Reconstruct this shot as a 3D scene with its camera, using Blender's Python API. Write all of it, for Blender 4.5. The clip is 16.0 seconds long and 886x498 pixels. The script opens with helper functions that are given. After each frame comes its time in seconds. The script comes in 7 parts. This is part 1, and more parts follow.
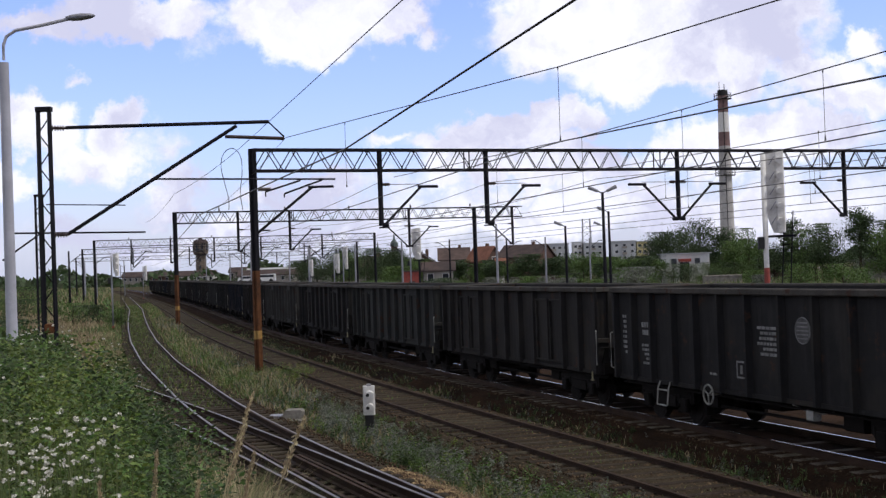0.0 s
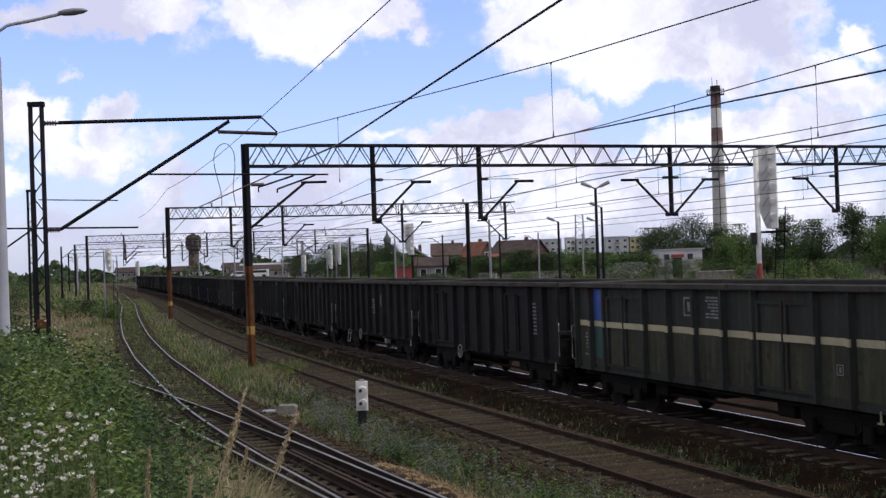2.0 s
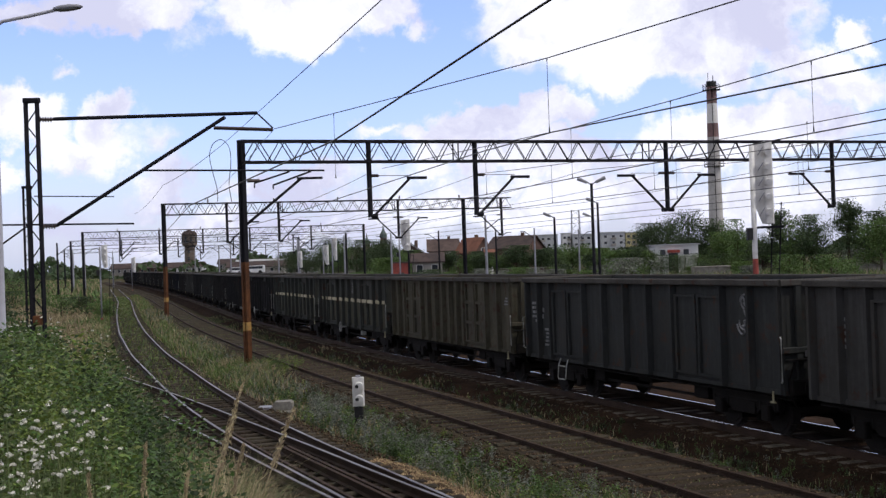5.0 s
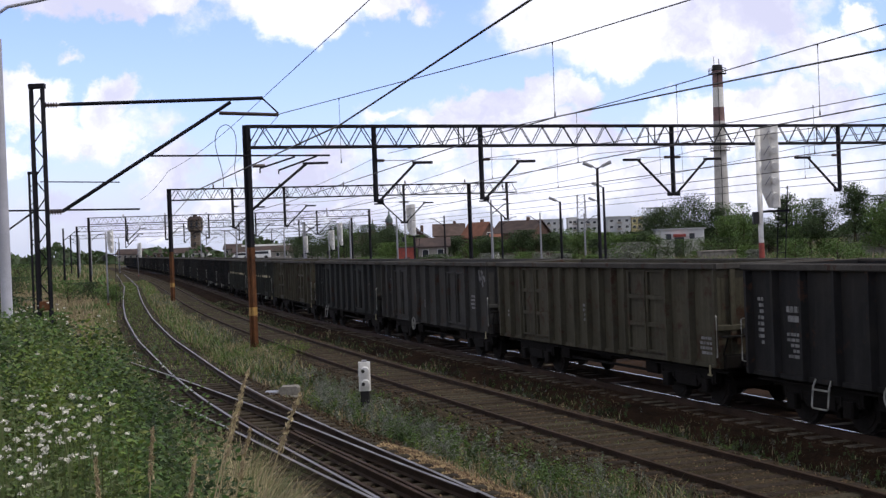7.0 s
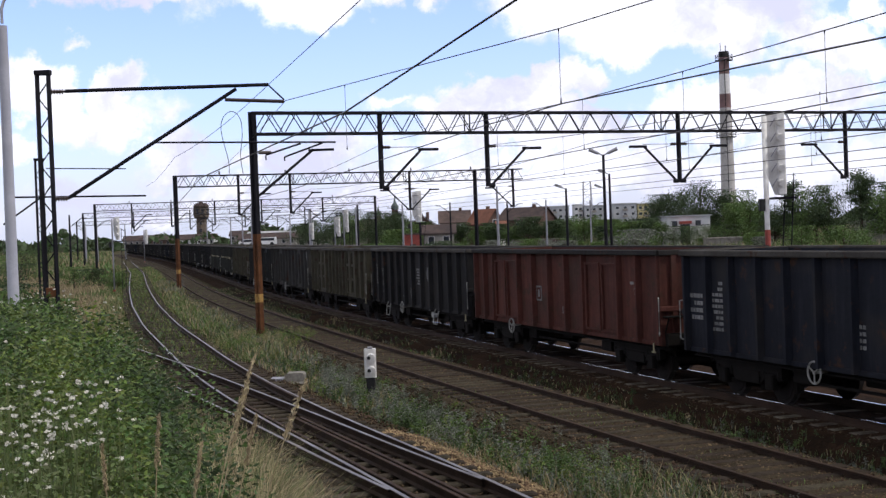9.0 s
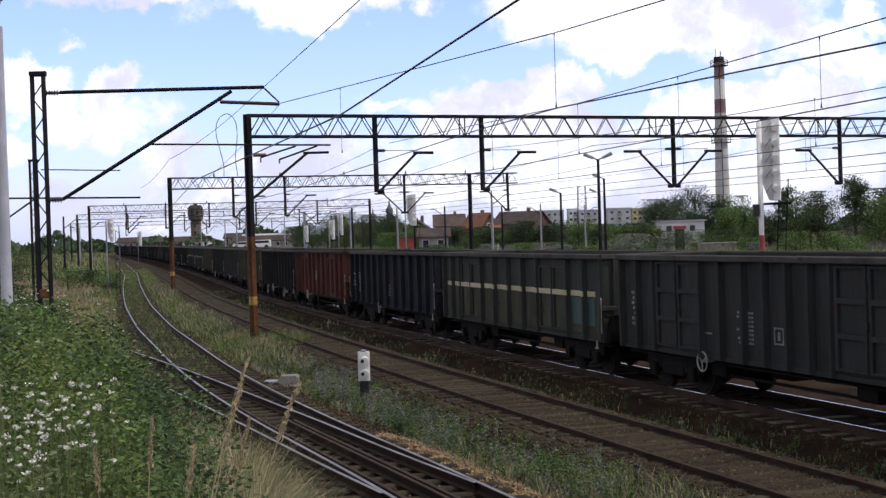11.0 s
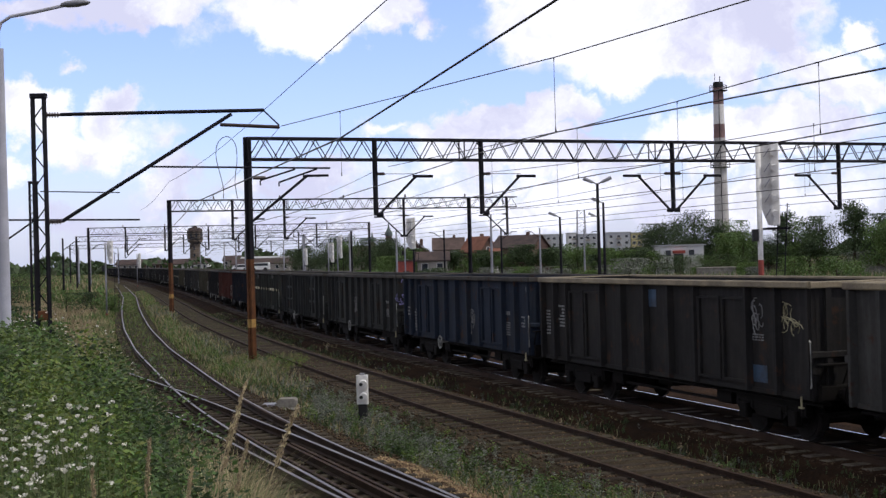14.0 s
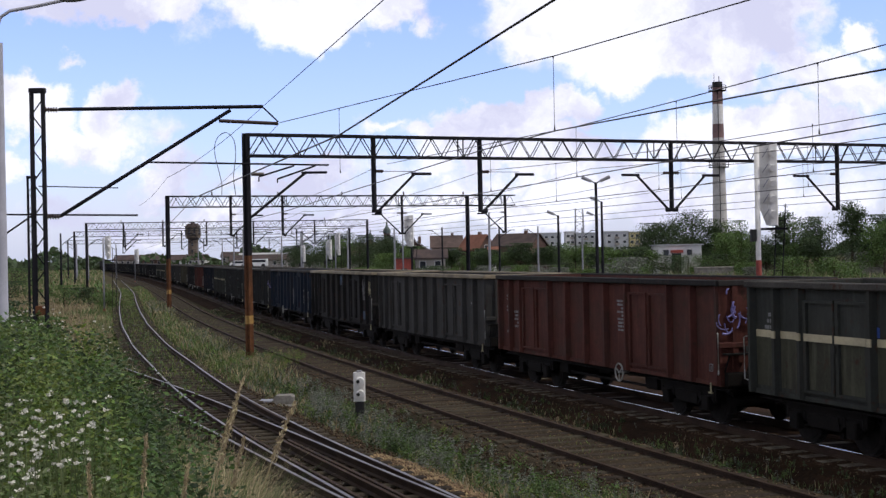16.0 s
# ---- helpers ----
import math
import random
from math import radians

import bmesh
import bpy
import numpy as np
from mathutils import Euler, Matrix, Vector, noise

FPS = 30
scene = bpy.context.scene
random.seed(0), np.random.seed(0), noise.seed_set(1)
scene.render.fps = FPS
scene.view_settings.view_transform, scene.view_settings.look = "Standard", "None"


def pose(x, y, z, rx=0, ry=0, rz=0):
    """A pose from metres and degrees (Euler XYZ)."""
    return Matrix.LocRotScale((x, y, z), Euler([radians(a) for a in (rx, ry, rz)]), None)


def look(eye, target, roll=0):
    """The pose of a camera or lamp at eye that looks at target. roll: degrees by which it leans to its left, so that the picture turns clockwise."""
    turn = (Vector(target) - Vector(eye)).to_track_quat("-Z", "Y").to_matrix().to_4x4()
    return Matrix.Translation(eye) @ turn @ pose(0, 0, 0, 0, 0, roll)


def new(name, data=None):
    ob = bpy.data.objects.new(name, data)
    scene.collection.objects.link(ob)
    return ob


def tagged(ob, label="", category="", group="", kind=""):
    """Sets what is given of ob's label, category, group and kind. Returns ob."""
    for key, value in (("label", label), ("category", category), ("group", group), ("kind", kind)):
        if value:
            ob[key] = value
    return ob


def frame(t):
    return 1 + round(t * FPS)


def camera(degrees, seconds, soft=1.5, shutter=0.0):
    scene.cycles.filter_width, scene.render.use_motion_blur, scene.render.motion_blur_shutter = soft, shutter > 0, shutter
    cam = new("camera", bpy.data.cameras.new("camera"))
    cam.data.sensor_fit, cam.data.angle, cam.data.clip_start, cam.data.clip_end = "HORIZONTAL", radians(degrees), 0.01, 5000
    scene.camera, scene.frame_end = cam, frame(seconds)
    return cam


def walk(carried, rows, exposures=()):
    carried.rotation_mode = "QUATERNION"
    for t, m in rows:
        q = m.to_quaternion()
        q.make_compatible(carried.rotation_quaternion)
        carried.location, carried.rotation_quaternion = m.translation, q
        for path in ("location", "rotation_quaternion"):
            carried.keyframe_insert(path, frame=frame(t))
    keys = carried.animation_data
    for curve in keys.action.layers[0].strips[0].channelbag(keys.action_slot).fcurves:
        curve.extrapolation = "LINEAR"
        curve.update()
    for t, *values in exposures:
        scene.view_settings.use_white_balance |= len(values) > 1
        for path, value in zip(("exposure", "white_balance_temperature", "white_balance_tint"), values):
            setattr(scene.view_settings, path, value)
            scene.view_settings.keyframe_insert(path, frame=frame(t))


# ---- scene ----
# one lens for the whole shot; hand-held beside the line, turning a little
cam = camera(36.47, 16.0, soft=1.4)
EYE = (0.0, 0.0, 3.774)
TURNS = [
    (0.0, 90.789, 1.985, 0.027), (0.5, 90.736, 1.858, -0.044), (1.0, 90.700, 1.868, -0.156), (1.5, 90.645, 1.925, -0.227),
    (2.0, 90.587, 1.960, -0.272), (2.5, 90.581, 1.969, -0.311), (3.0, 90.565, 1.936, -0.334), (3.5, 90.474, 2.001, -0.361),
    (4.0, 90.437, 2.005, -0.402), (6.5, 90.034, 2.144, -0.428), (7.0, 89.761, 2.172, -0.191), (7.5, 89.817, 1.985, -0.159),
    (8.0, 89.681, 1.975, -0.043), (8.5, 89.503, 2.161, 0.019), (9.0, 89.209, 2.136, 0.056), (11.5, 89.491, 1.763, -0.217),
    (12.0, 89.672, 1.800, -0.258), (12.5, 89.812, 1.878, -0.303), (13.0, 89.978, 1.949, -0.299), (13.5, 90.212, 1.707, -0.248),
    (14.0, 90.352, 1.561, -0.215), (14.5, 90.463, 1.334, -0.247), (15.0, 90.434, 1.221, -0.350), (15.5, 90.360, 1.466, -0.406),
    (16.0, 90.257, 1.131, -0.302)]
walk(cam, [(t, pose(*EYE, rx, ry, rz)) for t, rx, ry, rz in TURNS],
     exposures=[(0.0, 0.0), (3.5, 0.02), (6.5, 0.12), (9.0, 0.24), (11.5, 0.24), (13.0, 0.14), (16.0, 0.07)])

# ---- light ----
SUN_ELEV, SUN_AZ = 56.0, 108.0   # azimuth from +y towards +x: over the yard, a little behind the camera
sun = new("sun", bpy.data.lights.new("sun", "SUN"))
sun.data.energy, sun.data.angle, sun.data.color = 1.75, radians(3.0), (1.0, 0.95, 0.86)
sdir = Vector((math.sin(radians(SUN_AZ)) * math.cos(radians(SUN_ELEV)), math.cos(radians(SUN_AZ)) * math.cos(radians(SUN_ELEV)), math.sin(radians(SUN_ELEV))))
sun.matrix_world = look(sdir * 300, (0, 0, 0))


class Nodes:
    """Short way to chain shader nodes."""

    def __init__(self, tree):
        self.tree = tree

    def add(self, kind, inputs=(), **props):
        n = self.tree.nodes.new(kind)
        for k, v in props.items():
            setattr(n, k, v)
        for k, v in dict(inputs).items():
            if isinstance(v, bpy.types.NodeSocket):
                self.tree.links.new(v, n.inputs[k])
            else:
                n.inputs[k].default_value = v
        return n

    def math(self, op, a, b=0.0, clamp=False):
        return self.add("ShaderNodeMath", {0: a, 1: b}, operation=op, use_clamp=clamp).outputs[0]

    def mix(self, fac, a, b, blend="MIX"):
        n = self.add("ShaderNodeMix", {0: fac, 6: a, 7: b}, data_type="RGBA", blend_type=blend)
        return n.outputs[2]

    def noise(self, vec, scale, detail=4.0, rough=0.55):
        ins = {"Scale": scale, "Detail": detail, "Roughness": rough}
        if vec is not None:
            ins["Vector"] = vec
        return self.add("ShaderNodeTexNoise", ins).outputs[0]

    def ramp(self, fac, stops, smooth=False):
        n = self.add("ShaderNodeValToRGB", {0: fac})
        r = n.color_ramp
        r.interpolation = "EASE" if smooth else "LINEAR"
        while len(r.elements) < len(stops):
            r.elements.new(0.5)
        for e, (p, c) in zip(r.elements, stops):
            e.position, e.color = p, (*c, 1) if len(c) == 3 else c
        return n.outputs[0]


def rgb(c):
    return (c[0], c[1], c[2], 1.0)


def build_sky():
    world = bpy.data.worlds.new("sky")
    scene.world = world
    world.use_nodes = True
    tree = world.node_tree
    tree.nodes.clear()
    g = Nodes(tree)
    sky = g.add("ShaderNodeTexSky", sky_type="NISHITA", sun_disc=False, sun_elevation=radians(SUN_ELEV), sun_rotation=radians(SUN_AZ))
    way = g.add("ShaderNodeTexCoord").outputs["Generated"]
    xyz = g.add("ShaderNodeSeparateXYZ", {0: way})
    depth = g.math("MAXIMUM", xyz.outputs[1], 0.08)
    u = g.math("DIVIDE", xyz.outputs[0], depth)
    v = g.math("DIVIDE", xyz.outputs[2], depth)
    flat = g.add("ShaderNodeCombineXYZ", {0: u, 1: v, 2: 0.0}).outputs[0]
    warp = g.add("ShaderNodeTexNoise", {"Vector": flat, "Scale": 13.0, "Detail": 6.0, "Roughness": 0.6}).outputs[1]
    warp = g.add("ShaderNodeVectorMath", {0: warp, 1: (0.5, 0.5, 0.5)}, operation="SUBTRACT").outputs[0]
    warp = g.add("ShaderNodeVectorMath", {0: warp, 3: 0.11}, operation="SCALE").outputs[0]
    flat2 = g.add("ShaderNodeVectorMath", {0: flat, 1: warp}, operation="ADD").outputs[0]
    total = None
    # heaps of cumulus: middle and half sizes, in tangents of the angle from straight ahead
    for cu, cv, ru, rv, gain in CLOUDS:
        d = g.add("ShaderNodeVectorMath", {0: flat2, 1: (cu, cv, 0)}, operation="SUBTRACT").outputs[0]
        d = g.add("ShaderNodeVectorMath", {0: d, 1: (1 / ru, 1 / rv, 0)}, operation="MULTIPLY").outputs[0]
        d = g.add("ShaderNodeVectorMath", {0: d}, operation="LENGTH").outputs[1]
        d = g.math("MULTIPLY", g.math("SUBTRACT", 1.0, d), gain)
        total = d if total is None else g.math("MAXIMUM", total, d)
    fine = g.noise(flat, 22.0, 10.0, 0.62)
    wide = g.noise(way, 2.2, 5.0, 0.6)
    total = g.math("MAXIMUM", total, -0.35)
    far = g.math("MULTIPLY", g.math("SUBTRACT", wide, 0.36), 3.0)
    ahead = g.add("ShaderNodeMapRange", {0: g.math("ABSOLUTE", u), 1: 0.36, 2: 0.6}, interpolation_type="SMOOTHSTEP").outputs[0]
    high = g.add("ShaderNodeMapRange", {0: v, 1: 0.24, 2: 0.4}, interpolation_type="SMOOTHSTEP").outputs[0]
    away = g.math("MAXIMUM", ahead, high)
    total = g.add("ShaderNodeMix", {0: away, 2: total, 3: far}).outputs[0]
    total = g.math("ADD", total, g.math("MULTIPLY", g.math("SUBTRACT", fine, 0.5), 1.15))
    cover = g.add("ShaderNodeMapRange", {0: total, 1: -0.05, 2: 0.42}, interpolation_type="SMOOTHSTEP").outputs[0]
    haze = g.add("ShaderNodeMapRange", {0: v, 1: 0.085, 2: -0.005, 4: 0.55}, interpolation_type="SMOOTHSTEP").outputs[0]
    body = g.noise(flat2, 9.0, 6.0, 0.55)
    shade = g.add("ShaderNodeMapRange", {0: body, 1: 0.40, 2: 0.62}, interpolation_type="SMOOTHSTEP").outputs[0]
    over = g.add("ShaderNodeMapRange", {0: xyz.outputs[2], 1: 0.24, 2: 0.6}, interpolation_type="SMOOTHSTEP").outputs[0]
    cloud = g.mix(shade, (1.02, 1.03, 1.15, 1), (0.66, 0.67, 0.88, 1))
    cloud = g.mix(over, cloud, (0.43, 0.425, 0.41, 1))   # seen from right below, the bases are grey
    blue = g.mix(1.0, sky.outputs[0], (0.150, 0.152, 0.222, 1), "MULTIPLY")
    low = g.mix(haze, blue, (0.72, 0.79, 1.02, 1))
    col = g.mix(cover, low, cloud)
    bg = g.add("ShaderNodeBackground", {0: col, 1: 1.0})
    out = g.add("ShaderNodeOutputWorld", {0: bg.outputs[0]})


CLOUDS = [
    (-0.088, 0.194, 0.097, 0.038, 1.4),
    (-0.219, 0.203, 0.084, 0.019, 1.0),
    (-0.030, 0.175, 0.034, 0.021, 1.0),
    (0.118, 0.179, 0.097, 0.046, 1.6),
    (0.223, 0.167, 0.076, 0.055, 1.6),
    (0.171, 0.147, 0.109, 0.029, 1.2),
    (0.320, 0.163, 0.025, 0.021, 1.2),
    (0.297, 0.126, 0.063, 0.029, 1.1),
    (-0.301, 0.117, 0.046, 0.025, 1.3),
    (-0.236, 0.119, 0.029, 0.021, 1.2),
    (-0.252, 0.096, 0.060, 0.022, 0.8),
    (-0.319, 0.078, 0.022, 0.012, 0.7),
    (-0.205, 0.064, 0.035, 0.014, 0.7),
    (-0.260, 0.088, 0.017, 0.009, 0.8),
    (0.052, 0.099, 0.063, 0.021, 1.4),
    (0.098, 0.106, 0.034, 0.021, 1.3),
    (0.009, 0.085, 0.046, 0.017, 1.1),
    (0.072, 0.071, 0.109, 0.019, 1.1),
    (0.241, 0.082, 0.109, 0.025, 1.2),
    (0.190, 0.079, 0.038, 0.017, 1.0),
    (-0.093, 0.058, 0.100, 0.014, 0.6),
    (0.134, 0.039, 0.252, 0.025, 0.9),
    (-0.152, 0.030, 0.210, 0.016, 0.6),
    (-0.033, 0.095, 0.025, 0.008, 0.5),
    (-0.299, 0.193, 0.050, 0.013, 0.7),
    (-0.271, 0.154, 0.017, 0.008, 0.5),
]
build_sky()


# ---- materials ----
def material(name, base, dark=None, rough=0.7, metal=0.0, grain=30.0, stain=1.5, bump=0.3, amount=0.5, island=False, rust=0.0, random_shift=0.0, space="Object", transl=0.0, bump_scale=None, streak=0.0):
    """A worn surface: base and dark colours mixed by noise at two scales, with fine relief."""
    m = bpy.data.materials.new(name)
    m.use_nodes = True
    g = Nodes(m.node_tree)
    bsdf = m.node_tree.nodes["Principled BSDF"]
    vec = g.add("ShaderNodeTexCoord").outputs[space] if space != "World" else g.add("ShaderNodeNewGeometry").outputs["Position"]
    if streak:
        # every part takes its own piece of the pattern
        shift = g.math("MULTIPLY", g.add("ShaderNodeObjectInfo").outputs["Random"], 37.0)
        vec = g.add("ShaderNodeVectorMath", {0: vec, 1: g.add("ShaderNodeCombineXYZ", {0: shift, 1: shift, 2: shift}).outputs[0]}, operation="ADD").outputs[0]
    dark = dark or tuple(0.55 * c for c in base)
    big = g.noise(vec, stain, 5.0, 0.6)
    small = g.noise(vec, grain, 3.0, 0.6)
    f = g.math("ADD", g.math("MULTIPLY", big, 0.65), g.math("MULTIPLY", small, 0.35))
    f = g.add("ShaderNodeMapRange", {0: f, 1: 0.5 - 0.5 * amount * 0.5, 2: 0.5 + 0.5 * amount * 0.5}, interpolation_type="SMOOTHSTEP").outputs[0]
    col = g.mix(f, rgb(dark), rgb(base))
    if streak:
        tall = g.add("ShaderNodeVectorMath", {0: vec, 1: (5.0, 5.0, 0.45)}, operation="MULTIPLY").outputs[0]
        run = g.add("ShaderNodeMapRange", {0: g.noise(tall, 1.6, 5.0, 0.6), 1: 0.45, 2: 0.72, 4: streak}, interpolation_type="SMOOTHSTEP").outputs[0]
        col = g.mix(run, col, rgb(tuple(1.9 * c + 0.012 for c in base)))
        dust = g.add("ShaderNodeMapRange", {0: g.noise(vec, 0.7, 3.0, 0.5), 1: 0.5, 2: 0.75, 4: 0.6}).outputs[0]
        col = g.mix(dust, col, (0.040, 0.036, 0.030, 1))
    if rust:
        r = g.noise(vec, stain * 2.3, 8.0, 0.7)
        r = g.add("ShaderNodeMapRange", {0: r, 1: 0.60 - 0.2 * rust, 2: 0.68 - 0.1 * rust}).outputs[0]
        col = g.mix(r, col, (0.050, 0.027, 0.018, 1))
    if island or random_shift:
        rnd = g.add("ShaderNodeNewGeometry").outputs["Random Per Island"] if island else g.add("ShaderNodeObjectInfo").outputs["Random"]
        k = random_shift or 0.5
        hsv = g.add("ShaderNodeHueSaturation", {"Hue": g.math("ADD", 0.5 - 0.02, g.math("MULTIPLY", rnd, 0.04)), "Saturation": 1.0, "Value": g.math("ADD", 1 - k * 0.5, g.math("MULTIPLY", rnd, k)), "Color": col})
        col = hsv.outputs[0]
    m.node_tree.links.new(col, bsdf.inputs["Base Color"])
    bsdf.inputs["Roughness"].default_value = rough
    bsdf.inputs["Metallic"].default_value = metal
    if rough > 0.75:
        bsdf.inputs["Specular IOR Level"].default_value = 0.03 if rough > 0.88 else 0.15
    if bump:
        b = g.add("ShaderNodeBump", {"Strength": bump, "Distance": 0.02 if bump_scale is None else bump_scale, "Height": small})
        m.node_tree.links.new(b.outputs[0], bsdf.inputs["Normal"])
    if transl:
        t = g.add("ShaderNodeBsdfTranslucent", {0: col})
        s = g.add("ShaderNodeMixShader", {0: transl, 1: bsdf.outputs[0], 2: t.outputs[0]})
        m.node_tree.links.new(s.outputs[0], m.node_tree.nodes["Material Output"].inputs[0])
    return m


M = {}
M["rail_side"] = material("rail_rust", (0.055, 0.034, 0.024), rough=0.8, metal=0.0, grain=40)
M["rail_worn"] = material("rail_worn", (0.36, 0.34, 0.325), (0.15, 0.125, 0.11), rough=0.5, metal=0.9, grain=30, stain=0.8, amount=0.9, bump=0.05)
M["rail_top"] = material("rail_polished", (0.55, 0.55, 0.57), (0.40, 0.39, 0.39), rough=0.25, metal=1.0, grain=60, bump=0.05)
M["sleeper_wood"] = material("sleeper_wood", (0.064, 0.052, 0.040), (0.027, 0.023, 0.018), rough=0.9, grain=25, stain=3, random_shift=0.5)
M["sleeper_concrete"] = material("sleeper_concrete", (0.19, 0.165, 0.135), (0.06, 0.05, 0.04), rough=0.9, grain=25, stain=3, random_shift=0.4)
M["ballast"] = material("ballast", (0.072, 0.057, 0.038), (0.024, 0.020, 0.013), rough=0.95, grain=14, stain=0.6, bump=1.0, bump_scale=0.06, amount=0.9, space="World")
M["ballast_dark"] = material("ballast_oily", (0.052, 0.030, 0.018), (0.016, 0.011, 0.008), rough=0.95, grain=14, stain=0.6, bump=1.0, bump_scale=0.06, amount=0.6, space="World")
M["stone"] = material("stone", (0.125, 0.086, 0.058), (0.034, 0.025, 0.019), rough=0.9, grain=20, stain=2, island=True, random_shift=0.9, space="World")
M["stone_light"] = material("stone_pale", (0.30, 0.21, 0.125), (0.11, 0.08, 0.05), rough=0.9, grain=20, stain=2, island=True, random_shift=0.9, space="World")
M["steel_dark"] = material("steel_dark", (0.018, 0.017, 0.022), (0.008, 0.008, 0.011), rough=0.78, grain=30, stain=1.2, bump=0.1)
M["steel_rust"] = material("steel_rusty", (0.155, 0.064, 0.027), (0.05, 0.024, 0.014), rough=0.8, grain=22, stain=1.6, amount=0.7)
M["galv"] = material("galvanised", (0.30, 0.30, 0.33), (0.21, 0.21, 0.235), rough=0.5, metal=0.2, grain=40, stain=2, bump=0.05)
M["wire"] = material("wire", (0.05, 0.045, 0.05), rough=0.5, metal=0.3, bump=0)
M["insul"] = material("insulator", (0.06, 0.035, 0.03), rough=0.3, bump=0)
M["white"] = material("white_paint", (0.80, 0.79, 0.77), (0.55, 0.53, 0.50), rough=0.55, grain=25, stain=3, amount=0.9, bump=0.1)
M["yellow"] = material("yellow_paint", (0.45, 0.27, 0.07), (0.26, 0.14, 0.045), rough=0.6, grain=25, stain=4)
M["red"] = material("red_paint", (0.36, 0.06, 0.04), (0.2, 0.04, 0.03), rough=0.6, grain=25, stain=3)
M["black"] = material("black_parts", (0.012, 0.012, 0.013), rough=0.7, grain=30, bump=0.1)
M["concrete"] = material("concrete", (0.30, 0.28, 0.25), (0.16, 0.15, 0.13), rough=0.9, grain=12, stain=1.0, bump=0.2)


# ---- mesh tools ----
class Geo:
    """Gathers plain vertices and faces for one mesh."""

    def __init__(self):
        self.v, self.f, self.mi, self.cur = [], [], [], 0

    def face(self, *idx):
        self.f.append(idx)
        self.mi.append(self.cur)

    def box(self, x0, x1, y0, y1, z0, z1, c=0.0):
        """A box, its long edges chamfered by c."""
        lo, hi = Vector((min(x0, x1), min(y0, y1), min(z0, z1))), Vector((max(x0, x1), max(y0, y1), max(z0, z1)))
        n = len(self.v)
        if c <= 0:
            for z in (lo.z, hi.z):
                self.v += [(lo.x, lo.y, z), (hi.x, lo.y, z), (hi.x, hi.y, z), (lo.x, hi.y, z)]
            for q in ((3, 2, 1, 0), (4, 5, 6, 7), (0, 1, 5, 4), (1, 2, 6, 5), (2, 3, 7, 6), (3, 0, 4, 7)):
                self.face(*(n + i for i in q))
            return self
        size = hi - lo
        ax = max(range(3), key=lambda i: size[i])
        a, b = [i for i in range(3) if i != ax]
        ring = [(lo[a] + c, lo[b]), (hi[a] - c, lo[b]), (hi[a], lo[b] + c), (hi[a], hi[b] - c), (hi[a] - c, hi[b]), (lo[a] + c, hi[b]), (lo[a], hi[b] - c), (lo[a], lo[b] + c)]
        for w in (lo[ax], hi[ax]):
            for p, q in ring:
                co = [0, 0, 0]
                co[ax], co[a], co[b] = w, p, q
                self.v.append(tuple(co))
        flip = ax == 1
        k = [tuple(range(7, -1, -1)), tuple(range(8, 16))] + [(i, (i + 1) % 8, (i + 1) % 8 + 8, i + 8) for i in range(8)]
        for q in k:
            q = q[::-1] if flip else q
            self.face(*(n + i for i in q))
        return self

    def tube(self, p, q, r, r2=None, sides=8, caps=True):
        p, q = Vector(p), Vector(q)
        r2 = r if r2 is None else r2
        w = (q - p).normalized()
        a = w.orthogonal().normalized() if abs(w.z) < 0.95 else (Vector((1, 0, 0)) - w * w.x).normalized()
        b = w.cross(a)
        n = len(self.v)
        for c, rad in ((p, r), (q, r2)):
            for i in range(sides):
                t = 2 * math.pi * i / sides
                self.v.append(tuple(c + (a * math.cos(t) + b * math.sin(t)) * rad))
        for i in range(sides):
            j = (i + 1) % sides
            self.face(n + i, n + j, n + sides + j, n + sides + i)
        if caps:
            self.face(*(n + i for i in range(sides - 1, -1, -1)))
            self.face(*(n + sides + i for i in range(sides)))
        return self

    def bar(self, p, q, w, h=None):
        """A rectangular bar from p to q."""
        return self.tube(p, q, (w if h is None else (w + h) / 2) * 0.707, sides=4)

    def path(self, pts, r, sides=4):
        pts = [Vector(p) for p in pts]
        n = len(self.v)
        for k, p in enumerate(pts):
            w = (pts[min(k + 1, len(pts) - 1)] - pts[max(k - 1, 0)]).normalized()
            a = w.cross(Vector((0, 0, 1)))
            a = a.normalized() if a.length > 1e-4 else Vector((1, 0, 0))
            b = w.cross(a)
            for i in range(sides):
                t = 2 * math.pi * i / sides
                self.v.append(tuple(p + (a * math.cos(t) + b * math.sin(t)) * r))
        for k in range(len(pts) - 1):
            for i in range(sides):
                j = (i + 1) % sides
                self.face(n + k * sides + i, n + k * sides + j, n + (k + 1) * sides + j, n + (k + 1) * sides + i)
        return self

    def lathe(self, p, q, prof, sides=10):
        """A turned piece from p to q: (share of the way, radius) points."""
        p, q = Vector(p), Vector(q)
        w = (q - p).normalized()
        a = w.orthogonal().normalized()
        b = w.cross(a)
        n = len(self.v)
        for u, r in prof:
            for i in range(sides):
                t = 2 * math.pi * i / sides
                self.v.append(tuple(p.lerp(q, u) + (a * math.cos(t) + b * math.sin(t)) * r))
        for k in range(len(prof) - 1):
            for i in range(sides):
                j = (i + 1) % sides
                self.face(n + k * sides + i, n + k * sides + j, n + (k + 1) * sides + j, n + (k + 1) * sides + i)
        return self

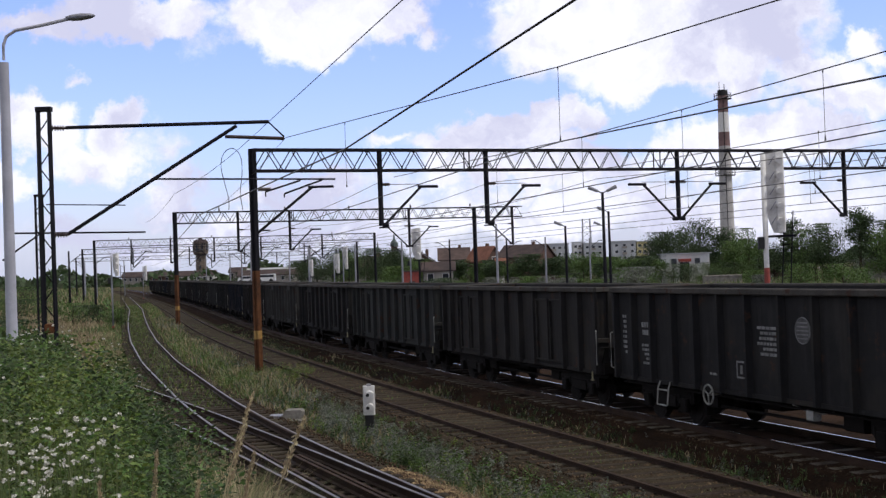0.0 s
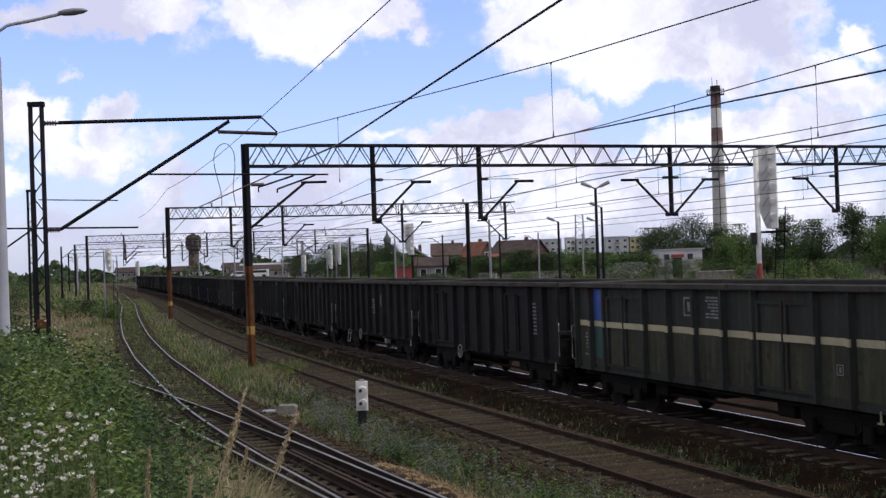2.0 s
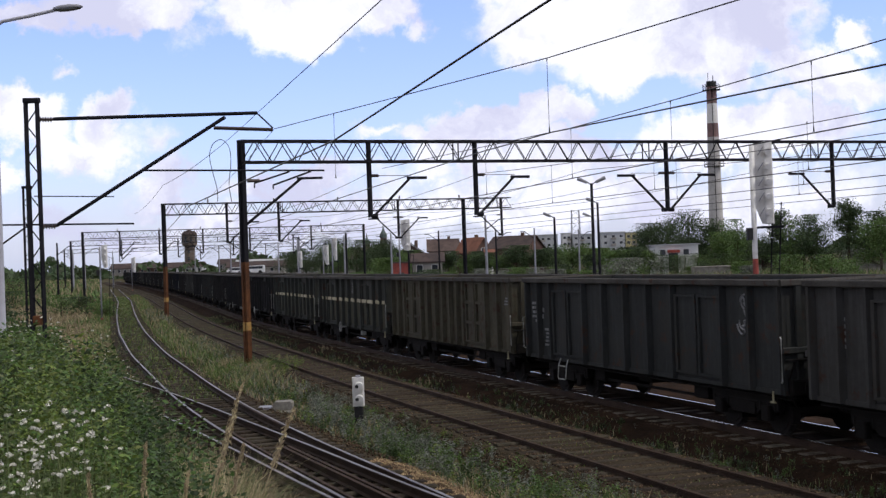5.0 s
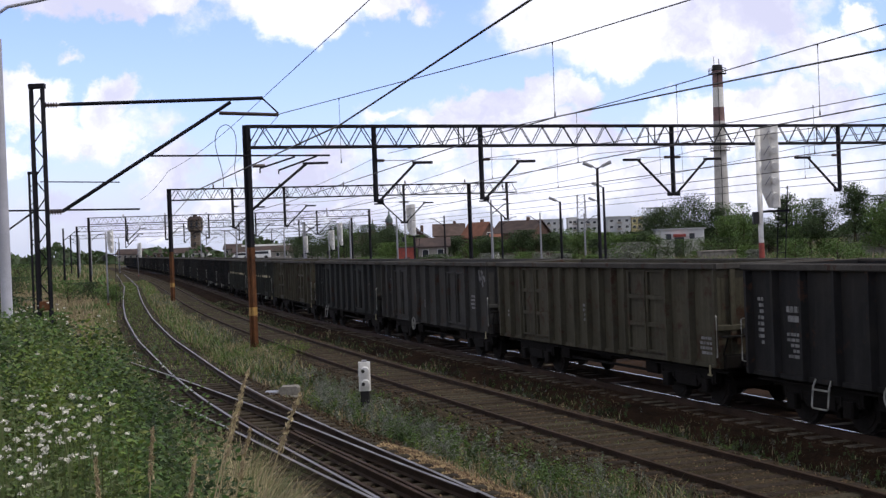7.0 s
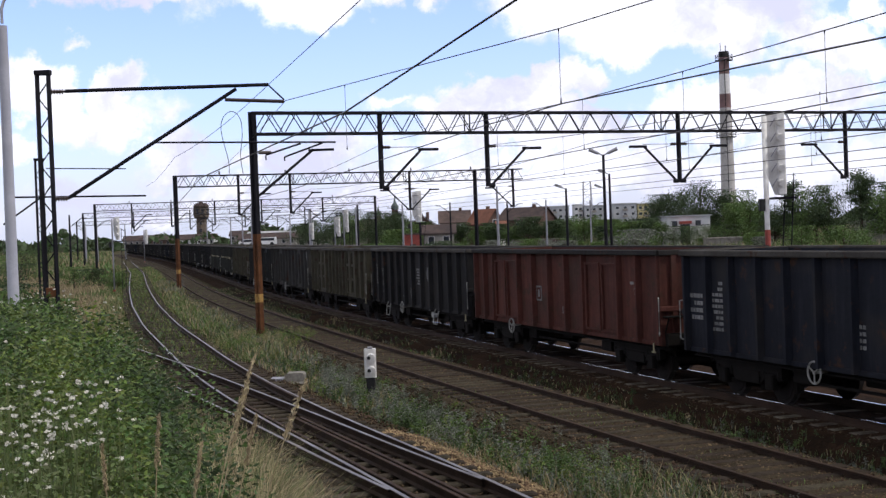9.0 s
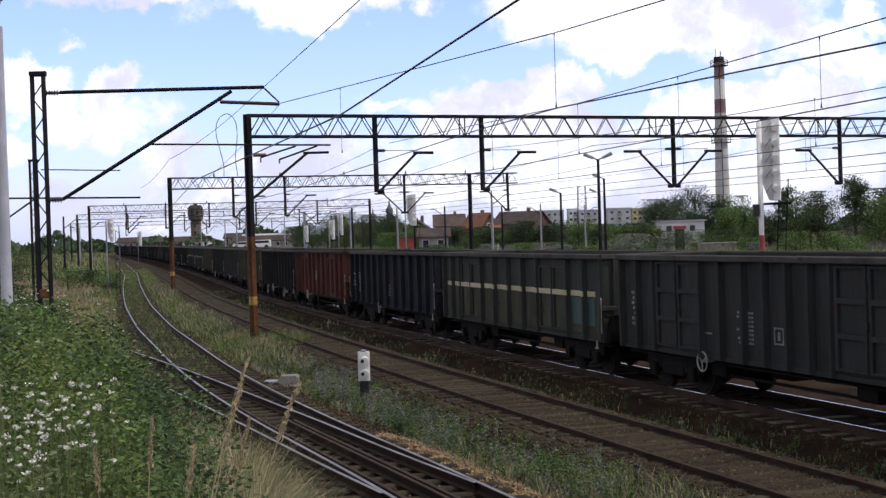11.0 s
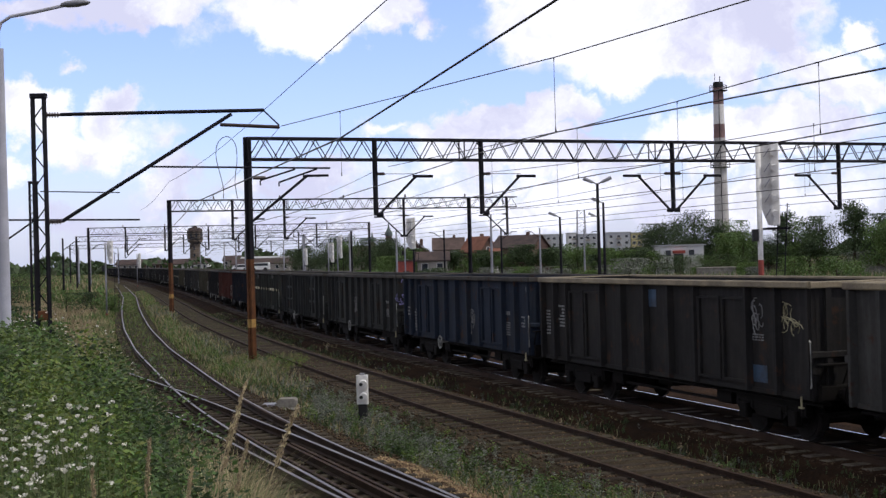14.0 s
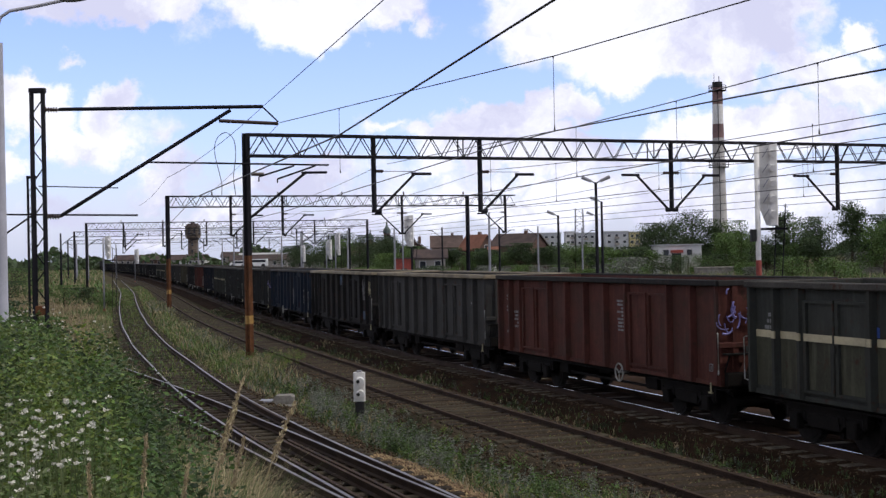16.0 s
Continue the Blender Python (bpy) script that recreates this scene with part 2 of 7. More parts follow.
    def ring(self, c, axis, r, thick, sides=16):
        axis = Vector(axis).normalized()
        a = axis.orthogonal().normalized()
        b = axis.cross(a)
        pts = [Vector(c) + (a * math.cos(2 * math.pi * i / sides) + b * math.sin(2 * math.pi * i / sides)) * r for i in range(sides)]
        for i in range(sides):
            self.tube(pts[i], pts[(i + 1) % sides], thick, sides=5, caps=False)
        return self

    def mesh(self, name, *mats):
        me = bpy.data.meshes.new(name)
        me.from_pydata(self.v, [], self.f)
        for m in mats:
            me.materials.append(m)
        if len(mats) > 1:
            me.polygons.foreach_set("material_index", self.mi)
        me.update()
        return me


def part(name, geo, mat, parent, label="", smooth=False):
    """One mesh object under a thing or a part."""
    me = geo if isinstance(geo, bpy.types.Mesh) else geo.mesh(name, *(mat if isinstance(mat, (list, tuple)) else (mat,)))
    ob = new(name, me)
    ob.parent = parent
    if label:
        ob["label"] = label
    if smooth:
        me.polygons.foreach_set("use_smooth", [True] * len(me.polygons))
    return ob


def thing(name, m=None, label="", category="", group="", kind=""):
    ob = new(name)
    ob.empty_display_size = 0.2
    if m is not None:
        ob.matrix_world = m
    return tagged(ob, label, category, group, kind)


def cloud_mesh(name, verts, faces, mats, mat_index=None):
    """A mesh from numpy arrays: verts (n, 3), faces (k, 3 or 4)."""
    me = bpy.data.meshes.new(name)
    k, c = faces.shape
    me.vertices.add(len(verts))
    me.vertices.foreach_set("co", np.ascontiguousarray(verts, dtype=np.float32).ravel())
    me.loops.add(k * c)
    me.loops.foreach_set("vertex_index", np.ascontiguousarray(faces, dtype=np.int32).ravel())
    me.polygons.add(k)
    me.polygons.foreach_set("loop_start", np.arange(k, dtype=np.int32) * c)
    me.polygons.foreach_set("loop_total", np.full(k, c, dtype=np.int32))
    for m in mats:
        me.materials.append(m)
    if mat_index is not None:
        me.polygons.foreach_set("material_index", np.ascontiguousarray(mat_index, dtype=np.int32))
    me.update(calc_edges=True)
    me.validate()
    return me


# ---- the plan of the lines (rail top is z = 0) ----
def line_x(y):
    """The middle of the open line beside the train."""
    def cubic(t):
        k = (t - 50) / 50
        return -4.5314 - 15.0540 * k + 1.4485 * k * k - 0.0734 * k ** 3
    def slope(t):
        k = (t - 50) / 50
        return (-15.0540 + 2 * 1.4485 * k - 3 * 0.0734 * k * k) / 50
    if y > 110:
        return cubic(110) + slope(110) * (y - 110) - 8.25e-5 * (y - 110) ** 2
    if y < 15:
        return cubic(15) + slope(15) * (y - 15)
    return cubic(y)


YS = np.concatenate([np.arange(-160, 130, 1.0), np.arange(130, 420, 4.0), np.arange(420, 800, 20.0)])


def offset_line(o):
    """The line beside, o metres to the right: plan points and running length from y = 0."""
    x = np.array([line_x(y) for y in YS])
    gx = np.gradient(x, YS)
    n = np.sqrt(1 + gx * gx)
    px, py = x + o / n, YS - o * gx / n
    s = np.concatenate([[0], np.cumsum(np.hypot(np.diff(px), np.diff(py)))])
    return px, py, s - np.interp(0, py, s)


TRAIN_OFF = 4.68
T1 = offset_line(0.0)
T2 = offset_line(TRAIN_OFF)
# the siding: its own points, then parallel to the open line far off
sid_y = np.array([-40.0, 0.0, 14.0, 22.2, 26.5, 30.2, 35.5, 42.1, 48.0, 60.0, 80.2, 100.6, 121.0, 162.0, 204.0, 270.0])
sid_x = np.array([21.8, 7.0, 1.9, -0.95, -2.62, -3.92, -5.71, -7.72, -9.38, -12.80, -18.02, -22.95, -27.75, -37.2, -47.6, -64.0])


def smooth_line(ky, kx, step=1.0):
    y = np.arange(ky[0], ky[-1], step)
    x = np.interp(y, ky, kx)
    for _ in range(12):
        x[1:-1] = (x[:-2] + 2 * x[1:-1] + x[2:]) / 4
    s = np.concatenate([[0], np.cumsum(np.hypot(np.diff(x), np.diff(y)))])
    return x, y, s - np.interp(0, y, s)


T0 = smooth_line(sid_y, sid_x)
# the other leg of the points, running on to the left into the weeds
leg_y = np.array([20.0, 23.2, 26.9, 30.9, 35.3, 40.3, 46.7, 60.0, 75.0])
leg_x = np.array([-0.25, -1.66, -3.02, -4.72, -6.50, -8.64, -11.5, -17.3, -24.0])
T00 = smooth_line(leg_y, leg_x)
# the closure rail of the points, dark and unworn
TC = smooth_line(np.array([12.0, 19.5, 20.96, 22.83, 25.01, 28.1]), np.array([2.59, -0.08, -0.6, -1.32, -2.17, -3.31]))


def side_points(line, o, z):
    x, y, s = line
    gx, gy = np.gradient(x), np.gradient(y)
    n = np.hypot(gx, gy)
    return np.stack([x + o * gy / n, y - o * gx / n, np.full(len(x), z)], 1)


def sweep(profile, line, o, z):
    """A profile of (across, up) points carried along a line."""
    g = Geo()
    x, y, s = line
    gx, gy = np.gradient(x), np.gradient(y)
    n = np.hypot(gx, gy)
    k = len(profile)
    for i in range(len(x)):
        for a, b in profile:
            g.v.append((x[i] + (o + a) * gy[i] / n[i], y[i] - (o + a) * gx[i] / n[i], z + b))
    for i in range(len(x) - 1):
        for j in range(k - 1):
            g.face(i * k + j, (i + 1) * k + j, (i + 1) * k + j + 1, i * k + j + 1)
    return g


RAIL = [(-0.068, -0.16), (-0.068, -0.15), (-0.012, -0.125), (-0.012, -0.045), (-0.036, -0.03), (-0.036, -0.004), (-0.030, 0.0), (0.030, 0.0), (0.036, -0.004), (0.036, -0.03), (0.012, -0.045), (0.012, -0.125), (0.068, -0.15), (0.068, -0.16)]


def rail(line, o, parent, bright=True, name="rail", top="rail_top"):
    g = sweep(RAIL, line, o, 0.0)
    k = len(RAIL) - 1
    g.mi = [1 if (i % k) in (5, 6, 7) and bright else 0 for i in range(len(g.f))]
    return part(name, g, [M["rail_side"], M[top]], parent, "steel rail, rusty sides and worn running top" if bright else "rusty steel rail")


def at(line, s):
    x, y, l = line
    return float(np.interp(s, l, x)), float(np.interp(s, l, y))


def sleepers(line, parent, mat, s0, s1, near, size=(2.5, 0.25, 0.14), step=0.62, top=-0.16, shift=0.0):
    """Sleepers one by one up to the length near, and joined beyond."""
    g = Geo().box(-size[0] / 2, size[0] / 2, -size[1] / 2, size[1] / 2, top - size[2], top, 0.025)
    me = g.mesh("sleeper", mat)
    rest = Geo()
    s = s0
    while s < s1:
        (x, y), (x2, y2) = at(line, s), at(line, s + 0.3)
        a = math.degrees(math.atan2(y2 - y, x2 - x)) - 90
        m = pose(x, y, random.uniform(-0.012, 0.012), 0, 0, a + random.uniform(-1.2, 1.2)) @ Matrix.Translation((shift + random.uniform(-0.03, 0.03), 0, 0))
        if s < near:
            ob = part("sleeper", me, None, parent)
            ob.matrix_local = m
        else:
            n = len(rest.v)
            rest.v += [tuple(m @ Vector(v)) for v in g.v]
            rest.f += [tuple(n + i for i in f) for f in g.f]
            rest.mi += [0] * len(g.f)
        s += step
    if rest.v:
        tagged(part("far_sleepers", rest, mat, parent, "row of weathered sleepers receding"), kind="stuff")


# ---- ground ----
def foot_x(y):
    """The foot of the bank, left of the siding and its other leg."""
    if y < 23:
        return float(np.interp(y, T0[1], T0[0])) - 1.55
    if y < 74:
        return float(np.interp(y, T00[1], T00[0])) - 1.6
    return -26.0 - 0.34 * (y - 74)


def ground_z(x, y):
    d = foot_x(max(-40.0, min(y, 260.0))) - x
    k = min(max(d / 4.4, 0), 1)
    k = k * k * (3 - 2 * k)
    high = float(np.interp(y, [-60, 8, 20, 34, 50, 90, 150], [2.1, 2.1, 1.85, 1.1, 0.6, 0.3, 0.0]))
    z = -0.42 + k * (high + 0.42)
    z += 0.10 * (noise.noise((x * 0.35, y * 0.35, 0.0))) * (0.3 + k) if y < 200 and abs(x) < 120 else 0
    return z


def build_ground():
    xs = np.unique(np.concatenate([np.arange(-26, 22, 0.5), -26 - np.geomspace(1, 1700, 26), 22 + np.geomspace(1, 1700, 26)]))
    ys = np.unique(np.concatenate([np.arange(-12, 60, 0.5), np.arange(60, 130, 1.5), 130 + np.geomspace(2, 2600, 30), -12 - np.geomspace(2, 500, 10)]))
    v = np.array([(x, y, ground_z(x, y)) for y in ys for x in xs])
    nx, ny = len(xs), len(ys)
    i, j = np.meshgrid(np.arange(nx - 1), np.arange(ny - 1))
    a = (j * nx + i).ravel()
    f = np.stack([a, a + 1, a + nx + 1, a + nx], 1)
    me = cloud_mesh("ground", v, f, [M["soil"]])
    me.polygons.foreach_set("use_smooth", [True] * len(me.polygons))
    tagged(new("ground", me), "brown earth with patchy dry and green grass", "ground", kind="structure")


M["soil"] = material("soil", (0.090, 0.076, 0.042), (0.044, 0.043, 0.021), rough=0.95, grain=9, stain=0.35, bump=0.8, bump_scale=0.05, amount=0.7, space="World")
build_ground()


def clip_line(line, y0, y1):
    x, y, s = line
    k = (y >= y0) & (y <= y1)
    return x[k], y[k], s[k]


def bed(line, parent, mat, half=1.75, top=-0.2):
    prof = [(-half - 0.55, -0.30), (-half - 0.25, -0.14), (-half, -0.02), (-0.9, 0.0), (0, 0.015), (0.9, 0.0), (half, -0.02), (half + 0.25, -0.14), (half + 0.55, -0.30)]
    part("ballast_bed", sweep(prof, line, 0, top), mat, parent, "crushed stone ballast, brown and oily")


def build_tracks():
    t = thing("railway_track", label="open railway line with rusty rails on dark sleepers", category="track", group="tracks", kind="structure")
    bed(T1, t, M["ballast"], 1.35, -0.12)
    for o in (-0.7535, 0.7535):
        rail(clip_line(T1, -60, 800), o, t, False)
    sleepers(T1, t, M["sleeper_wood"], -10, 260, 70, top=-0.092)
    t = thing("railway_track", label="railway line under the train, shiny rails on concrete sleepers", category="track", group="tracks", kind="structure")
    bed(T2, t, M["ballast_dark"], 2.1, -0.166)
    for o in (-0.7535, 0.7535):
        rail(clip_line(T2, -120, 800), o, t)
    sleepers(T2, t, M["sleeper_concrete"], -10, 220, 80, size=(2.6, 0.28, 0.16), step=0.61)
    t = thing("railway_track", label="siding with a set of points, worn shiny rails on wooden sleepers", category="track", group="tracks", kind="structure")
    bed(clip_line(T0, -40, 47), t, M["ballast"], 1.6, -0.225)
    bed(clip_line(T00, 20, 60), t, M["ballast_dark"], 1.5, -0.25)
    for o in (-0.7535, 0.7535):
        rail(clip_line(T0, -30, 270), o, t, top="rail_worn")
        rail(clip_line(T00, 20, 75), o, t, name="points_rail", top="rail_worn")
    for line, a, b in ((T0, 31.0, 37.5), (T00, 33, 39)):
        rail(clip_line(line, a, b), -0.70 if line is T00 else 0.70, t, False, "check_rail")
    for o in (0.0, 0.13):
        rail(TC, o, t, False, "closure_rail")
    rail(clip_line(T0, 13, 31), -0.62, t, False, "check_rail")
    sleepers(T0, t, M["sleeper_wood"], 4, 30, 30, size=(3.0, 0.25, 0.14), shift=-0.2)
    sleepers(T0, t, M["sleeper_wood"], 30.3, 46, 46, size=(3.7, 0.25, 0.14), shift=-0.55)
    sleepers(T0, t, M["sleeper_wood"], 46.5, 200, 80)


build_tracks()
yard = sweep([(2.75, 0.0), (4.0, 0.05), (9.0, 0.06), (16.0, 0.06), (26.0, 0.0)], clip_line(T2, -60, 140), 0.0, -0.36)
tagged(new("yard_ground", yard.mesh("yard_ground", M["ballast_dark"])), "dark brown cinder ground of the yard behind the train", "ground", kind="structure")


# ---- the train ----
def wagon_paint(name, base, dark, rust=0.3):
    return material(name, base, dark, rough=0.78, grain=10, stain=0.9, bump=0.12, amount=1.1, rust=rust, streak=0.22)


PAINT = {
    "black": wagon_paint("wagon_soot", (0.0215, 0.0212, 0.0222), (0.0120, 0.0118, 0.0124), 0.03),
    "brown": wagon_paint("wagon_brown_black", (0.0250, 0.0235, 0.0230), (0.0130, 0.0120, 0.0120), 0.1),
    "olive": wagon_paint("wagon_olive", (0.080, 0.073, 0.050), (0.040, 0.037, 0.026), 0.3),
    "green": wagon_paint("wagon_grey_green", (0.0450, 0.0480, 0.0420), (0.0250, 0.0265, 0.0235), 0.15),
    "grey": wagon_paint("wagon_grey", (0.0560, 0.0550, 0.0525), (0.0310, 0.0300, 0.0285), 0.15),
    "red": wagon_paint("wagon_oxide_red", (0.102, 0.034, 0.025), (0.045, 0.018, 0.015), 0.25),
    "navy": wagon_paint("wagon_navy", (0.016, 0.018, 0.026), (0.009, 0.010, 0.015), 0.1),
    "blue": wagon_paint("wagon_blue", (0.021, 0.029, 0.046), (0.012, 0.017, 0.027), 0.15),
    "slate": wagon_paint("wagon_slate", (0.035, 0.037, 0.036), (0.019, 0.020, 0.0198), 0.1),
}
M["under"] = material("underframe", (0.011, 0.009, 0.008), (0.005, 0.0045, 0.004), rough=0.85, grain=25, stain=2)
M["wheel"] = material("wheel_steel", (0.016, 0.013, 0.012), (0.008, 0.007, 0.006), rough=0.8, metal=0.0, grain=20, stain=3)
M["tread"] = material("wheel_tread", (0.06, 0.055, 0.05), (0.03, 0.027, 0.025), rough=0.5, metal=0.6)
M["stripe"] = material("cream_stripe", (0.50, 0.44, 0.28), (0.30, 0.26, 0.17), rough=0.6, grain=20, stain=1.5, amount=0.9)
M["letters"] = material("faded_lettering", (0.26, 0.26, 0.26), (0.07, 0.07, 0.07), rough=0.6, grain=40, stain=5, amount=0.9, bump=0)
M["faded_disc"] = material("faded_disc", (0.075, 0.075, 0.075), (0.03, 0.03, 0.03), rough=0.7, grain=30, stain=4, bump=0)
M["lower_olive"] = material("lower_olive", (0.062, 0.062, 0.042), (0.033, 0.033, 0.024), rough=0.82, grain=14, stain=0.9, amount=0.9, rust=0.15, streak=0.4)
M["bright_blue"] = material("bright_blue_panel", (0.025, 0.07, 0.32), (0.02, 0.05, 0.2), rough=0.55, stain=2)
M["teal"] = material("teal_panel", (0.013, 0.062, 0.052), (0.010, 0.040, 0.034), rough=0.55, stain=2)
M["violet"] = material("violet_scrawl", (0.22, 0.19, 0.46), (0.12, 0.11, 0.26), rough=0.6, stain=4)
M["handle"] = material("pale_handrail", (0.36, 0.36, 0.34), (0.20, 0.20, 0.18), rough=0.6, stain=5)
M["pale_yellow"] = material("pale_yellow_spray", (0.40, 0.36, 0.22), (0.2, 0.18, 0.1), rough=0.6, stain=4)
M["rim_dusty"] = material("dusty_rim", (0.080, 0.074, 0.066), (0.036, 0.033, 0.030), rough=0.8, stain=1.5, amount=0.9, rust=0.2)
M["rim_light"] = material("worn_rim", (0.30, 0.245, 0.155), (0.12, 0.095, 0.065), rough=0.7, stain=1.5, amount=0.9)

L, HALF, TOPZ, SILL = 13.05, 1.45, 3.14, 0.92   # body length, half width, rim and lower edge of the sides


def wheelset():
    """Two wheels on an axle, turned in one piece."""
    half = [(0.98, 0.0), (0.98, 0.075), (0.86, 0.075), (0.86, 0.14), (0.815, 0.14), (0.815, 0.36), (0.80, 0.37), (0.80, 0.445), (0.72, 0.455), (0.72, 0.475), (0.68, 0.475), (0.68, 0.14), (0.60, 0.10)]
    prof = [(-a, r) for a, r in half] + [(a, r) for a, r in half[::-1]]
    g = Geo()
    n = 22
    for a, r in prof:
        for k in range(n):
            w = 2 * math.pi * k / n
            g.v.append((r * math.cos(w), a, r * math.sin(w)))
    for i in range(len(prof) - 1):
        g.cur = 1 if prof[i][1] > 0.4 and prof[i + 1][1] > 0.4 else 0
        for k in range(n):
            j = (k + 1) % n
            g.face(i * n + k, i * n + j, (i + 1) * n + j, (i + 1) * n + k)
    return g.mesh("wheelset", M["wheel"], M["tread"])


def bogie_frame():
    g = Geo()
    for s in (-1, 1):
        y = s * 1.02
        g.box(-1.15, 1.15, y - 0.06, y + 0.06, 0.66, 0.80, 0.02)
        g.box(-0.45, 0.45, y - 0.07, y + 0.07, 0.38, 0.66, 0.03)
        for a in (-1, 1):
            g.bar((a * 0.45, y, 0.42), (a * 0.80, y, 0.72), 0.09)
            g.box(a * 0.90 - 0.15, a * 0.90 + 0.15, y - 0.02, y + 0.14, 0.32, 0.62, 0.03)
            g.tube((a * 0.90 - 0.27, y, 0.50), (a * 0.90 - 0.27, y, 0.70), 0.07)
            g.tube((a * 0.90 + 0.27, y, 0.50), (a * 0.90 + 0.27, y, 0.70), 0.07)
            g.box(a * 1.42 - 0.05, a * 1.42 + 0.05, y - 0.33, y - 0.16, 0.28, 0.60)
            g.bar((a * 1.15, y - 0.2 * s, 0.7), (a * 1.42, y - 0.25 * s, 0.58), 0.05)
        g.box(-1.28, 1.28, y - 0.10, y + 0.05, 0.52, 0.86, 0.03)
        g.box(-1.05, 1.05, y * 0.55 - 0.05, y * 0.55 + 0.05, 0.22, 0.60)
    g.box(-0.22, 0.22, -1.0, 1.0, 0.50, 0.78, 0.03)
    for x in (-0.35, 0.35):
        g.box(x - 0.06, x + 0.06, -0.95, 0.95, 0.25, 0.62)
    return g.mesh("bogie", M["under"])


def end_fitting(side):
    """Buffers' beam, headstock and coupling hook at one end."""
    g = Geo()
    x = side * (L / 2 + 0.02)
    g.box(x, x + side * 0.14, -1.3, 1.3, 0.92, 1.22, 0.03)
    g.box(x + side * 0.14, x + side * 0.36, -0.06, 0.06, 1.0, 1.12)
    g.tube((x + side * 0.2, 0, 1.05), (x + side * 0.60, 0, 0.86), 0.035)
    g.path([(x + side * 0.1, 0.3, 0.95), (x + side * 0.35, 0.3, 0.55), (x + side * 0.62, 0.3, 0.6)], 0.03, 5)
    return g.mesh("headstock", M["under"])


def buffer(side, s):
    g = Geo()
    x = side * (L / 2 + 0.14)
    g.tube((x, s * 0.875, 1.06), (x + side * 0.30, s * 0.875, 1.06), 0.10)
    g.tube((x + side * 0.28, s * 0.875, 1.06), (x + side * 0.46, s * 0.875, 1.06), 0.07)
    g.tube((x + side * 0.45, s * 0.875, 1.06), (x + side * 0.48, s * 0.875, 1.06), 0.22, sides=16)
    return g.mesh("buffer", M["under"])


def side_sheet(s):
    g = Geo()
    g.box(-L / 2, L / 2, s * (HALF - 0.165), s * (HALF - 0.14), SILL + 0.05, TOPZ - 0.05)
    return g.mesh("side_wall", M["under"])


def rim(s):
    g = Geo()
    g.box(-L / 2 - 0.03, L / 2 + 0.03, s * (HALF - 0.16), s * (HALF + 0.03), TOPZ - 0.13, TOPZ, 0.02)
    return g.mesh("top_rail", M["under"])


def lower_beam(s):
    g = Geo()
    g.box(-L / 2, L / 2, s * (HALF - 0.16), s * (HALF - 0.10), SILL, SILL + 0.09)
    return g.mesh("lower_beam", M["under"])


def solebar(s):
    g = Geo()
    g.box(-L / 2, L / 2, s * 1.02, s * 1.12, 0.84, 1.2, 0.015)
    g.box(-L / 2, L / 2, s * 0.98, s * 1.18, 0.80, 0.84)
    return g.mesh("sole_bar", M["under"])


def rib_mesh(s, wide=0.14):
    g = Geo()
    y0, y1 = s * (HALF - 0.14), s * (HALF + 0.0)
    n = len(g.v)
    w, t = wide / 2, wide / 2 - 0.03
    for z in (SILL + 0.02, TOPZ - 0.12):
        g.v += [(-w, y0, z), (-t, y1, z), (t, y1, z), (w, y0, z)]
    for q in ((0, 1, 5, 4), (1, 2, 6, 5), (2, 3, 7, 6), (0, 3, 2, 1), (4, 5, 6, 7)):
        q = q if s < 0 else q[::-1]
        g.face(*(n + i for i in q))
    return g.mesh("rib", M["under"])


def door_leaf(s, bars, a):
    """One leaf of a pair of side doors: a framed panel with recessed fields, in one piece."""
    g = Geo()
    back, face, field = s * (HALF - 0.15), s * (HALF - 0.055), s * (HALF - 0.115)
    xa, xb = (0.02, 0.98) if a > 0 else (-0.98, -0.02)
    z0, z1 = SILL + 0.16, TOPZ - (0.16 if bars else 0.34)
    xs = [xa, xa + 0.10, xb - 0.10, xb]
    zs_ = [z0]
    for k in range(bars + 1):
        zs_ += [z0 + (z1 - z0) * k / (bars + 1) + 0.05, z0 + (z1 - z0) * (k + 1) / (bars + 1) - 0.05]
    zs_ += [z1]
    index = {}

    def at_(x, y, z):
        key = (round(x, 4), round(y, 4), round(z, 4))
        if key not in index:
            index[key] = len(g.v)
            g.v.append((x, y, z))
        return index[key]

    def deep(i, j):
        if not (0 <= i < 3 and 0 <= j < len(zs_) - 1):
            return back
        return field if i == 1 and j % 2 == 1 else face
    for i in range(3):
        for j in range(len(zs_) - 1):
            y = deep(i, j)
            x, x2, z, z2 = xs[i], xs[i + 1], zs_[j], zs_[j + 1]
            g.face(at_(x, y, z), at_(x2, y, z), at_(x2, y, z2), at_(x, y, z2))
            for e, (p, q, r, t) in ((deep(i - 1, j), (x, z, x, z2)), (deep(i + 1, j), (x2, z, x2, z2)), (deep(i, j - 1), (x, z, x2, z)), (deep(i, j + 1), (x, z2, x2, z2))):
                if abs(e) < abs(y):
                    g.face(at_(p, y, q), at_(r, y, t), at_(r, e, t), at_(p, e, q))
    return g.mesh("side_door", M["under"])


def lock_bar(s):
    g = Geo()
    y1 = s * (HALF - 0.06)
    g.tube((0, y1 + s * 0.02, SILL + 0.2), (0, y1 + s * 0.02, TOPZ - 0.32), 0.022, sides=6)
    g.box(-0.06, 0.06, y1, y1 + s * 0.05, SILL + 0.95, SILL + 1.08)
    return g.mesh("lock_bar", M["under"])


def end_post(side):
    x = side * L / 2
    return Geo().box(x, x + side * 0.07, -0.06, 0.06, SILL, TOPZ - 0.1).mesh("end_post", M["under"])


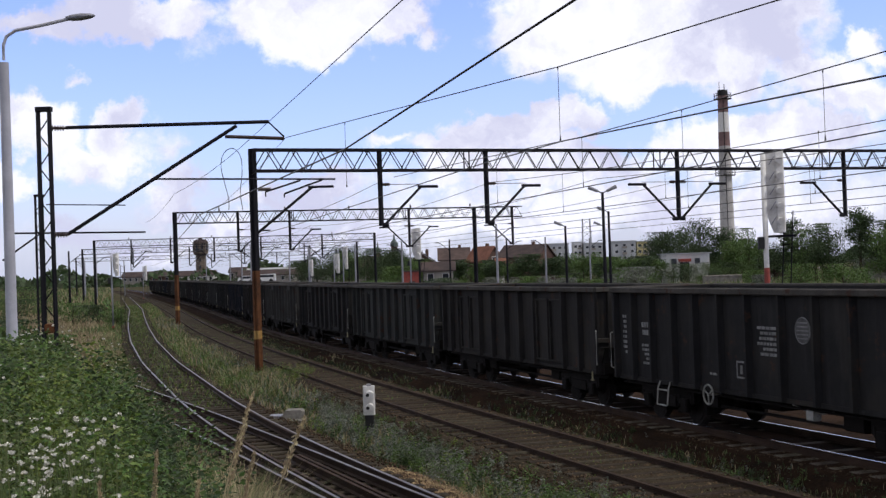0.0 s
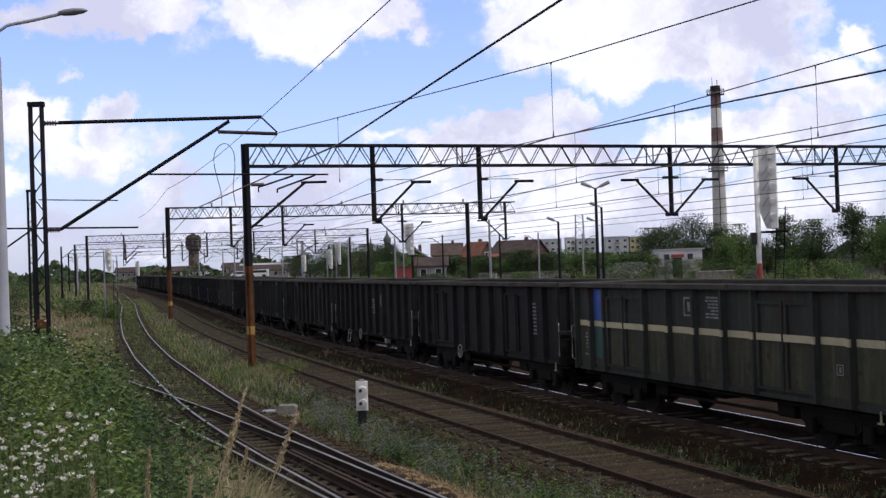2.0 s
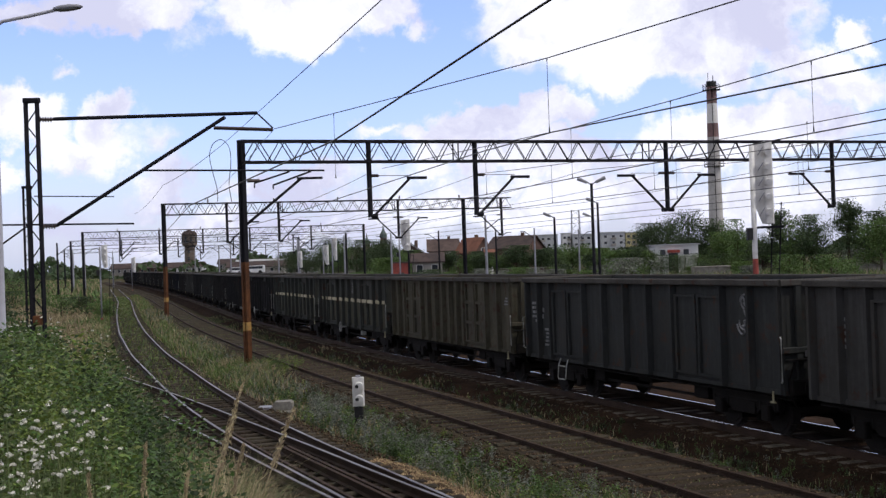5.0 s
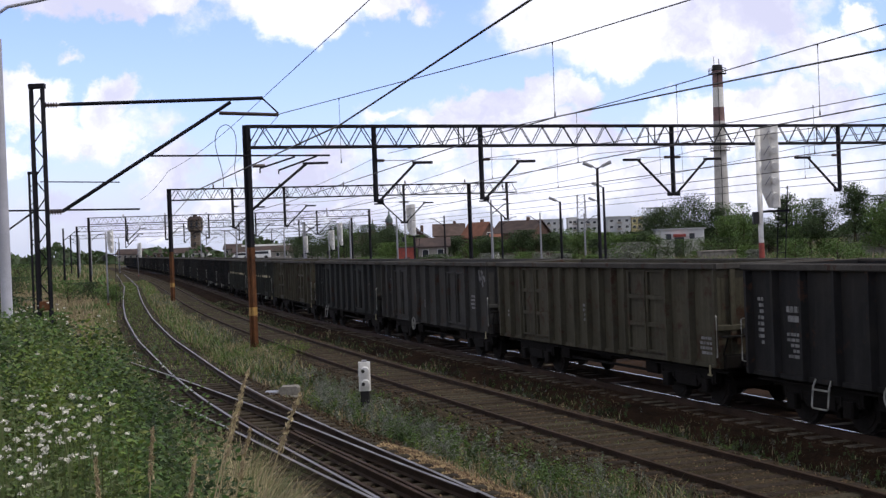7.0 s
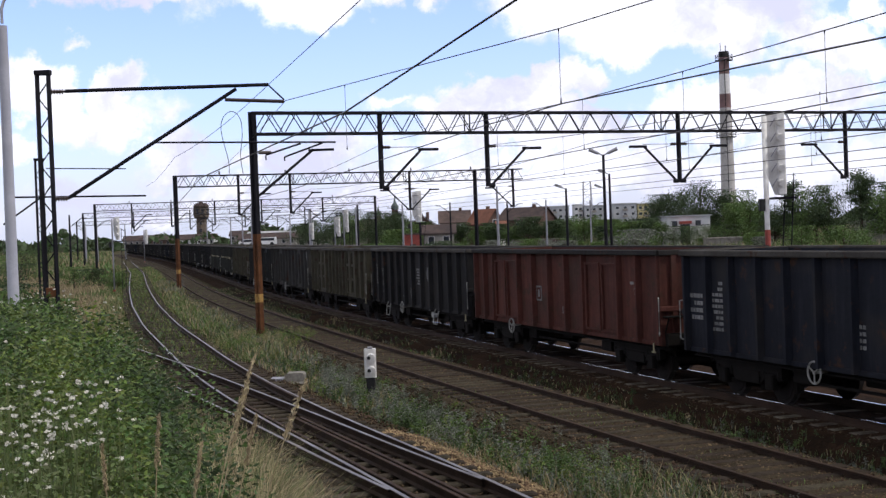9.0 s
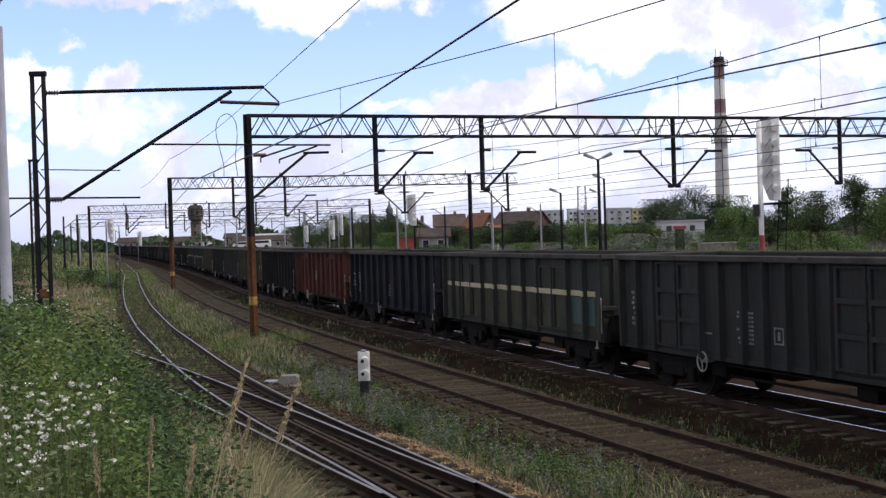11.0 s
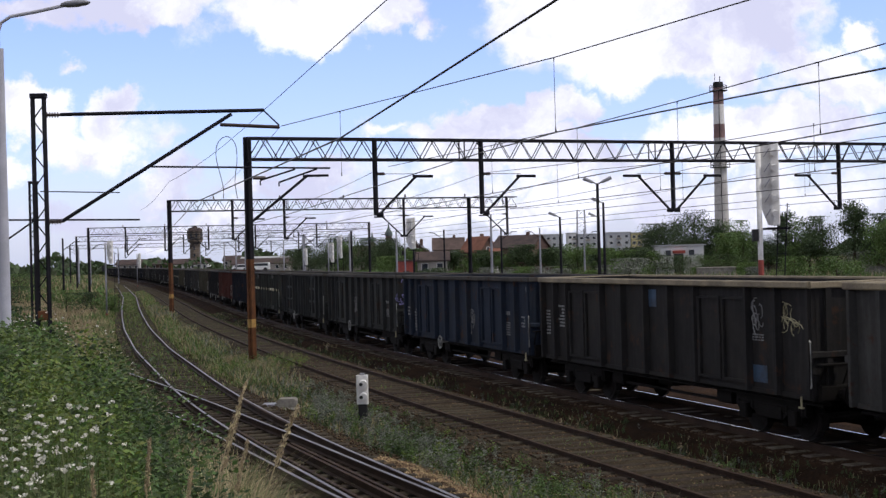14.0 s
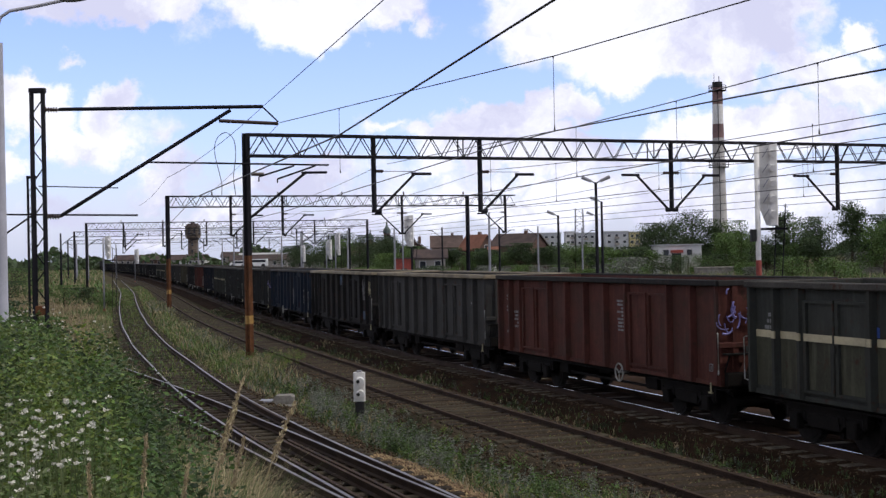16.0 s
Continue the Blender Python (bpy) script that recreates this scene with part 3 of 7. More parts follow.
def end_wall(side):
    x = side * L / 2
    return Geo().box(x, x - side * 0.05, -HALF + 0.06, HALF - 0.06, SILL, TOPZ - 0.03).mesh("end_wall", M["under"])


def end_beam(side, z0, z1):
    x = side * L / 2
    return Geo().box(x - side * 0.04, x + side * 0.08, -HALF + 0.02, HALF - 0.02, z0, z1, 0.015).mesh("end_beam", M["under"])


def platform_mesh(side):
    """Brakeman's step and grab rails on the end."""
    g = Geo()
    x = side * (L / 2 + 0.08)
    g.box(x, x + side * 0.22, 0.75, 1.38, SILL + 0.67, SILL + 0.70)
    for y in (0.8, 1.33):
        g.bar((x, y, SILL + 0.3), (x + side * 0.2, y, SILL + 0.66), 0.022)
    return g.mesh("end_step", M["under"])


def grab_mesh(side):
    g = Geo()
    x = side * (L / 2 + 0.34)
    g.path([(side * (L / 2), 1.44, SILL + 0.25), (x - side * 0.27, 1.47, SILL + 0.27), (x - side * 0.27, 1.47, SILL + 1.1), (side * (L / 2), 1.44, SILL + 1.12)], 0.016, 6)
    return g.mesh("grab_rail", M["handle"])


def step_mesh():
    """A hanging footstep: one bent loop with a tread bar near its top."""
    g = Geo()
    g.path([(-0.24, 1.36, 1.0), (-0.25, 1.42, 0.86), (-0.25, 1.46, 0.50), (-0.22, 1.46, 0.47), (0.22, 1.46, 0.47), (0.25, 1.46, 0.50), (0.25, 1.42, 0.86), (0.24, 1.36, 1.0)], 0.018, 6)
    g.box(-0.25, 0.25, 1.40, 1.455, 0.80, 0.825)
    return g.mesh("footstep", M["handle"])


def brake_wheel():
    g = Geo()
    g.ring((0, 1.40, 0.86), (0, 1, 0), 0.21, 0.02, 18)
    g.tube((0, 1.1, 0.86), (0, 1.42, 0.86), 0.03)
    for k in range(3):
        a = 2 * math.pi * k / 3 + 0.5
        g.tube((0, 1.40, 0.86), (0.21 * math.cos(a), 1.40, 0.86 + 0.21 * math.sin(a)), 0.016, sides=5)
    return g.mesh("brake_wheel", M["handle"])


def floor_mesh():
    g = Geo()
    g.box(-L / 2 + 0.06, L / 2 - 0.06, -HALF + 0.17, HALF - 0.17, 1.2, 1.26)
    for x in np.arange(-5.6, 5.7, 1.4):
        g.box(x - 0.06, x + 0.06, -1.1, 1.1, 0.95, 1.2)
    g.tube((-0.9, 0.45, 0.8), (-0.2, 0.45, 0.8), 0.16)
    g.box(0.3, 1.0, 0.2, 0.7, 0.6, 0.95, 0.03)
    g.path([(-3.5, 0.1, 0.75), (3.5, 0.1, 0.75)], 0.03)
    g.box(-5.8, 5.8, -0.30, -0.18, 0.70, 1.2)
    g.box(-5.8, 5.8, 0.18, 0.30, 0.70, 1.2)
    g.bar((-2.6, 0.9, 0.55), (2.6, 0.9, 0.55), 0.06)
    for x in (-2.6, 2.6):
        g.box(x - 0.3, x + 0.3, 0.6, 1.0, 0.5, 0.95, 0.04)
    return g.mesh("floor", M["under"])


def hook_mesh():
    g = Geo()
    g.bar((-L / 2 + 0.35, HALF - 0.03, SILL - 0.16), (-L / 2 + 0.35, HALF - 0.03, SILL + 0.06), 0.034)
    g.bar((-L / 2 + 0.28, HALF - 0.03, SILL - 0.15), (-L / 2 + 0.44, HALF - 0.03, SILL - 0.15), 0.034)
    return g.mesh("lamp_hook", M["pale_yellow"])


KIT = {
    "hook": hook_mesh(),
    "wheelset": wheelset(), "bogie": bogie_frame(), "floor": floor_mesh(), "brake_wheel": brake_wheel(), "footstep": step_mesh(),
}
for s in (-1, 1):
    KIT["side_wall", s], KIT["top_rail", s], KIT["lower_beam", s], KIT["sole_bar", s] = side_sheet(s), rim(s), lower_beam(s), solebar(s)
    KIT["rib", s], KIT["headstock", s], KIT["end_wall", s], KIT["end_step", s], KIT["grab_rail", s] = rib_mesh(s), end_fitting(s), end_wall(s), platform_mesh(s), grab_mesh(s)
    for k in (0, 2):
        for e in (-1, 1):
            KIT["side_door", s, k, e] = door_leaf(s, k, e)
    KIT["lock_bar", s], KIT["end_post", s] = lock_bar(s), end_post(s)
    KIT["end_rim", s], KIT["end_belt", s] = end_beam(s, TOPZ - 0.13, TOPZ - 0.004), end_beam(s, SILL + 0.8, SILL + 0.92)
    for e in (-1, 1):
        KIT["buffer", e, s] = buffer(e, s)


def fit_part(name, key, parent, mat=None, m=None, label=""):
    ob = part(name, KIT[key], None, parent, label)
    if m is not None:
        ob.matrix_local = m
    if mat is not None:
        slot = ob.material_slots[0]
        slot.link, slot.material = "OBJECT", mat
    return ob


SPOKES = []
DOORS = (-3.2, 3.7)
RIBS = [-6.45, -5.35, -4.26, -2.14, -0.95, 0.25, 1.45, 2.64, 4.76, 5.6, 6.45]        # beside paired doors
RIBS_CLOSE = [-6.45, -5.35, -4.26, -2.14, -1.45, -0.7, 0.1, 0.9, 1.8, 2.64, 4.76, 5.6, 6.45]
RIBS_EVEN = [-6.45, -5.4, -4.35, -3.2, -2.05, -0.9, 0.35, 1.45, 2.5, 3.5, 4.55, 5.5, 6.45]   # sides without doors


def gondola(label, paint, doors=0, rim_paint=None, extras=(), near=True):
    """An open goods wagon; x runs along the train, the middle at rail level."""
    w = thing("open_wagon", label=label, category="goods wagon", group="wagons of the train")
    col = PAINT[paint]
    fit_part("floor", "floor", w)
    door_x = DOORS if doors >= 0 else ()
    for s in (-1, 1):
        fit_part("side_wall", ("side_wall", s), w, col)
        fit_part("top_rail", ("top_rail", s), w, rim_paint or M["rim_dusty"])
        fit_part("lower_beam", ("lower_beam", s), w, col)
        fit_part("sole_bar", ("sole_bar", s), w)
        fit_part("end_wall", ("end_wall", s), w, col)
        fit_part("end_beam", ("end_rim", s), w, rim_paint or M["rim_dusty"])
        fit_part("end_beam", ("end_belt", s), w, col)
        fit_part("headstock", ("headstock", s), w)
        for y in (-1.05, -0.45, 0.45, 1.05):
            fit_part("end_post", ("end_post", s), w, col, Matrix.Translation((0, y, 0)))
        for e in (-1, 1):
            fit_part("buffer", ("buffer", e, s), w)
        for x in (RIBS_EVEN if doors < 0 else RIBS_CLOSE if doors == 2 else RIBS):
            if (near or s > 0) and not any(abs(x - d) < 0.9 for d in door_x):
                fit_part("rib", ("rib", s), w, col, Matrix.Translation((x, 0, 0)))
        for d in door_x:
            if near or s > 0:
                for e in (-1, 1):
                    leaf = fit_part("side_door", ("side_door", s, 2 if doors == 2 else 0, e), w, col, Matrix.Translation((d, 0, 0)))
                fit_part("lock_bar", ("lock_bar", s), leaf, col)
    for e in (-1, 1):
        b = fit_part("bogie", "bogie", w, None, Matrix.Translation((e * 4.5, 0, 0)))
        for a in (-0.9, 0.9):
            o = fit_part("wheelset", "wheelset", b, None, Matrix.Translation((a, 0, 0.46)))
            SPOKES.append((o, a))
    part("lamp_hook", KIT["hook"], None, w, "small yellow lamp hook")
    fit_part("end_step", ("end_step", -1), w, None, None)
    fit_part("grab_rail", ("grab_rail", -1), w, None, None, "pale grab rail")
    for name, *args in extras:
        EXTRA[name](w, *args)
    return w


SHEET = HALF - 0.138   # just proud of the side sheet


def bars(parent, x0, z0, rows, h=0.055, gap=0.05, mat="letters", name="lettering", y=SHEET):
    """Unreadable writing as plain bars: rows of (start, width) lists."""
    g = Geo()
    for k, row in enumerate(rows):
        z = z0 - k * (h + gap)
        for a, wd in row:
            g.box(x0 + a, x0 + a + wd, y, y + 0.006, z, z + h)
    part(name, g, M[mat], parent, "faded pale stencilled marks")


def ex_spec(w, x, z=2.5, n=5, wd=0.5, h=0.07):
    rnd = random.Random(int(x * 100) + n)
    wd = min(wd, 0.9)
    rows = []
    for _ in range(n):
        a, row = 0.0, []
        while a < wd * 0.9:
            b = min(rnd.uniform(0.06, 0.2), wd - a)
            row.append((a, b))
            a += b + 0.03
        rows.append(row[:max(1, rnd.randint(len(row) - 1, len(row)))])
    bars(w, x, z, rows, h, h * 0.75)


def ex_big(w, x, z=2.35):
    bars(w, x, z, [[(0, 0.10), (0.13, 0.10), (0.26, 0.10), (0.39, 0.10)], [(0.05, 0.4)]], 0.12, 0.06)


def ex_disc(w, x, z=2.3, r=0.3):
    """A round emblem: a thin faded plate with a rim and raised bars."""
    g = Geo().tube((x, SHEET - 0.002, z), (x, SHEET + 0.004, z), r * 0.95, sides=24)
    d = part("emblem", g, M["faded_disc"], w, "faded pale round emblem")
    part("emblem_rim", Geo().ring((x, SHEET, z), (0, 1, 0), r, 0.014, 24), M["letters"], d)
    for k in range(-2, 3):
        zz = z + k * r * 0.3
        hw = math.sqrt(r * r - (k * r * 0.3) ** 2) * 0.8
        part("emblem_bar", Geo().box(x - hw, x + hw, SHEET, SHEET + 0.009, zz - 0.012, zz + 0.012), M["letters"], d)


def ex_tag(w, x, z=1.45, size=0.22):
    g = Geo()
    y = SHEET
    for a, b, c, d in ((0, 1, 0, .1), (0, 1, .9, 1), (0, .1, .1, .9), (.9, 1, .1, .9), (.35, .6, .25, .75)):
        g.box(x + a * size, x + b * size, y, y + 0.01, z + c * size, z + d * size)
    part("notice_plate", g, M["letters"], w, "small pale square notice")


def ex_two_tone(w, z=2.04):
    """The lower half of the near side in a paler olive, bay by bay."""
    for a, b in zip(RIBS[:-1], RIBS[1:]):
        if not any(abs((a + b) / 2 - d) < 0.9 for d in DOORS):
            part("lower_paint", Geo().box(a + 0.07, b - 0.07, HALF - 0.1398, HALF - 0.1365, SILL + 0.17, z), M["lower_olive"], w, "paler olive paint on the lower half")
    for d in DOORS:
        for a in (-0.47, 0.47):
            part("lower_paint", Geo().box(d + a - 0.37, d + a + 0.39, HALF - 0.1148, HALF - 0.1115, SILL + 0.22, z), M["lower_olive"], w, "paler olive paint on the lower half")


def ex_stripe(w, x0, x1, z=2.04, h=0.14):
    g = Geo()
    for p, q in zip(RIBS[:-1], RIBS[1:]):
        a, b = max(p, x0), min(q, x1)
        if b <= a or any(abs((p + q) / 2 - d) < 0.9 for d in DOORS):
            continue
        g.box(a, b, HALF - 0.139, HALF - 0.132, z, z + h)
    for x in RIBS:
        if x0 < x < x1:
            g.box(x - 0.05, x + 0.05, HALF - 0.03, HALF + 0.006, z, z + h)
    for d in DOORS:
        for a in (-0.47, 0.47):
            if x0 < d + a < x1:
                g.box(d + a - 0.45, d + a + 0.47, HALF - 0.06, HALF - 0.048, z, z + h)
    part("stripe", g, M["stripe"], w, "cream stripe along the side")


def ex_panel(w, x0, x1, z0, z1, mat):
    g = Geo()
    g.box(x0, x1, HALF - 0.139, HALF - 0.133, z0, z1)
    part("painted_panel", g, M[mat], w, "bright repainted panel")


def ex_step(w, x):
    fit_part("footstep", "footstep", w, None, Matrix.Translation((x, 0, 0)), "pale footstep")


def ex_wheel(w, x):
    fit_part("brake_wheel", "brake_wheel", w, None, Matrix.Translation((x, 0, 0)), "pale hand-brake wheel")


def ex_grab(w, e=1):
    fit_part("grab_rail", ("grab_rail", e), w, None, None, "pale grab rail")


def ex_scrawl(w, x, z=2.4, wd=0.5, ht=0.9, mat="violet", strokes=7, r=0.024):
    """A sprayed scrawl of looping strokes."""
    rnd = random.Random(int(abs(x) * 77))
    for k in range(strokes):
        cx, cz = x + rnd.uniform(0.1, 0.9) * wd, min(z + rnd.uniform(-ht / 2, ht / 2), TOPZ - 0.4)
        a, ra, rb = rnd.uniform(0, 6), rnd.uniform(0.2, 0.4) * wd, rnd.uniform(0.10, 0.22)
        pts = [(cx + ra * math.cos(a + t * 0.6) * (0.5 + 0.1 * t), HALF - 0.132, cz + rb * math.sin(a + t * 0.6)) for t in range(7)]
        part("scrawl_stroke", Geo().path(pts, r, 4), M[mat], w, "sprayed looping stroke")


def ex_scrawl_end(w, mat="violet"):
    """Sprayed loops on the end wall."""
    rnd = random.Random(9)
    xe = -L / 2 - 0.085
    for k in range(26):
        cy, cz = rnd.uniform(0.15, 1.3), rnd.triangular(1.9, 2.95, 2.75)
        a, ry, rz, st = rnd.uniform(0, 6), rnd.uniform(0.05, 0.16), rnd.uniform(0.08, 0.24), rnd.uniform(0.3, 0.6)
        g = Geo().path([(xe, cy + ry * math.cos(a + t * st) + 0.012 * t, cz + rz * math.sin(a + t * st)) for t in range(6)], rnd.uniform(0.012, 0.026), 4)
        part("scrawl_stroke", g, M[mat], w, "violet sprayed stroke on the end wall")


def ex_fade(w, x, z, wd, ht, mat):
    """A thin worn patch of paint on the sheet."""
    part("paint_patch", Geo().box(x, x + wd, HALF - 0.139, HALF - 0.134, z, z + ht), M[mat], w, "worn patch of old paint")


def ex_bin(w, x):
    """Brake gear hanging below the frame: pipe, box and two cocks."""
    part("brake_valve", Geo().box(x - 0.12, x + 0.12, 1.02, 1.2, 0.62, 0.82, 0.02), M["handle"], w, "pale brake valve box")
    part("brake_pipe", Geo().path([(x - 0.7, 1.1, 0.84), (x - 0.3, 1.12, 0.78), (x + 0.3, 1.12, 0.8), (x + 0.8, 1.1, 0.88)], 0.02, 5), M["handle"], w, "thin pale brake pipe")


EXTRA = {"fade": ex_fade, "valve": ex_bin, "scrawl_end": ex_scrawl_end, "spec": ex_spec, "big": ex_big, "disc": ex_disc, "tag": ex_tag, "stripe": ex_stripe, "panel": ex_panel, "step": ex_step, "wheel": ex_wheel, "grab": ex_grab, "scrawl": ex_scrawl, "two_tone": ex_two_tone}


def build_train():
    """Front to rear; index k is the wagon whose front coupling is the k-th one counted from the start of the shot."""
    made = {}
    far_paint = ["black", "brown", "slate", "black", "navy", "brown", "grey", "black", "slate", "brown"]
    for k in range(-20, 0):
        p = far_paint[k % 10]
        made[k] = gondola("soot-dark open goods wagon with ribbed steel sides", p, 0, near=k > -5)
    coal = [("big", 4.7, 2.2), ("spec", 4.8, 1.75, 5, 0.40, 0.06), ("spec", 6.0, 2.4, 8, 0.2, 0.07), ("spec", 1.6, 1.28, 1, 0.5, 0.05), ("spec", -0.62, 2.32, 6, 0.72, 0.06), ("tag", 0.55, 1.28, 0.36), ("wheel", 1.98), ("step", 4.0), ("valve", -1.5), ("grab", 1)]
    made[0] = gondola("black open goods wagon with a pale round emblem and stencilled marks", "black", -1, extras=coal + [("disc", -1.55, 2.34, 0.25)])
    made[1] = gondola("black-brown open goods wagon with faded marks near its ends", "black", 1, extras=[("spec", -4.6, 2.5, 9, 0.5, 0.06), ("spec", 5.5, 1.6, 3, 0.5, 0.06), ("grab", 1), ("wheel", 2.1)])
    made[2] = gondola("grey-green open wagon with cream stripe and bright blue corner panel", "green", 0, extras=[("stripe", -6.4, 6.45), ("two_tone",), ("panel", 4.86, 5.56, 2.18, 2.98, "bright_blue"), ("panel", 4.86, 5.56, 1.25, 2.03, "teal"), ("tag", 0.4, 2.42, 0.42), ("spec", -0.85, 2.82, 7, 0.72, 0.04), ("tag", -5.0, 1.5, 0.2), ("spec", 5.7, 1.9, 9, 0.4, 0.05), ("grab", 1)])
    made[3] = gondola("grey-green open wagon with a cream stripe along its side", "green", 0, extras=[("stripe", -6.3, 6.4), ("two_tone",), ("tag", 0.4, 2.42, 0.42), ("spec", -0.72, 2.82, 7, 0.65, 0.04), ("wheel", 2.08), ("spec", 5.7, 1.9, 6, 0.4, 0.05), ("valve", -1.2), ("grab", 1)])
    made[4] = gondola("olive-grey open wagon with panelled doors and rusty streaks", "olive", 2, extras=[("spec", -6.0, 2.5, 3, 0.3, 0.05), ("spec", 5.8, 1.9, 4, 0.3)])
    made[5] = gondola("dark grey open wagon with white stencils and pale footstep", "slate", 0, extras=[("big", 5.4, 2.2), ("spec", 5.9, 2.4, 5, 0.35), ("spec", 5.0, 1.7, 5, 0.4, 0.06), ("step", 4.0), ("grab", 1), ("scrawl", -5.4, 2.5, 0.5, 0.6, "letters")])
    made[6] = gondola("grey open goods wagon with scuffed ribs and stencils", "grey", 0, extras=[("spec", 5.5, 2.4, 5, 0.3), ("tag", 0.5, 1.5, 0.3), ("wheel", 2.1), ("scrawl", -5.9, 2.6, 0.4, 0.7, "letters", 4, 0.035), ("spec", -4.9, 2.0, 4, 0.4)])
    made[7] = gondola("pale grey-olive open wagon with panelled doors", "olive", 2, extras=[("spec", 0.2, 2.0, 4, 0.5), ("spec", -6.1, 1.5, 4, 0.5, 0.06), ("spec", 5.7, 1.9, 4, 0.4)])
    made[8] = gondola("black open wagon with white stencils, emblem and white brake wheel", "black", -1, extras=coal + [("disc", -1.6, 2.2, 0.25), ("step", -2.75), ("grab", -1)])
    made[9] = gondola("rust-red open goods wagon with a pale square emblem", "red", 0, rim_paint=PAINT["brown"], extras=[("tag", 1.0, 1.68, 0.42), ("wheel", 3.3), ("spec", -5.2, 2.3, 3, 0.4), ("tag", -0.7, 1.4, 0.18)])
    made[10] = gondola("dark navy open wagon with large faded white stencils", "navy", -1, extras=[("spec", 5.85, 2.1, 4, 0.6, 0.09), ("spec", 5.0, 2.4, 9, 0.45, 0.07), ("spec", 0.1, 1.75, 4, 0.4), ("wheel", 1.6), ("grab", 1)])
    made[11] = gondola("dark green open wagon with a cream stripe", "green", 0, extras=[("stripe", -5.9, 6.3), ("two_tone",), ("panel", -5.85, -4.4, 1.3, 2.0, "teal")])
    made[12] = gondola("dark grey open wagon with panelled doors", "slate", 2, extras=[("spec", 0.64, 1.95, 8, 0.65, 0.05), ("tag", -0.45, 1.4, 0.34), ("spec", 2.3, 1.45, 1, 0.4, 0.04), ("spec", 5.8, 2.2, 7, 0.25), ("wheel", 2.6)])
    made[13] = gondola("charcoal open wagon with violet scrawl at its rear corner", "slate", 0, extras=[("scrawl", 0.65, 1.85, 0.7, 0.6, "letters", 9, 0.014), ("scrawl_end",), ("wheel", 2.1), ("spec", -4.75, 2.0, 1, 0.8, 0.10), ("spec", -4.75, 1.75, 6, 0.6, 0.03), ("spec", 5.6, 1.9, 6, 0.5, 0.05)])
    made[14] = gondola("dull blue open goods wagon with faded lettering", "blue", 0, extras=[("spec", 6.0, 1.9, 4, 0.42, 0.07), ("spec", 5.0, 1.85, 8, 0.5, 0.06), ("scrawl", -1.5, 1.62, 0.7, 0.6, "letters", 11, 0.014), ("spec", -4.65, 2.0, 1, 0.75, 0.11), ("spec", -4.65, 1.75, 6, 0.6, 0.04), ("tag", -6.2, 2.7, 0.16), ("wheel", 2.15), ("spec", -5.9, 1.95, 4, 0.3, 0.05)])
    made[15] = gondola("soot-brown open wagon with rusty pale rim and blue patches", "brown", 0, rim_paint=M["rim_light"], extras=[("spec", 6.1, 2.2, 8, 0.5, 0.05), ("spec", 5.0, 2.35, 7, 0.6, 0.05), ("panel", -2.5, -2.15, 1.3, 1.72, "blue_patch"), ("panel", -4.85, -4.3, 1.12, 1.46, "blue_patch"), ("fade", -0.2, 2.5, 0.5, 0.4, "blue_patch"), ("scrawl", -4.75, 2.4, 0.5, 0.5, "letters", 8, 0.014), ("spec", -4.75, 2.05, 3, 0.6, 0.03), ("scrawl", -6.0, 2.62, 0.6, 0.3, "pale_yellow", 4, 0.011), ("scrawl", -6.05, 2.25, 0.8, 0.12, "pale_yellow", 6, 0.011)])
    made[16] = gondola("weathered grey open wagon with double doors", "grey", 0, rim_paint=M["rim_light"], extras=[("tag", 0.4, 1.5), ("spec", -5.2, 2.3, 4, 0.4)])
    made[17] = gondola("rust-red open wagon with violet scrawl at one corner", "red", 0, rim_paint=PAINT["brown"], extras=[("scrawl_end",), ("spec", -2.1, 2.55, 9, 0.62, 0.05), ("wheel", -1.7), ("spec", 5.7, 2.5, 11, 0.35, 0.06), ("spec", 4.85, 2.05, 5, 0.6, 0.06), ("tag", -6.1, 1.2, 0.16)])
    made[18] = gondola("grey-green open wagon with a cream and white stripe", "green", 0, extras=[("stripe", -6.4, 6.45), ("two_tone",), ("panel", 2.5, 3.1, 2.2, 2.38, "bright_blue"), ("spec", 5.6, 2.45, 3, 0.5, 0.07), ("grab", 1)])
    for k in (19, 20, 21, 22):
        made[k] = gondola("soot-dark open goods wagon with ribbed steel sides", ("slate", "brown", "black", "grey")[k - 19], 0)
    return made


M["blue_patch"] = material("blue_patch", (0.03, 0.07, 0.13), (0.02, 0.03, 0.05), rough=0.6, stain=3)
TRAIN = build_train()


NEAR_BOGIES = {b for k, w in TRAIN.items() if -3 <= k <= 18 for b in w.children}
ROLLING = [(o, a) for o, a in SPOKES if o.parent in NEAR_BOGIES]


def coupling_run(t):
    """Running length along the line of coupling 0 after t seconds."""
    return 35.95 + 14.957 * t + 0.02755 * t * t


SLACK = {3: -0.12, 5: -0.15, 8: -0.12, 9: 0.15, 15: 0.12, 17: -0.15, 18: -0.3}   # small differences in coupled length


def wagon_pose(k, t):
    s = coupling_run(t) - 14.04 * k - 7.02 + SLACK.get(k, 0.0)
    (xa, ya), (xb, yb) = at(T2, s - 4.5), at(T2, s + 4.5)
    return pose((xa + xb) / 2, (ya + yb) / 2, 0, 0, 0, math.degrees(math.atan2(yb - ya, xb - xa)))


# ---- masts, gantries and wires ----

def lattice(g, p, along, up, n, size, r):
    """A zigzag of bars: from p, n panels of vector along, between a chord and the one at up."""
    p, along, up = Vector(p), Vector(along), Vector(up)
    for k in range(n):
        a, b = p + along * k, p + along * (k + 0.5) + up
        g.bar(a, b, r)
        g.bar(b, p + along * (k + 1), r)


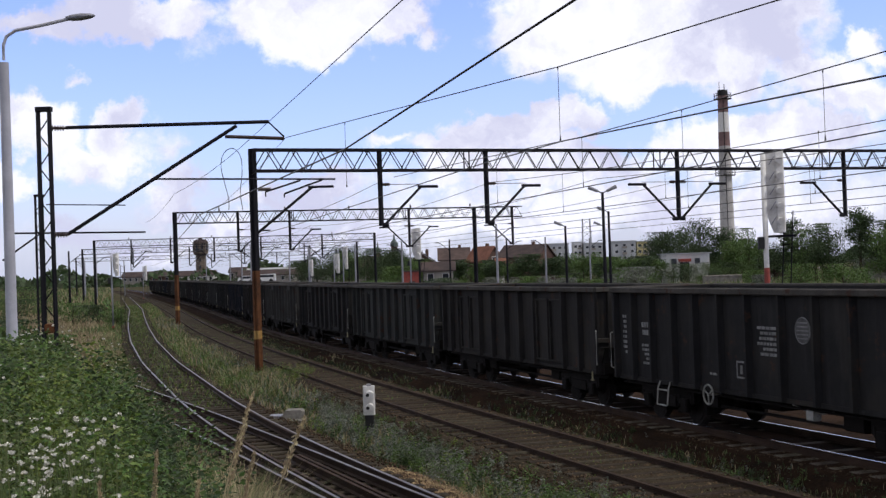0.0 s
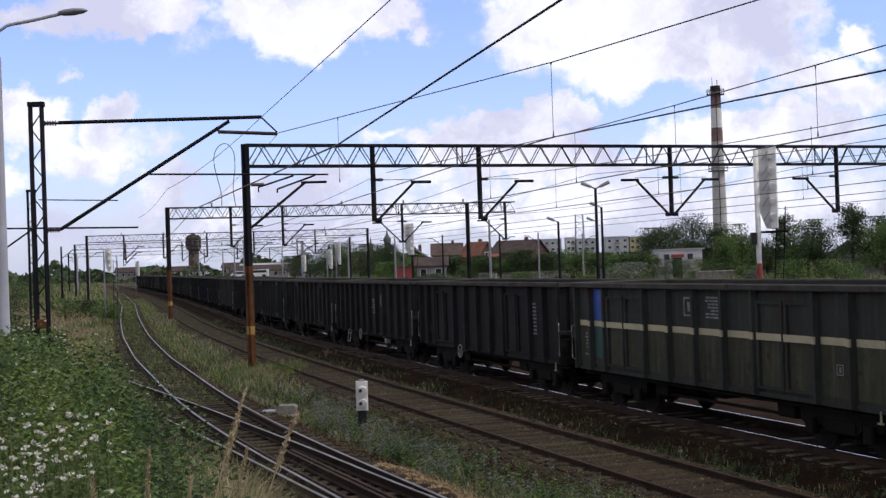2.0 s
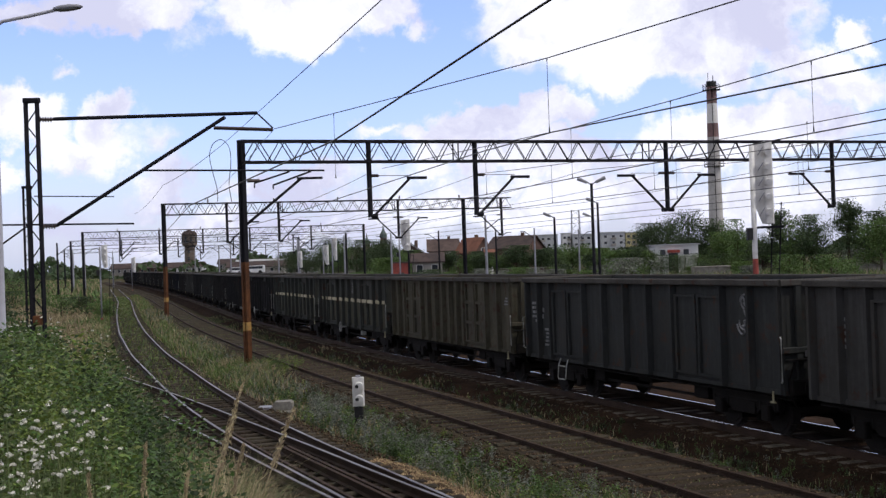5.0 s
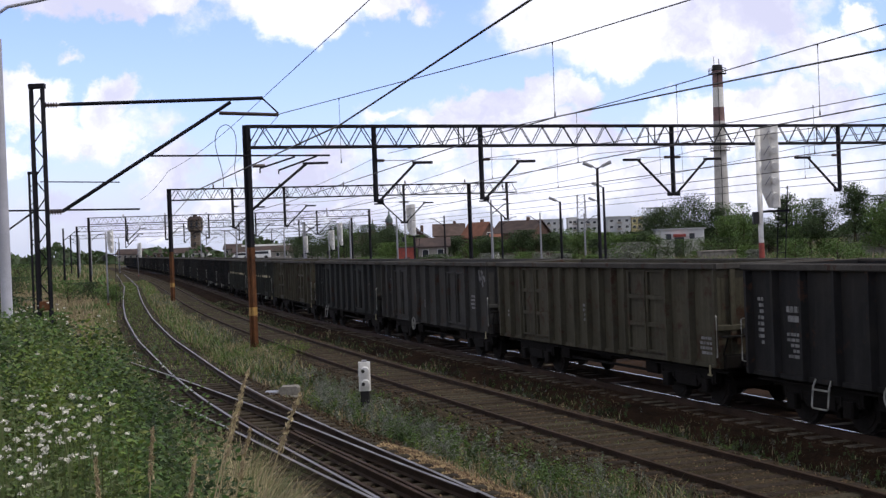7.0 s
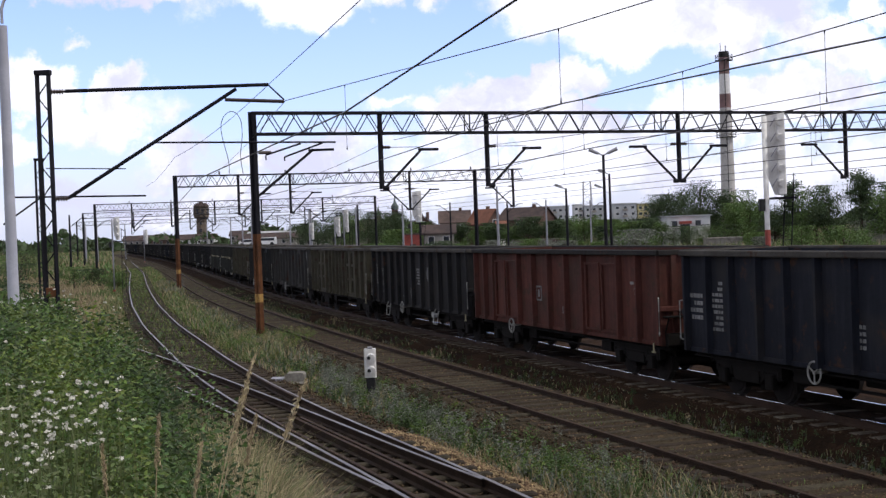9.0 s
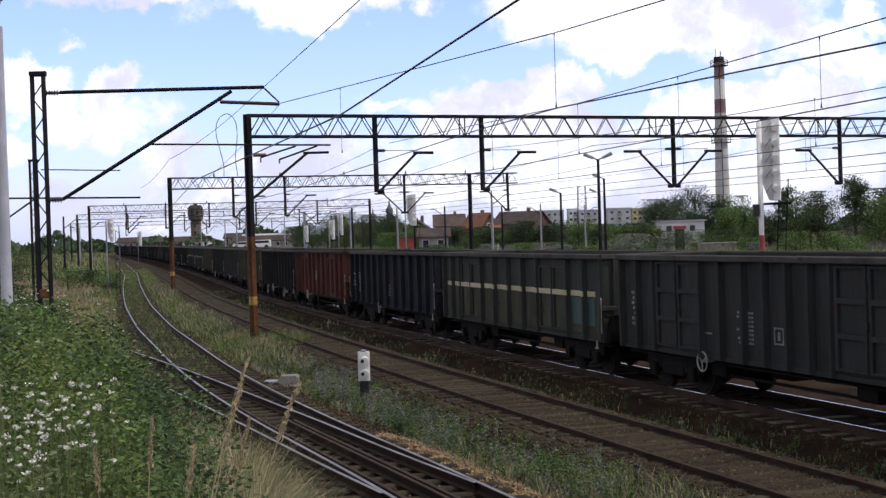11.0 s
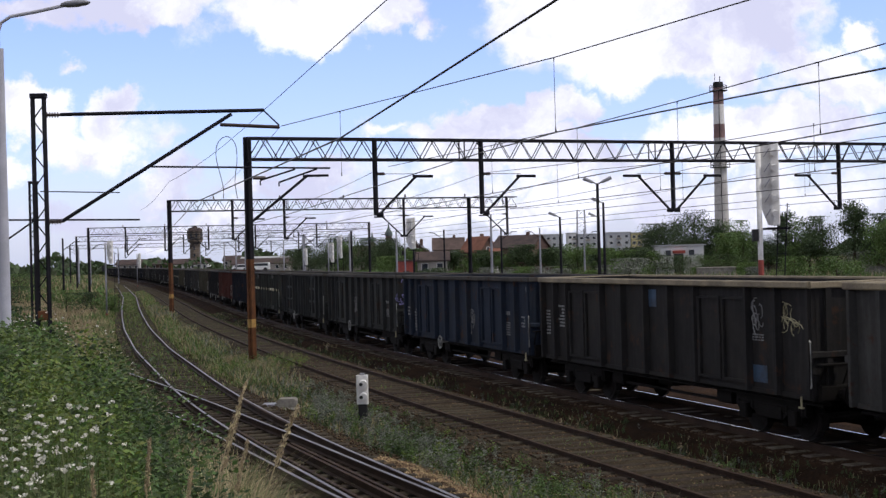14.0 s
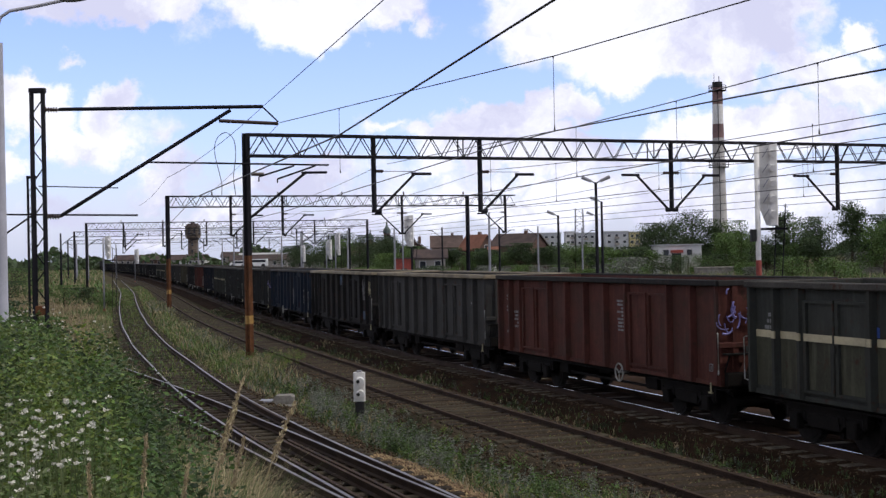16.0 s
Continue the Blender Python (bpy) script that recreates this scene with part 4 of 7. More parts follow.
def drop_post(parent, p, z0, z1, w=0.145):
    g = Geo()
    x, y = p
    g.bar((x - 0.0, y, z0), (x, y, z1), w)
    g.bar((x, y, z1 - 0.05), (x, y, z1 + 0.06), w * 1.5)
    part("drop_post", g, M["steel_dark"], parent, "dark steel hanging post")


def cantilever(parent, p, d, z, reach=2.3, side=1):
    """A strut and top tube holding a wire support on a hanging post; d is the way across the tracks."""
    x, y = p
    d = Vector((d[0], d[1], 0)) * side
    b = Vector((x, y, z))
    g = Geo()
    g.tube(b + d * 0.15, b + d * reach * 0.78 + Vector((0, 0, 1.55)), 0.055)
    g.tube(b + d * reach * 0.72 + Vector((0, 0, 1.55)), b + d * reach * 1.1 + Vector((0, 0, 1.55)), 0.06)
    g.tube(b + d * 0.05, b + d * 0.3, 0.09)
    part("strut", g, M["steel_dark"], parent)
    a = b + Vector((0, 0, 1.65))
    g = Geo().lathe(a, a + d * reach * 0.8, [(0.0, 0.013), (0.05, 0.013), (0.06, 0.075), (0.10, 0.05), (0.12, 0.075), (0.16, 0.05), (0.18, 0.075), (0.23, 0.04), (0.24, 0.013), (1.0, 0.013)], 8)
    part("insulator", g, M["insul"], parent, "brown ribbed insulator")


def gantry(p0, p1, posts, drops, z_top=8.65, h=0.83, depth=0.55, rusty_first=True, label="", pitch=1.02, arms=True, post_size=0.27, pegs=True):
    """A lattice beam across the tracks; posts and drops in metres along it, drops as (place, sides)."""
    t = thing("catenary_gantry", label=label, category="gantry", group="gantries over the tracks")
    a, b = Vector((*p0, 0)), Vector((*p1, 0))
    d = (b - a).normalized()
    n = Vector((-d.y, d.x, 0))
    ln = (b - a).length
    for z in (z_top - h, z_top):
        for s in (-0.5, 0.5):
            q = a + n * depth * s + Vector((0, 0, z))
            part("chord", Geo().bar(q, q + d * ln, 0.085), M["steel_dark"], t)
    k = int(ln / pitch)
    for s in (-0.5, 0.5):
        g = Geo()
        lattice(g, a + n * depth * s + d * (0.0 if s < 0 else 0.36 * pitch) + Vector((0, 0, z_top - h)), d * (ln / k), (0, 0, h), k if s < 0 else k - 1, 0, 0.036)
        for i in range(0, k + 1, 9):
            q = a + n * depth * s + d * (ln / k) * i
            g.bar(q + Vector((0, 0, z_top - h)), q + Vector((0, 0, z_top)), 0.04)
        part("lattice", g, M["steel_dark"], t)
    for i in range(0, k + 1, 3):
        q = a + d * (ln / k) * i + Vector((0, 0, z_top))
        part("cross_tie", Geo().bar(q - n * depth / 2, q + n * depth / 2, 0.03), M["steel_dark"], t)
    for i, u in enumerate(posts):
        q = a + d * u
        w = post_size
        z0 = ground_z(q.x, q.y) - 0.1
        for zz0, zz1, mat, lab in ((z0, 3.9, M["steel_rust"] if rusty_first and i == 0 else M["steel_dark"], "rusty brown lower post" if rusty_first and i == 0 else ""), (3.9, z_top + 0.05, M["steel_dark"], "")):
            g = Geo()
            for s in (-1, 1):
                g.bar(q + n * s * w * 0.42 + Vector((0, 0, zz0)), q + n * s * w * 0.42 + Vector((0, 0, zz1)), 0.09)
                g.bar(q + d * s * w * 0.32 + Vector((0, 0, zz0)), q + d * s * w * 0.32 + Vector((0, 0, zz1)), 0.11)
            g.bar(q + Vector((0, 0, zz0)), q + Vector((0, 0, zz1)), w * 0.62)
            part("post", g, mat, t, lab)
        if i == 0 and rusty_first:
            g = Geo()
            for s in (-1, 1):
                g.bar(q + n * s * w * 0.42 + Vector((0, 0, 1.22)), q + n * s * w * 0.42 + Vector((0, 0, 1.55)), 0.098)
                g.bar(q + d * s * w * 0.32 + Vector((0, 0, 1.22)), q + d * s * w * 0.32 + Vector((0, 0, 1.55)), 0.118)
            part("band", g, M["yellow"], t, "worn yellow warning band")
        part("footing", Geo().box(q.x - 0.4, q.x + 0.4, q.y - 0.4, q.y + 0.4, z0 - 0.2, z0 + 0.18, 0.04), M["concrete"], t, "concrete footing")
    for u in np.arange(ln * 0.12, ln * 0.9, 5.2) if pegs else ():
        q = a + d * float(u) + Vector((0, 0, z_top))
        part("peg_insulator", Geo().tube(q, q + Vector((0, 0, 0.12)), 0.03, sides=6).tube(q + Vector((0, 0, 0.10)), q + Vector((0, 0, 0.32)), 0.075, 0.05, 8), M["insul"], t, "small upright insulator")
    for u, sides in drops:
        q = a + d * u
        drop_post(t, (q.x, q.y), 5.55, z_top)
        if arms:
            for s in sides:
                cantilever(t, (q.x, q.y), (d.x, d.y), 5.6, side=s)
    return t


def build_gantries():
    t = gantry((-7.42, 52.8), (40.0, 72.3), (0.05, 47.0), ((5.35, (1,)), (10.1, (1,)), (19.5, (-1, 1)), (28.7, (-1,)), (38.0, (-1, 1))), label="dark steel lattice gantry with rust-brown post at one end", pegs=False)
    # long bracket on the rusty end post
    o, e = Vector((-7.42, 52.8, 0)), Vector((47.42, 19.5, 0)).normalized()
    part("strut", Geo().tube(o + e * 0.2 + Vector((0, 0, 5.4)), o + e * 2.5 + Vector((0, 0, 7.2)), 0.055), M["steel_dark"], t)
    part("arm_tube", Geo().tube(o + e * 2.3 + Vector((0, 0, 7.17)), o + e * 3.35 + Vector((0, 0, 7.19)), 0.05), M["steel_dark"], t)
    part("insulator", Geo().tube(o + e * 0.25 + Vector((0, 0, 7.1)), o + e * 0.75 + Vector((0, 0, 7.1)), 0.07, sides=8), M["insul"], t)
    gantry((-20.4, 102.4), (6.6, 112.4), (0.05, 24.6), ((4.9, (1,)), (9.0, (1,)), (18.9, (-1, 1)), (28.0, (-1,))), label="dark lattice gantry farther along the line", pitch=1.02, post_size=0.3)
    gantry((-44.0, 169.5), (-9.0, 178.0), (0.05, 36.0), ((4.6, (1,)), (9.5, (1,)), (15.0, (-1,)), (21.0, (1,)), (29.0, (-1, 1))), label="far dark lattice gantry over the yard", rusty_first=False, pitch=1.1)
    gantry((-58.0, 216.0), (-14.0, 228.0), (0.05, 45.0), ((8.0, (1,)), (17.0, (1,)), (26.0, (-1, 1)), (36.0, (1,))), label="distant dark lattice gantry over the yard", rusty_first=False, pitch=1.3)
    gantry((-82.0, 300.0), (-24.0, 316.0), (0.05, 59.0), ((12.0, (1,)), (30.0, (1,)), (45.0, (1,))), label="distant dark lattice gantry over the yard", rusty_first=False, pitch=1.6)


build_gantries()


def lattice_mast(p, z_top, w=0.36, label="", plate=True):
    t = thing("catenary_mast", label=label, category="mast", group="line-side masts")
    x, y = p
    z0 = ground_z(x, y) - 0.1
    for s in (-1, 1):
        g = Geo()
        g.bar((x + s * w / 2, y - 0.06, z0), (x + s * w / 2 * 0.92, y - 0.06, z_top), 0.085)
        g.bar((x + s * w / 2, y + 0.06, z0), (x + s * w / 2 * 0.92, y + 0.06, z_top), 0.06)
        part("leg", g, M["steel_dark"], t)
    z, s = z0 + 0.2, 1
    while z < z_top - 0.5:
        part("lacing_bar", Geo().bar((x - s * w / 2, y, z), (x + s * w / 2, y, z + 0.5), 0.03), M["steel_dark"], t)
        z, s = z + 0.5, -s
    part("cap", Geo().box(x - w / 2 - 0.05, x + w / 2 + 0.05, y - 0.12, y + 0.12, z_top - 0.14, z_top, 0.02), M["steel_dark"], t)
    if plate:
        part("tie_plate", Geo().box(x - w / 2, x + w / 2, y - 0.09, y + 0.09, 2.25, 2.52, 0.02), M["steel_rust"], t, "brown tie plate")
    return t


def build_masts():
    t = lattice_mast((-11.6, 39.5), 8.9, 0.36, "dark lattice mast carrying a long bracket over the siding")
    g = Geo()
    g.tube((-11.0, 39.6, 8.28), (-5.2, 41.1, 8.42), 0.055)
    part("top_tube", g, M["steel_dark"], t)
    part("strut", Geo().tube((-11.0, 39.6, 5.15), (-6.15, 40.85, 8.3), 0.055), M["steel_dark"], t)
    part("cross_tube", Geo().tube((-6.5, 40.8, 7.98), (-4.75, 41.2, 7.9), 0.055), M["insul"], t, "dark glazed tube")
    part("registration_arm", Geo().tube((-8.55, 40.2, 6.72), (-3.25, 41.5, 6.62), 0.028), M["steel_dark"], t)
    part("steady_arm", Geo().tube((-4.3, 41.25, 6.6), (-5.35, 41.0, 6.27), 0.028).bar((-5.35, 41.0, 6.27), (-5.35, 41.0, 6.12), 0.03), M["steel_dark"], t)
    part("steady_arm", Geo().tube((-3.65, 41.4, 6.6), (-4.8, 41.15, 6.2), 0.028).bar((-4.8, 41.15, 6.2), (-4.8, 41.15, 6.08), 0.03), M["steel_dark"], t)
    sheds = [(0.0, 0.03)] + [(0.1 + 0.16 * k + e, r) for k in range(5) for e, r in ((0.0, 0.04), (0.03, 0.085), (0.08, 0.085), (0.11, 0.04))] + [(1.0, 0.03)]
    for z in (8.27, 5.13):
        part("insulator", Geo().lathe((-11.44, 39.52, z), (-10.98, 39.62, z), sheds), M["insul"], t, "brown ribbed insulator")
    g = Geo()
    g.path([(-5.2, 41.1, 8.4), (-5.0, 41.15, 8.2), (-4.75, 41.2, 7.95)], 0.025, 5)
    part("link", g, M["steel_dark"], t)
    t = lattice_mast((-22.3, 74.5), 8.6, 0.42, "dark lattice mast behind, with a short bracket", plate=False)
    part("bracket", Geo().tube((-24.2, 74.5, 6.5), (-16.45, 74.5, 6.31), 0.05), M["steel_dark"], t)
    part("upper_wire_arm", Geo().tube((-21.9, 74.5, 8.02), (-17.5, 74.5, 7.84), 0.03), M["steel_dark"], t)
    part("strut", Geo().tube((-24.4, 74.5, 5.0), (-22.3, 74.5, 6.4), 0.05), M["steel_dark"], t)


build_masts()


def wire(name, pts, r, label, sag=0.0):
    g = Geo()
    full = []
    for (a, b) in zip(pts[:-1], pts[1:]):
        a, b = Vector(a), Vector(b)
        for k in range(12):
            u = k / 12
            full.append(a.lerp(b, u) - Vector((0, 0, 4 * sag * u * (1 - u))))
    full.append(Vector(pts[-1]))
    g.path(full, r, 4)
    ob = new(name, g.mesh(name, M["wire"]))
    tagged(ob, label, "cable", "overhead wires")
    return ob


def over(line, y, z, o=0.0):
    x, yy, s = line
    k = np.gradient(x, yy)
    return (float(np.interp(y, yy, x)) + o, y, z)


def build_wires():
    # over the siding: carrying wire to the bracket end, contact wire, and the slung pair between
    wire("messenger_wire", [(1.8, 9.8, 7.48), (-0.48, 20.0, 7.78), (-5.2, 41.1, 8.42)], 0.012, "thin carrying wire running to the bracket end")
    wire("messenger_wire", [(-5.2, 41.1, 8.42), (-12.3, 62.0, 7.6), (-22.0, 100.0, 7.9)], 0.012, "thin carrying wire over the siding", 0.2)
    wire("contact_wire", [(4.4, 5.0, 7.18), (1.51, 14.4, 6.60), (-1.73, 24.5, 5.99), (-7.7, 43.0, 5.75), (-20.5, 100.0, 5.7)], 0.018, "dark contact wire over the siding")
    wire("messenger_wire", [(10.0, 6.0, 7.0), (5.04, 19.8, 7.54), (2.48, 27.5, 7.80), (-4.7, 41.15, 7.92)], 0.012, "carrying wire slung to the bracket")
    wire("messenger_wire", [(-4.7, 41.15, 7.92), (-19.2, 104.0, 7.9)], 0.011, "carrying wire slung from the bracket", 0.4)
    line = offset_line(0.0)
    wire("contact_wire", [over(line, 5, 5.9), over(line, 17.5, 6.08), over(line, 27.5, 6.28), over(line, 31.8, 6.24), over(line, 55, 5.72), over(line, 108, 5.7), over(line, 220, 5.7)], 0.014, "contact wire above the open line")
    line = T2
    wire("messenger_wire", [over(line, 8, 7.9), over(line, 24.7, 7.50), over(line, 32.4, 7.38), over(line, 38.1, 7.34), over(line, 58, 7.75)], 0.013, "carrying wire above the train")
    wire("contact_wire", [over(line, 5, 6.1), over(line, 24.7, 6.04), over(line, 32.4, 5.96), over(line, 58, 5.8), over(line, 108, 5.7), over(line, 220, 5.7)], 0.014, "contact wire above the train")
    for o in (TRAIN_OFF, 9.3, 13.9, 18.4, 23.0):
        line = offset_line(o)
        sup = [10.0, 60.0, 108.0, 172.0, 222.0, 306.0]
        if o > 5:
            wire("contact_wire", [over(line, y, 5.75) for y in [0, 20, 40, 60, 108, 172, 222, 306]], 0.013, "contact wire above a yard track")
            wire("messenger_wire", [over(line, y, 7.5) for y in sup], 0.012, "carrying wire sagging between supports", 0.5)
        else:
            wire("messenger_wire", [over(line, y, 7.75) for y in sup[1:]], 0.012, "carrying wire sagging between supports", 0.5)
    spans = [(2.48, 27.5, 7.80, 6.28), (-2.6, 37.2, 7.88, 6.1)]
    for y, a, b in ((26.8, 7.46, 6.04), (32.4, 7.38, 5.96), (38.1, 7.34, 5.92), (45.0, 7.48, 5.88), (21.0, 7.59, 6.05)):
        x = over(T2, y, a)
        spans.append((x[0], y, a, b))
    for o in (9.3, 13.9, 18.4):
        line = offset_line(o)
        for k in range(1, 6):
            u = k / 6
            x = over(line, 10 + 50 * u, 7.5 - 2.0 * u * (1 - u))
            spans.append((x[0], x[1], x[2], 5.75))
    for x, y, a, b in spans:
        g = Geo()
        g.tube((x, y, a), (x, y, b), 0.006, sides=4)
        g.tube((x, y, b), (x, y, b + 0.12), 0.022, 0.008, sides=5)
        g.tube((x, y, a - 0.08), (x, y, a), 0.008, 0.018, sides=5)
        tagged(new("dropper", g.mesh("dropper", M["wire"])), "thin dropper wire with clamps between two wires", "cable", "droppers")
    g = Geo()
    knots = [Vector(p) for p in ((-8.7, 55.0, 6.42), (-8.71, 55.0, 6.95), (-8.96, 55.0, 8.14), (-8.84, 55.0, 8.74), (-8.47, 55.0, 8.95), (-8.16, 55.0, 8.62), (-8.11, 55.0, 7.97), (-8.21, 55.0, 7.14), (-8.13, 55.0, 6.4))]
    pts = []
    for i in range(len(knots) - 1):
        p0, p1, p2, p3 = knots[max(i - 1, 0)], knots[i], knots[i + 1], knots[min(i + 2, len(knots) - 1)]
        for q in range(6):
            u = q / 6
            pts.append(0.5 * (2 * p1 + (p2 - p0) * u + (2 * p0 - 5 * p1 + 4 * p2 - p3) * u * u + (3 * p1 - p0 - 3 * p2 + p3) * u ** 3))
    g.path(pts + [knots[-1]], 0.016, 5)
    tagged(new("jumper_cable", g.mesh("jumper_cable", M["wire"])), "looped jumper cable hanging from the carrying wire", "cable", "overhead wires")


build_wires()


# ---- lamps, signals and small line-side things ----
M["lamp_grey"] = material("lamp_grey", (0.46, 0.46, 0.51), (0.36, 0.36, 0.40), rough=0.55, grain=40, stain=2, bump=0.05)
M["peeling"] = material("peeling_paint", (0.72, 0.72, 0.74), (0.16, 0.17, 0.19), rough=0.7, grain=14, stain=9, amount=0.25, bump=0.3)


def lamp_post():
    x, y = -8.70, 27.0
    t = thing("street_lamp", label="grey steel lamp post with curved arm, paint peeling at its foot", category="street lamp")
    z0 = ground_z(x, y) - 0.1
    part("pole", Geo().tube((x, y, z0), (x, y, 8.2), 0.118, 0.095, 14, caps=False), M["lamp_grey"], t, smooth=True)
    part("worn_sleeve", Geo().tube((x, y, z0), (x, y, 2.45), 0.12, 0.118, 12), M["peeling"], t, "peeling white painted sleeve")
    pts = [(x, y, 8.25), (x, y, 8.55), (x + 0.06, y, 8.72), (x + 0.25, y, 8.84), (x + 0.8, y, 8.93), (x + 1.4, y, 9.05)]
    part("arm", Geo().path(pts, 0.035, 8), M["lamp_grey"], t)
    g = Geo()
    n = 10
    prof = [(0.0, 0.05), (0.12, 0.09), (0.3, 0.10), (0.5, 0.07), (0.58, 0.02)]
    for u, r in prof:
        for k in range(n):
            a = 2 * math.pi * k / n
            g.v.append((x + 1.28 + u, y + 1.3 * r * math.cos(a), 9.05 + u * 0.06 + 0.7 * r * math.sin(a)))
    for i in range(len(prof) - 1):
        for k in range(n):
            j = (k + 1) % n
            g.face(i * n + k, i * n + j, (i + 1) * n + j, (i + 1) * n + k)
    g.face(*range(n - 1, -1, -1))
    g.face(*range((len(prof) - 1) * n, len(prof) * n))
    part("lamp_head", g, M["galv"], t, "grey cobra-shaped lamp head", smooth=True)


def twin_lamp(x, y, z, arms=2, label="tall dark yard lamp with two heads"):
    t = thing("street_lamp", label=label, category="street lamp", group="yard lamps")
    part("pole", Geo().tube((x, y, -0.5), (x, y, z), 0.17, 0.12, 8), M["steel_dark"], t)
    for s in ((-1, 1) if arms == 2 else (-1,)):
        g = Geo()
        g.tube((x, y, z - 0.1), (x + s * 0.55, y, z + 0.2), 0.05)
        part("arm", g, M["steel_dark"], t)
        g = Geo().tube((x + s * 0.40, y, z + 0.10), (x + s * 1.25, y, z + 0.48), 0.13, 0.17, 8)
        part("lamp_head", g, M["galv"], t, "grey lamp head")


def signal(x, y, top, bottom, w, base, label, hoods=5, depth=0.35):
    """A colour-light signal seen from the side: pale backboard with lamp hoods, on a banded mast."""
    t = thing("railway_signal", label=label, category="signal", group="colour-light signals")
    near = y < 60
    mx = x + 0.12 * w
    part("mast", Geo().tube((mx, y, base), (mx, y, top - 0.1), 0.10 if near else 0.065, sides=12), M["white"] if near else M["galv"], t, "white mast" if near else "grey mast", smooth=True)
    part("red_band", Geo().tube((mx, y, base - 0.02), (mx, y, 3.35 if near else base + 0.5), 0.106, sides=12), M["red"], t, "red painted foot of the mast")
    # backboard, its lower corner cut away
    g = Geo()
    for yy in (y + depth * 0.4, y + depth * 0.4 + 0.04):
        g.v += [(x + 0.24 * w, yy, top - 0.05), (x + 0.86 * w, yy, top + 0.05), (x + 0.86 * w, yy, bottom + 0.05), (x + 0.5 * w, yy, bottom + 0.1), (x + 0.24 * w, yy, bottom + 0.75)]
    g.face(0, 4, 3, 2, 1)
    g.face(5, 6, 7, 8, 9)
    for i in range(5):
        j = (i + 1) % 5
        g.face(i, j, 5 + j, 5 + i)
    part("backboard", g, M["white"], t, "white backboard with a cut lower corner")
    part("lamp_case", Geo().box(x + 0.60 * w, x + 0.97 * w, y + 0.02, y + depth, bottom + 0.1, top + 0.03, 0.05), M["white"], t, "pale lamp case")
    h = (top - bottom - 0.3) / hoods
    for k in range(hoods):
        z = bottom + 0.3 + h * (k + 0.4)
        part("hood", Geo().lathe((x + 0.72 * w, y - 0.26, z - 0.03), (x + 0.74 * w, y + 0.03, z), [(0.0, 0.0), (0.0, 0.105), (0.0, 0.125), (1.0, 0.135)], 14), M["white"], t, "round white lamp hood")
        part("bracket", Geo().bar((x + 0.34 * w, y - 0.04, z - 0.16), (x + 0.58 * w, y - 0.02, z + 0.16), 0.03), M["galv"], t, "grey bracket")
    part("platform", Geo().box(x + 0.35 * w, x + 1.25 * w, y - 0.3, y + 0.6, bottom - 0.08, bottom, 0.01), M["steel_dark"], t, "dark service platform")
    g = Geo()
    for s in (0.0, 0.32):
        g.bar((mx + 0.5 + s, y + 0.5, base + 0.2), (x + w + 0.05 + s, y + 0.5, bottom + 0.9), 0.03)
    for k in range(9):
        u = k / 9
        a = Vector((mx + 0.5, y + 0.5, base + 0.2)).lerp(Vector((x + w + 0.05, y + 0.5, bottom + 0.9)), u)
        g.bar(a, a + Vector((0.32, 0, 0)), 0.025)
    part("ladder", g, M["steel_dark"], t, "dark steel ladder")
    part("relay_box", Geo().box(mx - 0.28, mx - 0.08, y - 0.15, y + 0.15, bottom - 0.5, bottom - 0.05, 0.02), M["black"], t, "black box on the mast")


def dwarf_signal():
    x, y = -1.98, 33.7
    t = thing("dwarf_signal", label="knee-high white dwarf signal with two hooded lamps", category="signal")
    z0 = ground_z(x, y)
    part("foot", Geo().box(x - 0.11, x + 0.11, y - 0.11, y + 0.11, z0 - 0.05, 0.16, 0.03), M["black"], t, "dark iron foot")
    part("body", Geo().box(x - 0.145, x + 0.145, y - 0.12, y + 0.12, 0.16, 0.88, 0.03), M["white"], t, "white painted lamp case")
    for z in (0.35, 0.67):
        part("hood", Geo().tube((x + 0.03, y - 0.28, z - 0.01), (x + 0.03, y - 0.11, z), 0.10, 0.11, 14), M["white"], t, "round white hood")
        part("lens", Geo().tube((x - 0.02, y - 0.292, z), (x - 0.02, y - 0.28, z), 0.045, sides=10), M["black"], t, "dark lens")
    part("cap", Geo().box(x - 0.06, x + 0.06, y - 0.06, y + 0.06, 0.88, 0.93, 0.02), M["galv"], t)


def point_motor():
    x, y = -4.42, 37.6
    t = thing("point_machine", label="low grey concrete and metal cover of the point machine", category="point machine")
    z = -0.50
    part("base", Geo().box(x - 0.62, x + 0.42, y - 0.35, y + 0.35, z - 0.1, z + 0.22, 0.05), M["concrete"], t)
    part("cover", Geo().box(x - 0.16, x + 0.38, y - 0.28, y + 0.28, z + 0.22, z + 0.46, 0.06), M["concrete"], t, "grey rounded cover")
    part("lid", Geo().box(x - 0.60, x - 0.22, y - 0.28, y + 0.28, z + 0.22, z + 0.32, 0.03), M["galv"], t, "metal lid")
    part("rod", Geo().bar((x - 0.6, y, z + 0.15), (x - 1.7, y - 0.3, z + 0.15), 0.05), M["rail_side"], t, "throw rod")


def marker_post(x, y, h):
    t = thing("marker_post", label="slim white line-side post", category="post", group="line-side posts")
    part("post", Geo().tube((x, y, ground_z(x, y) - 0.1), (x, y, h), 0.06, sides=8), M["white"], t)


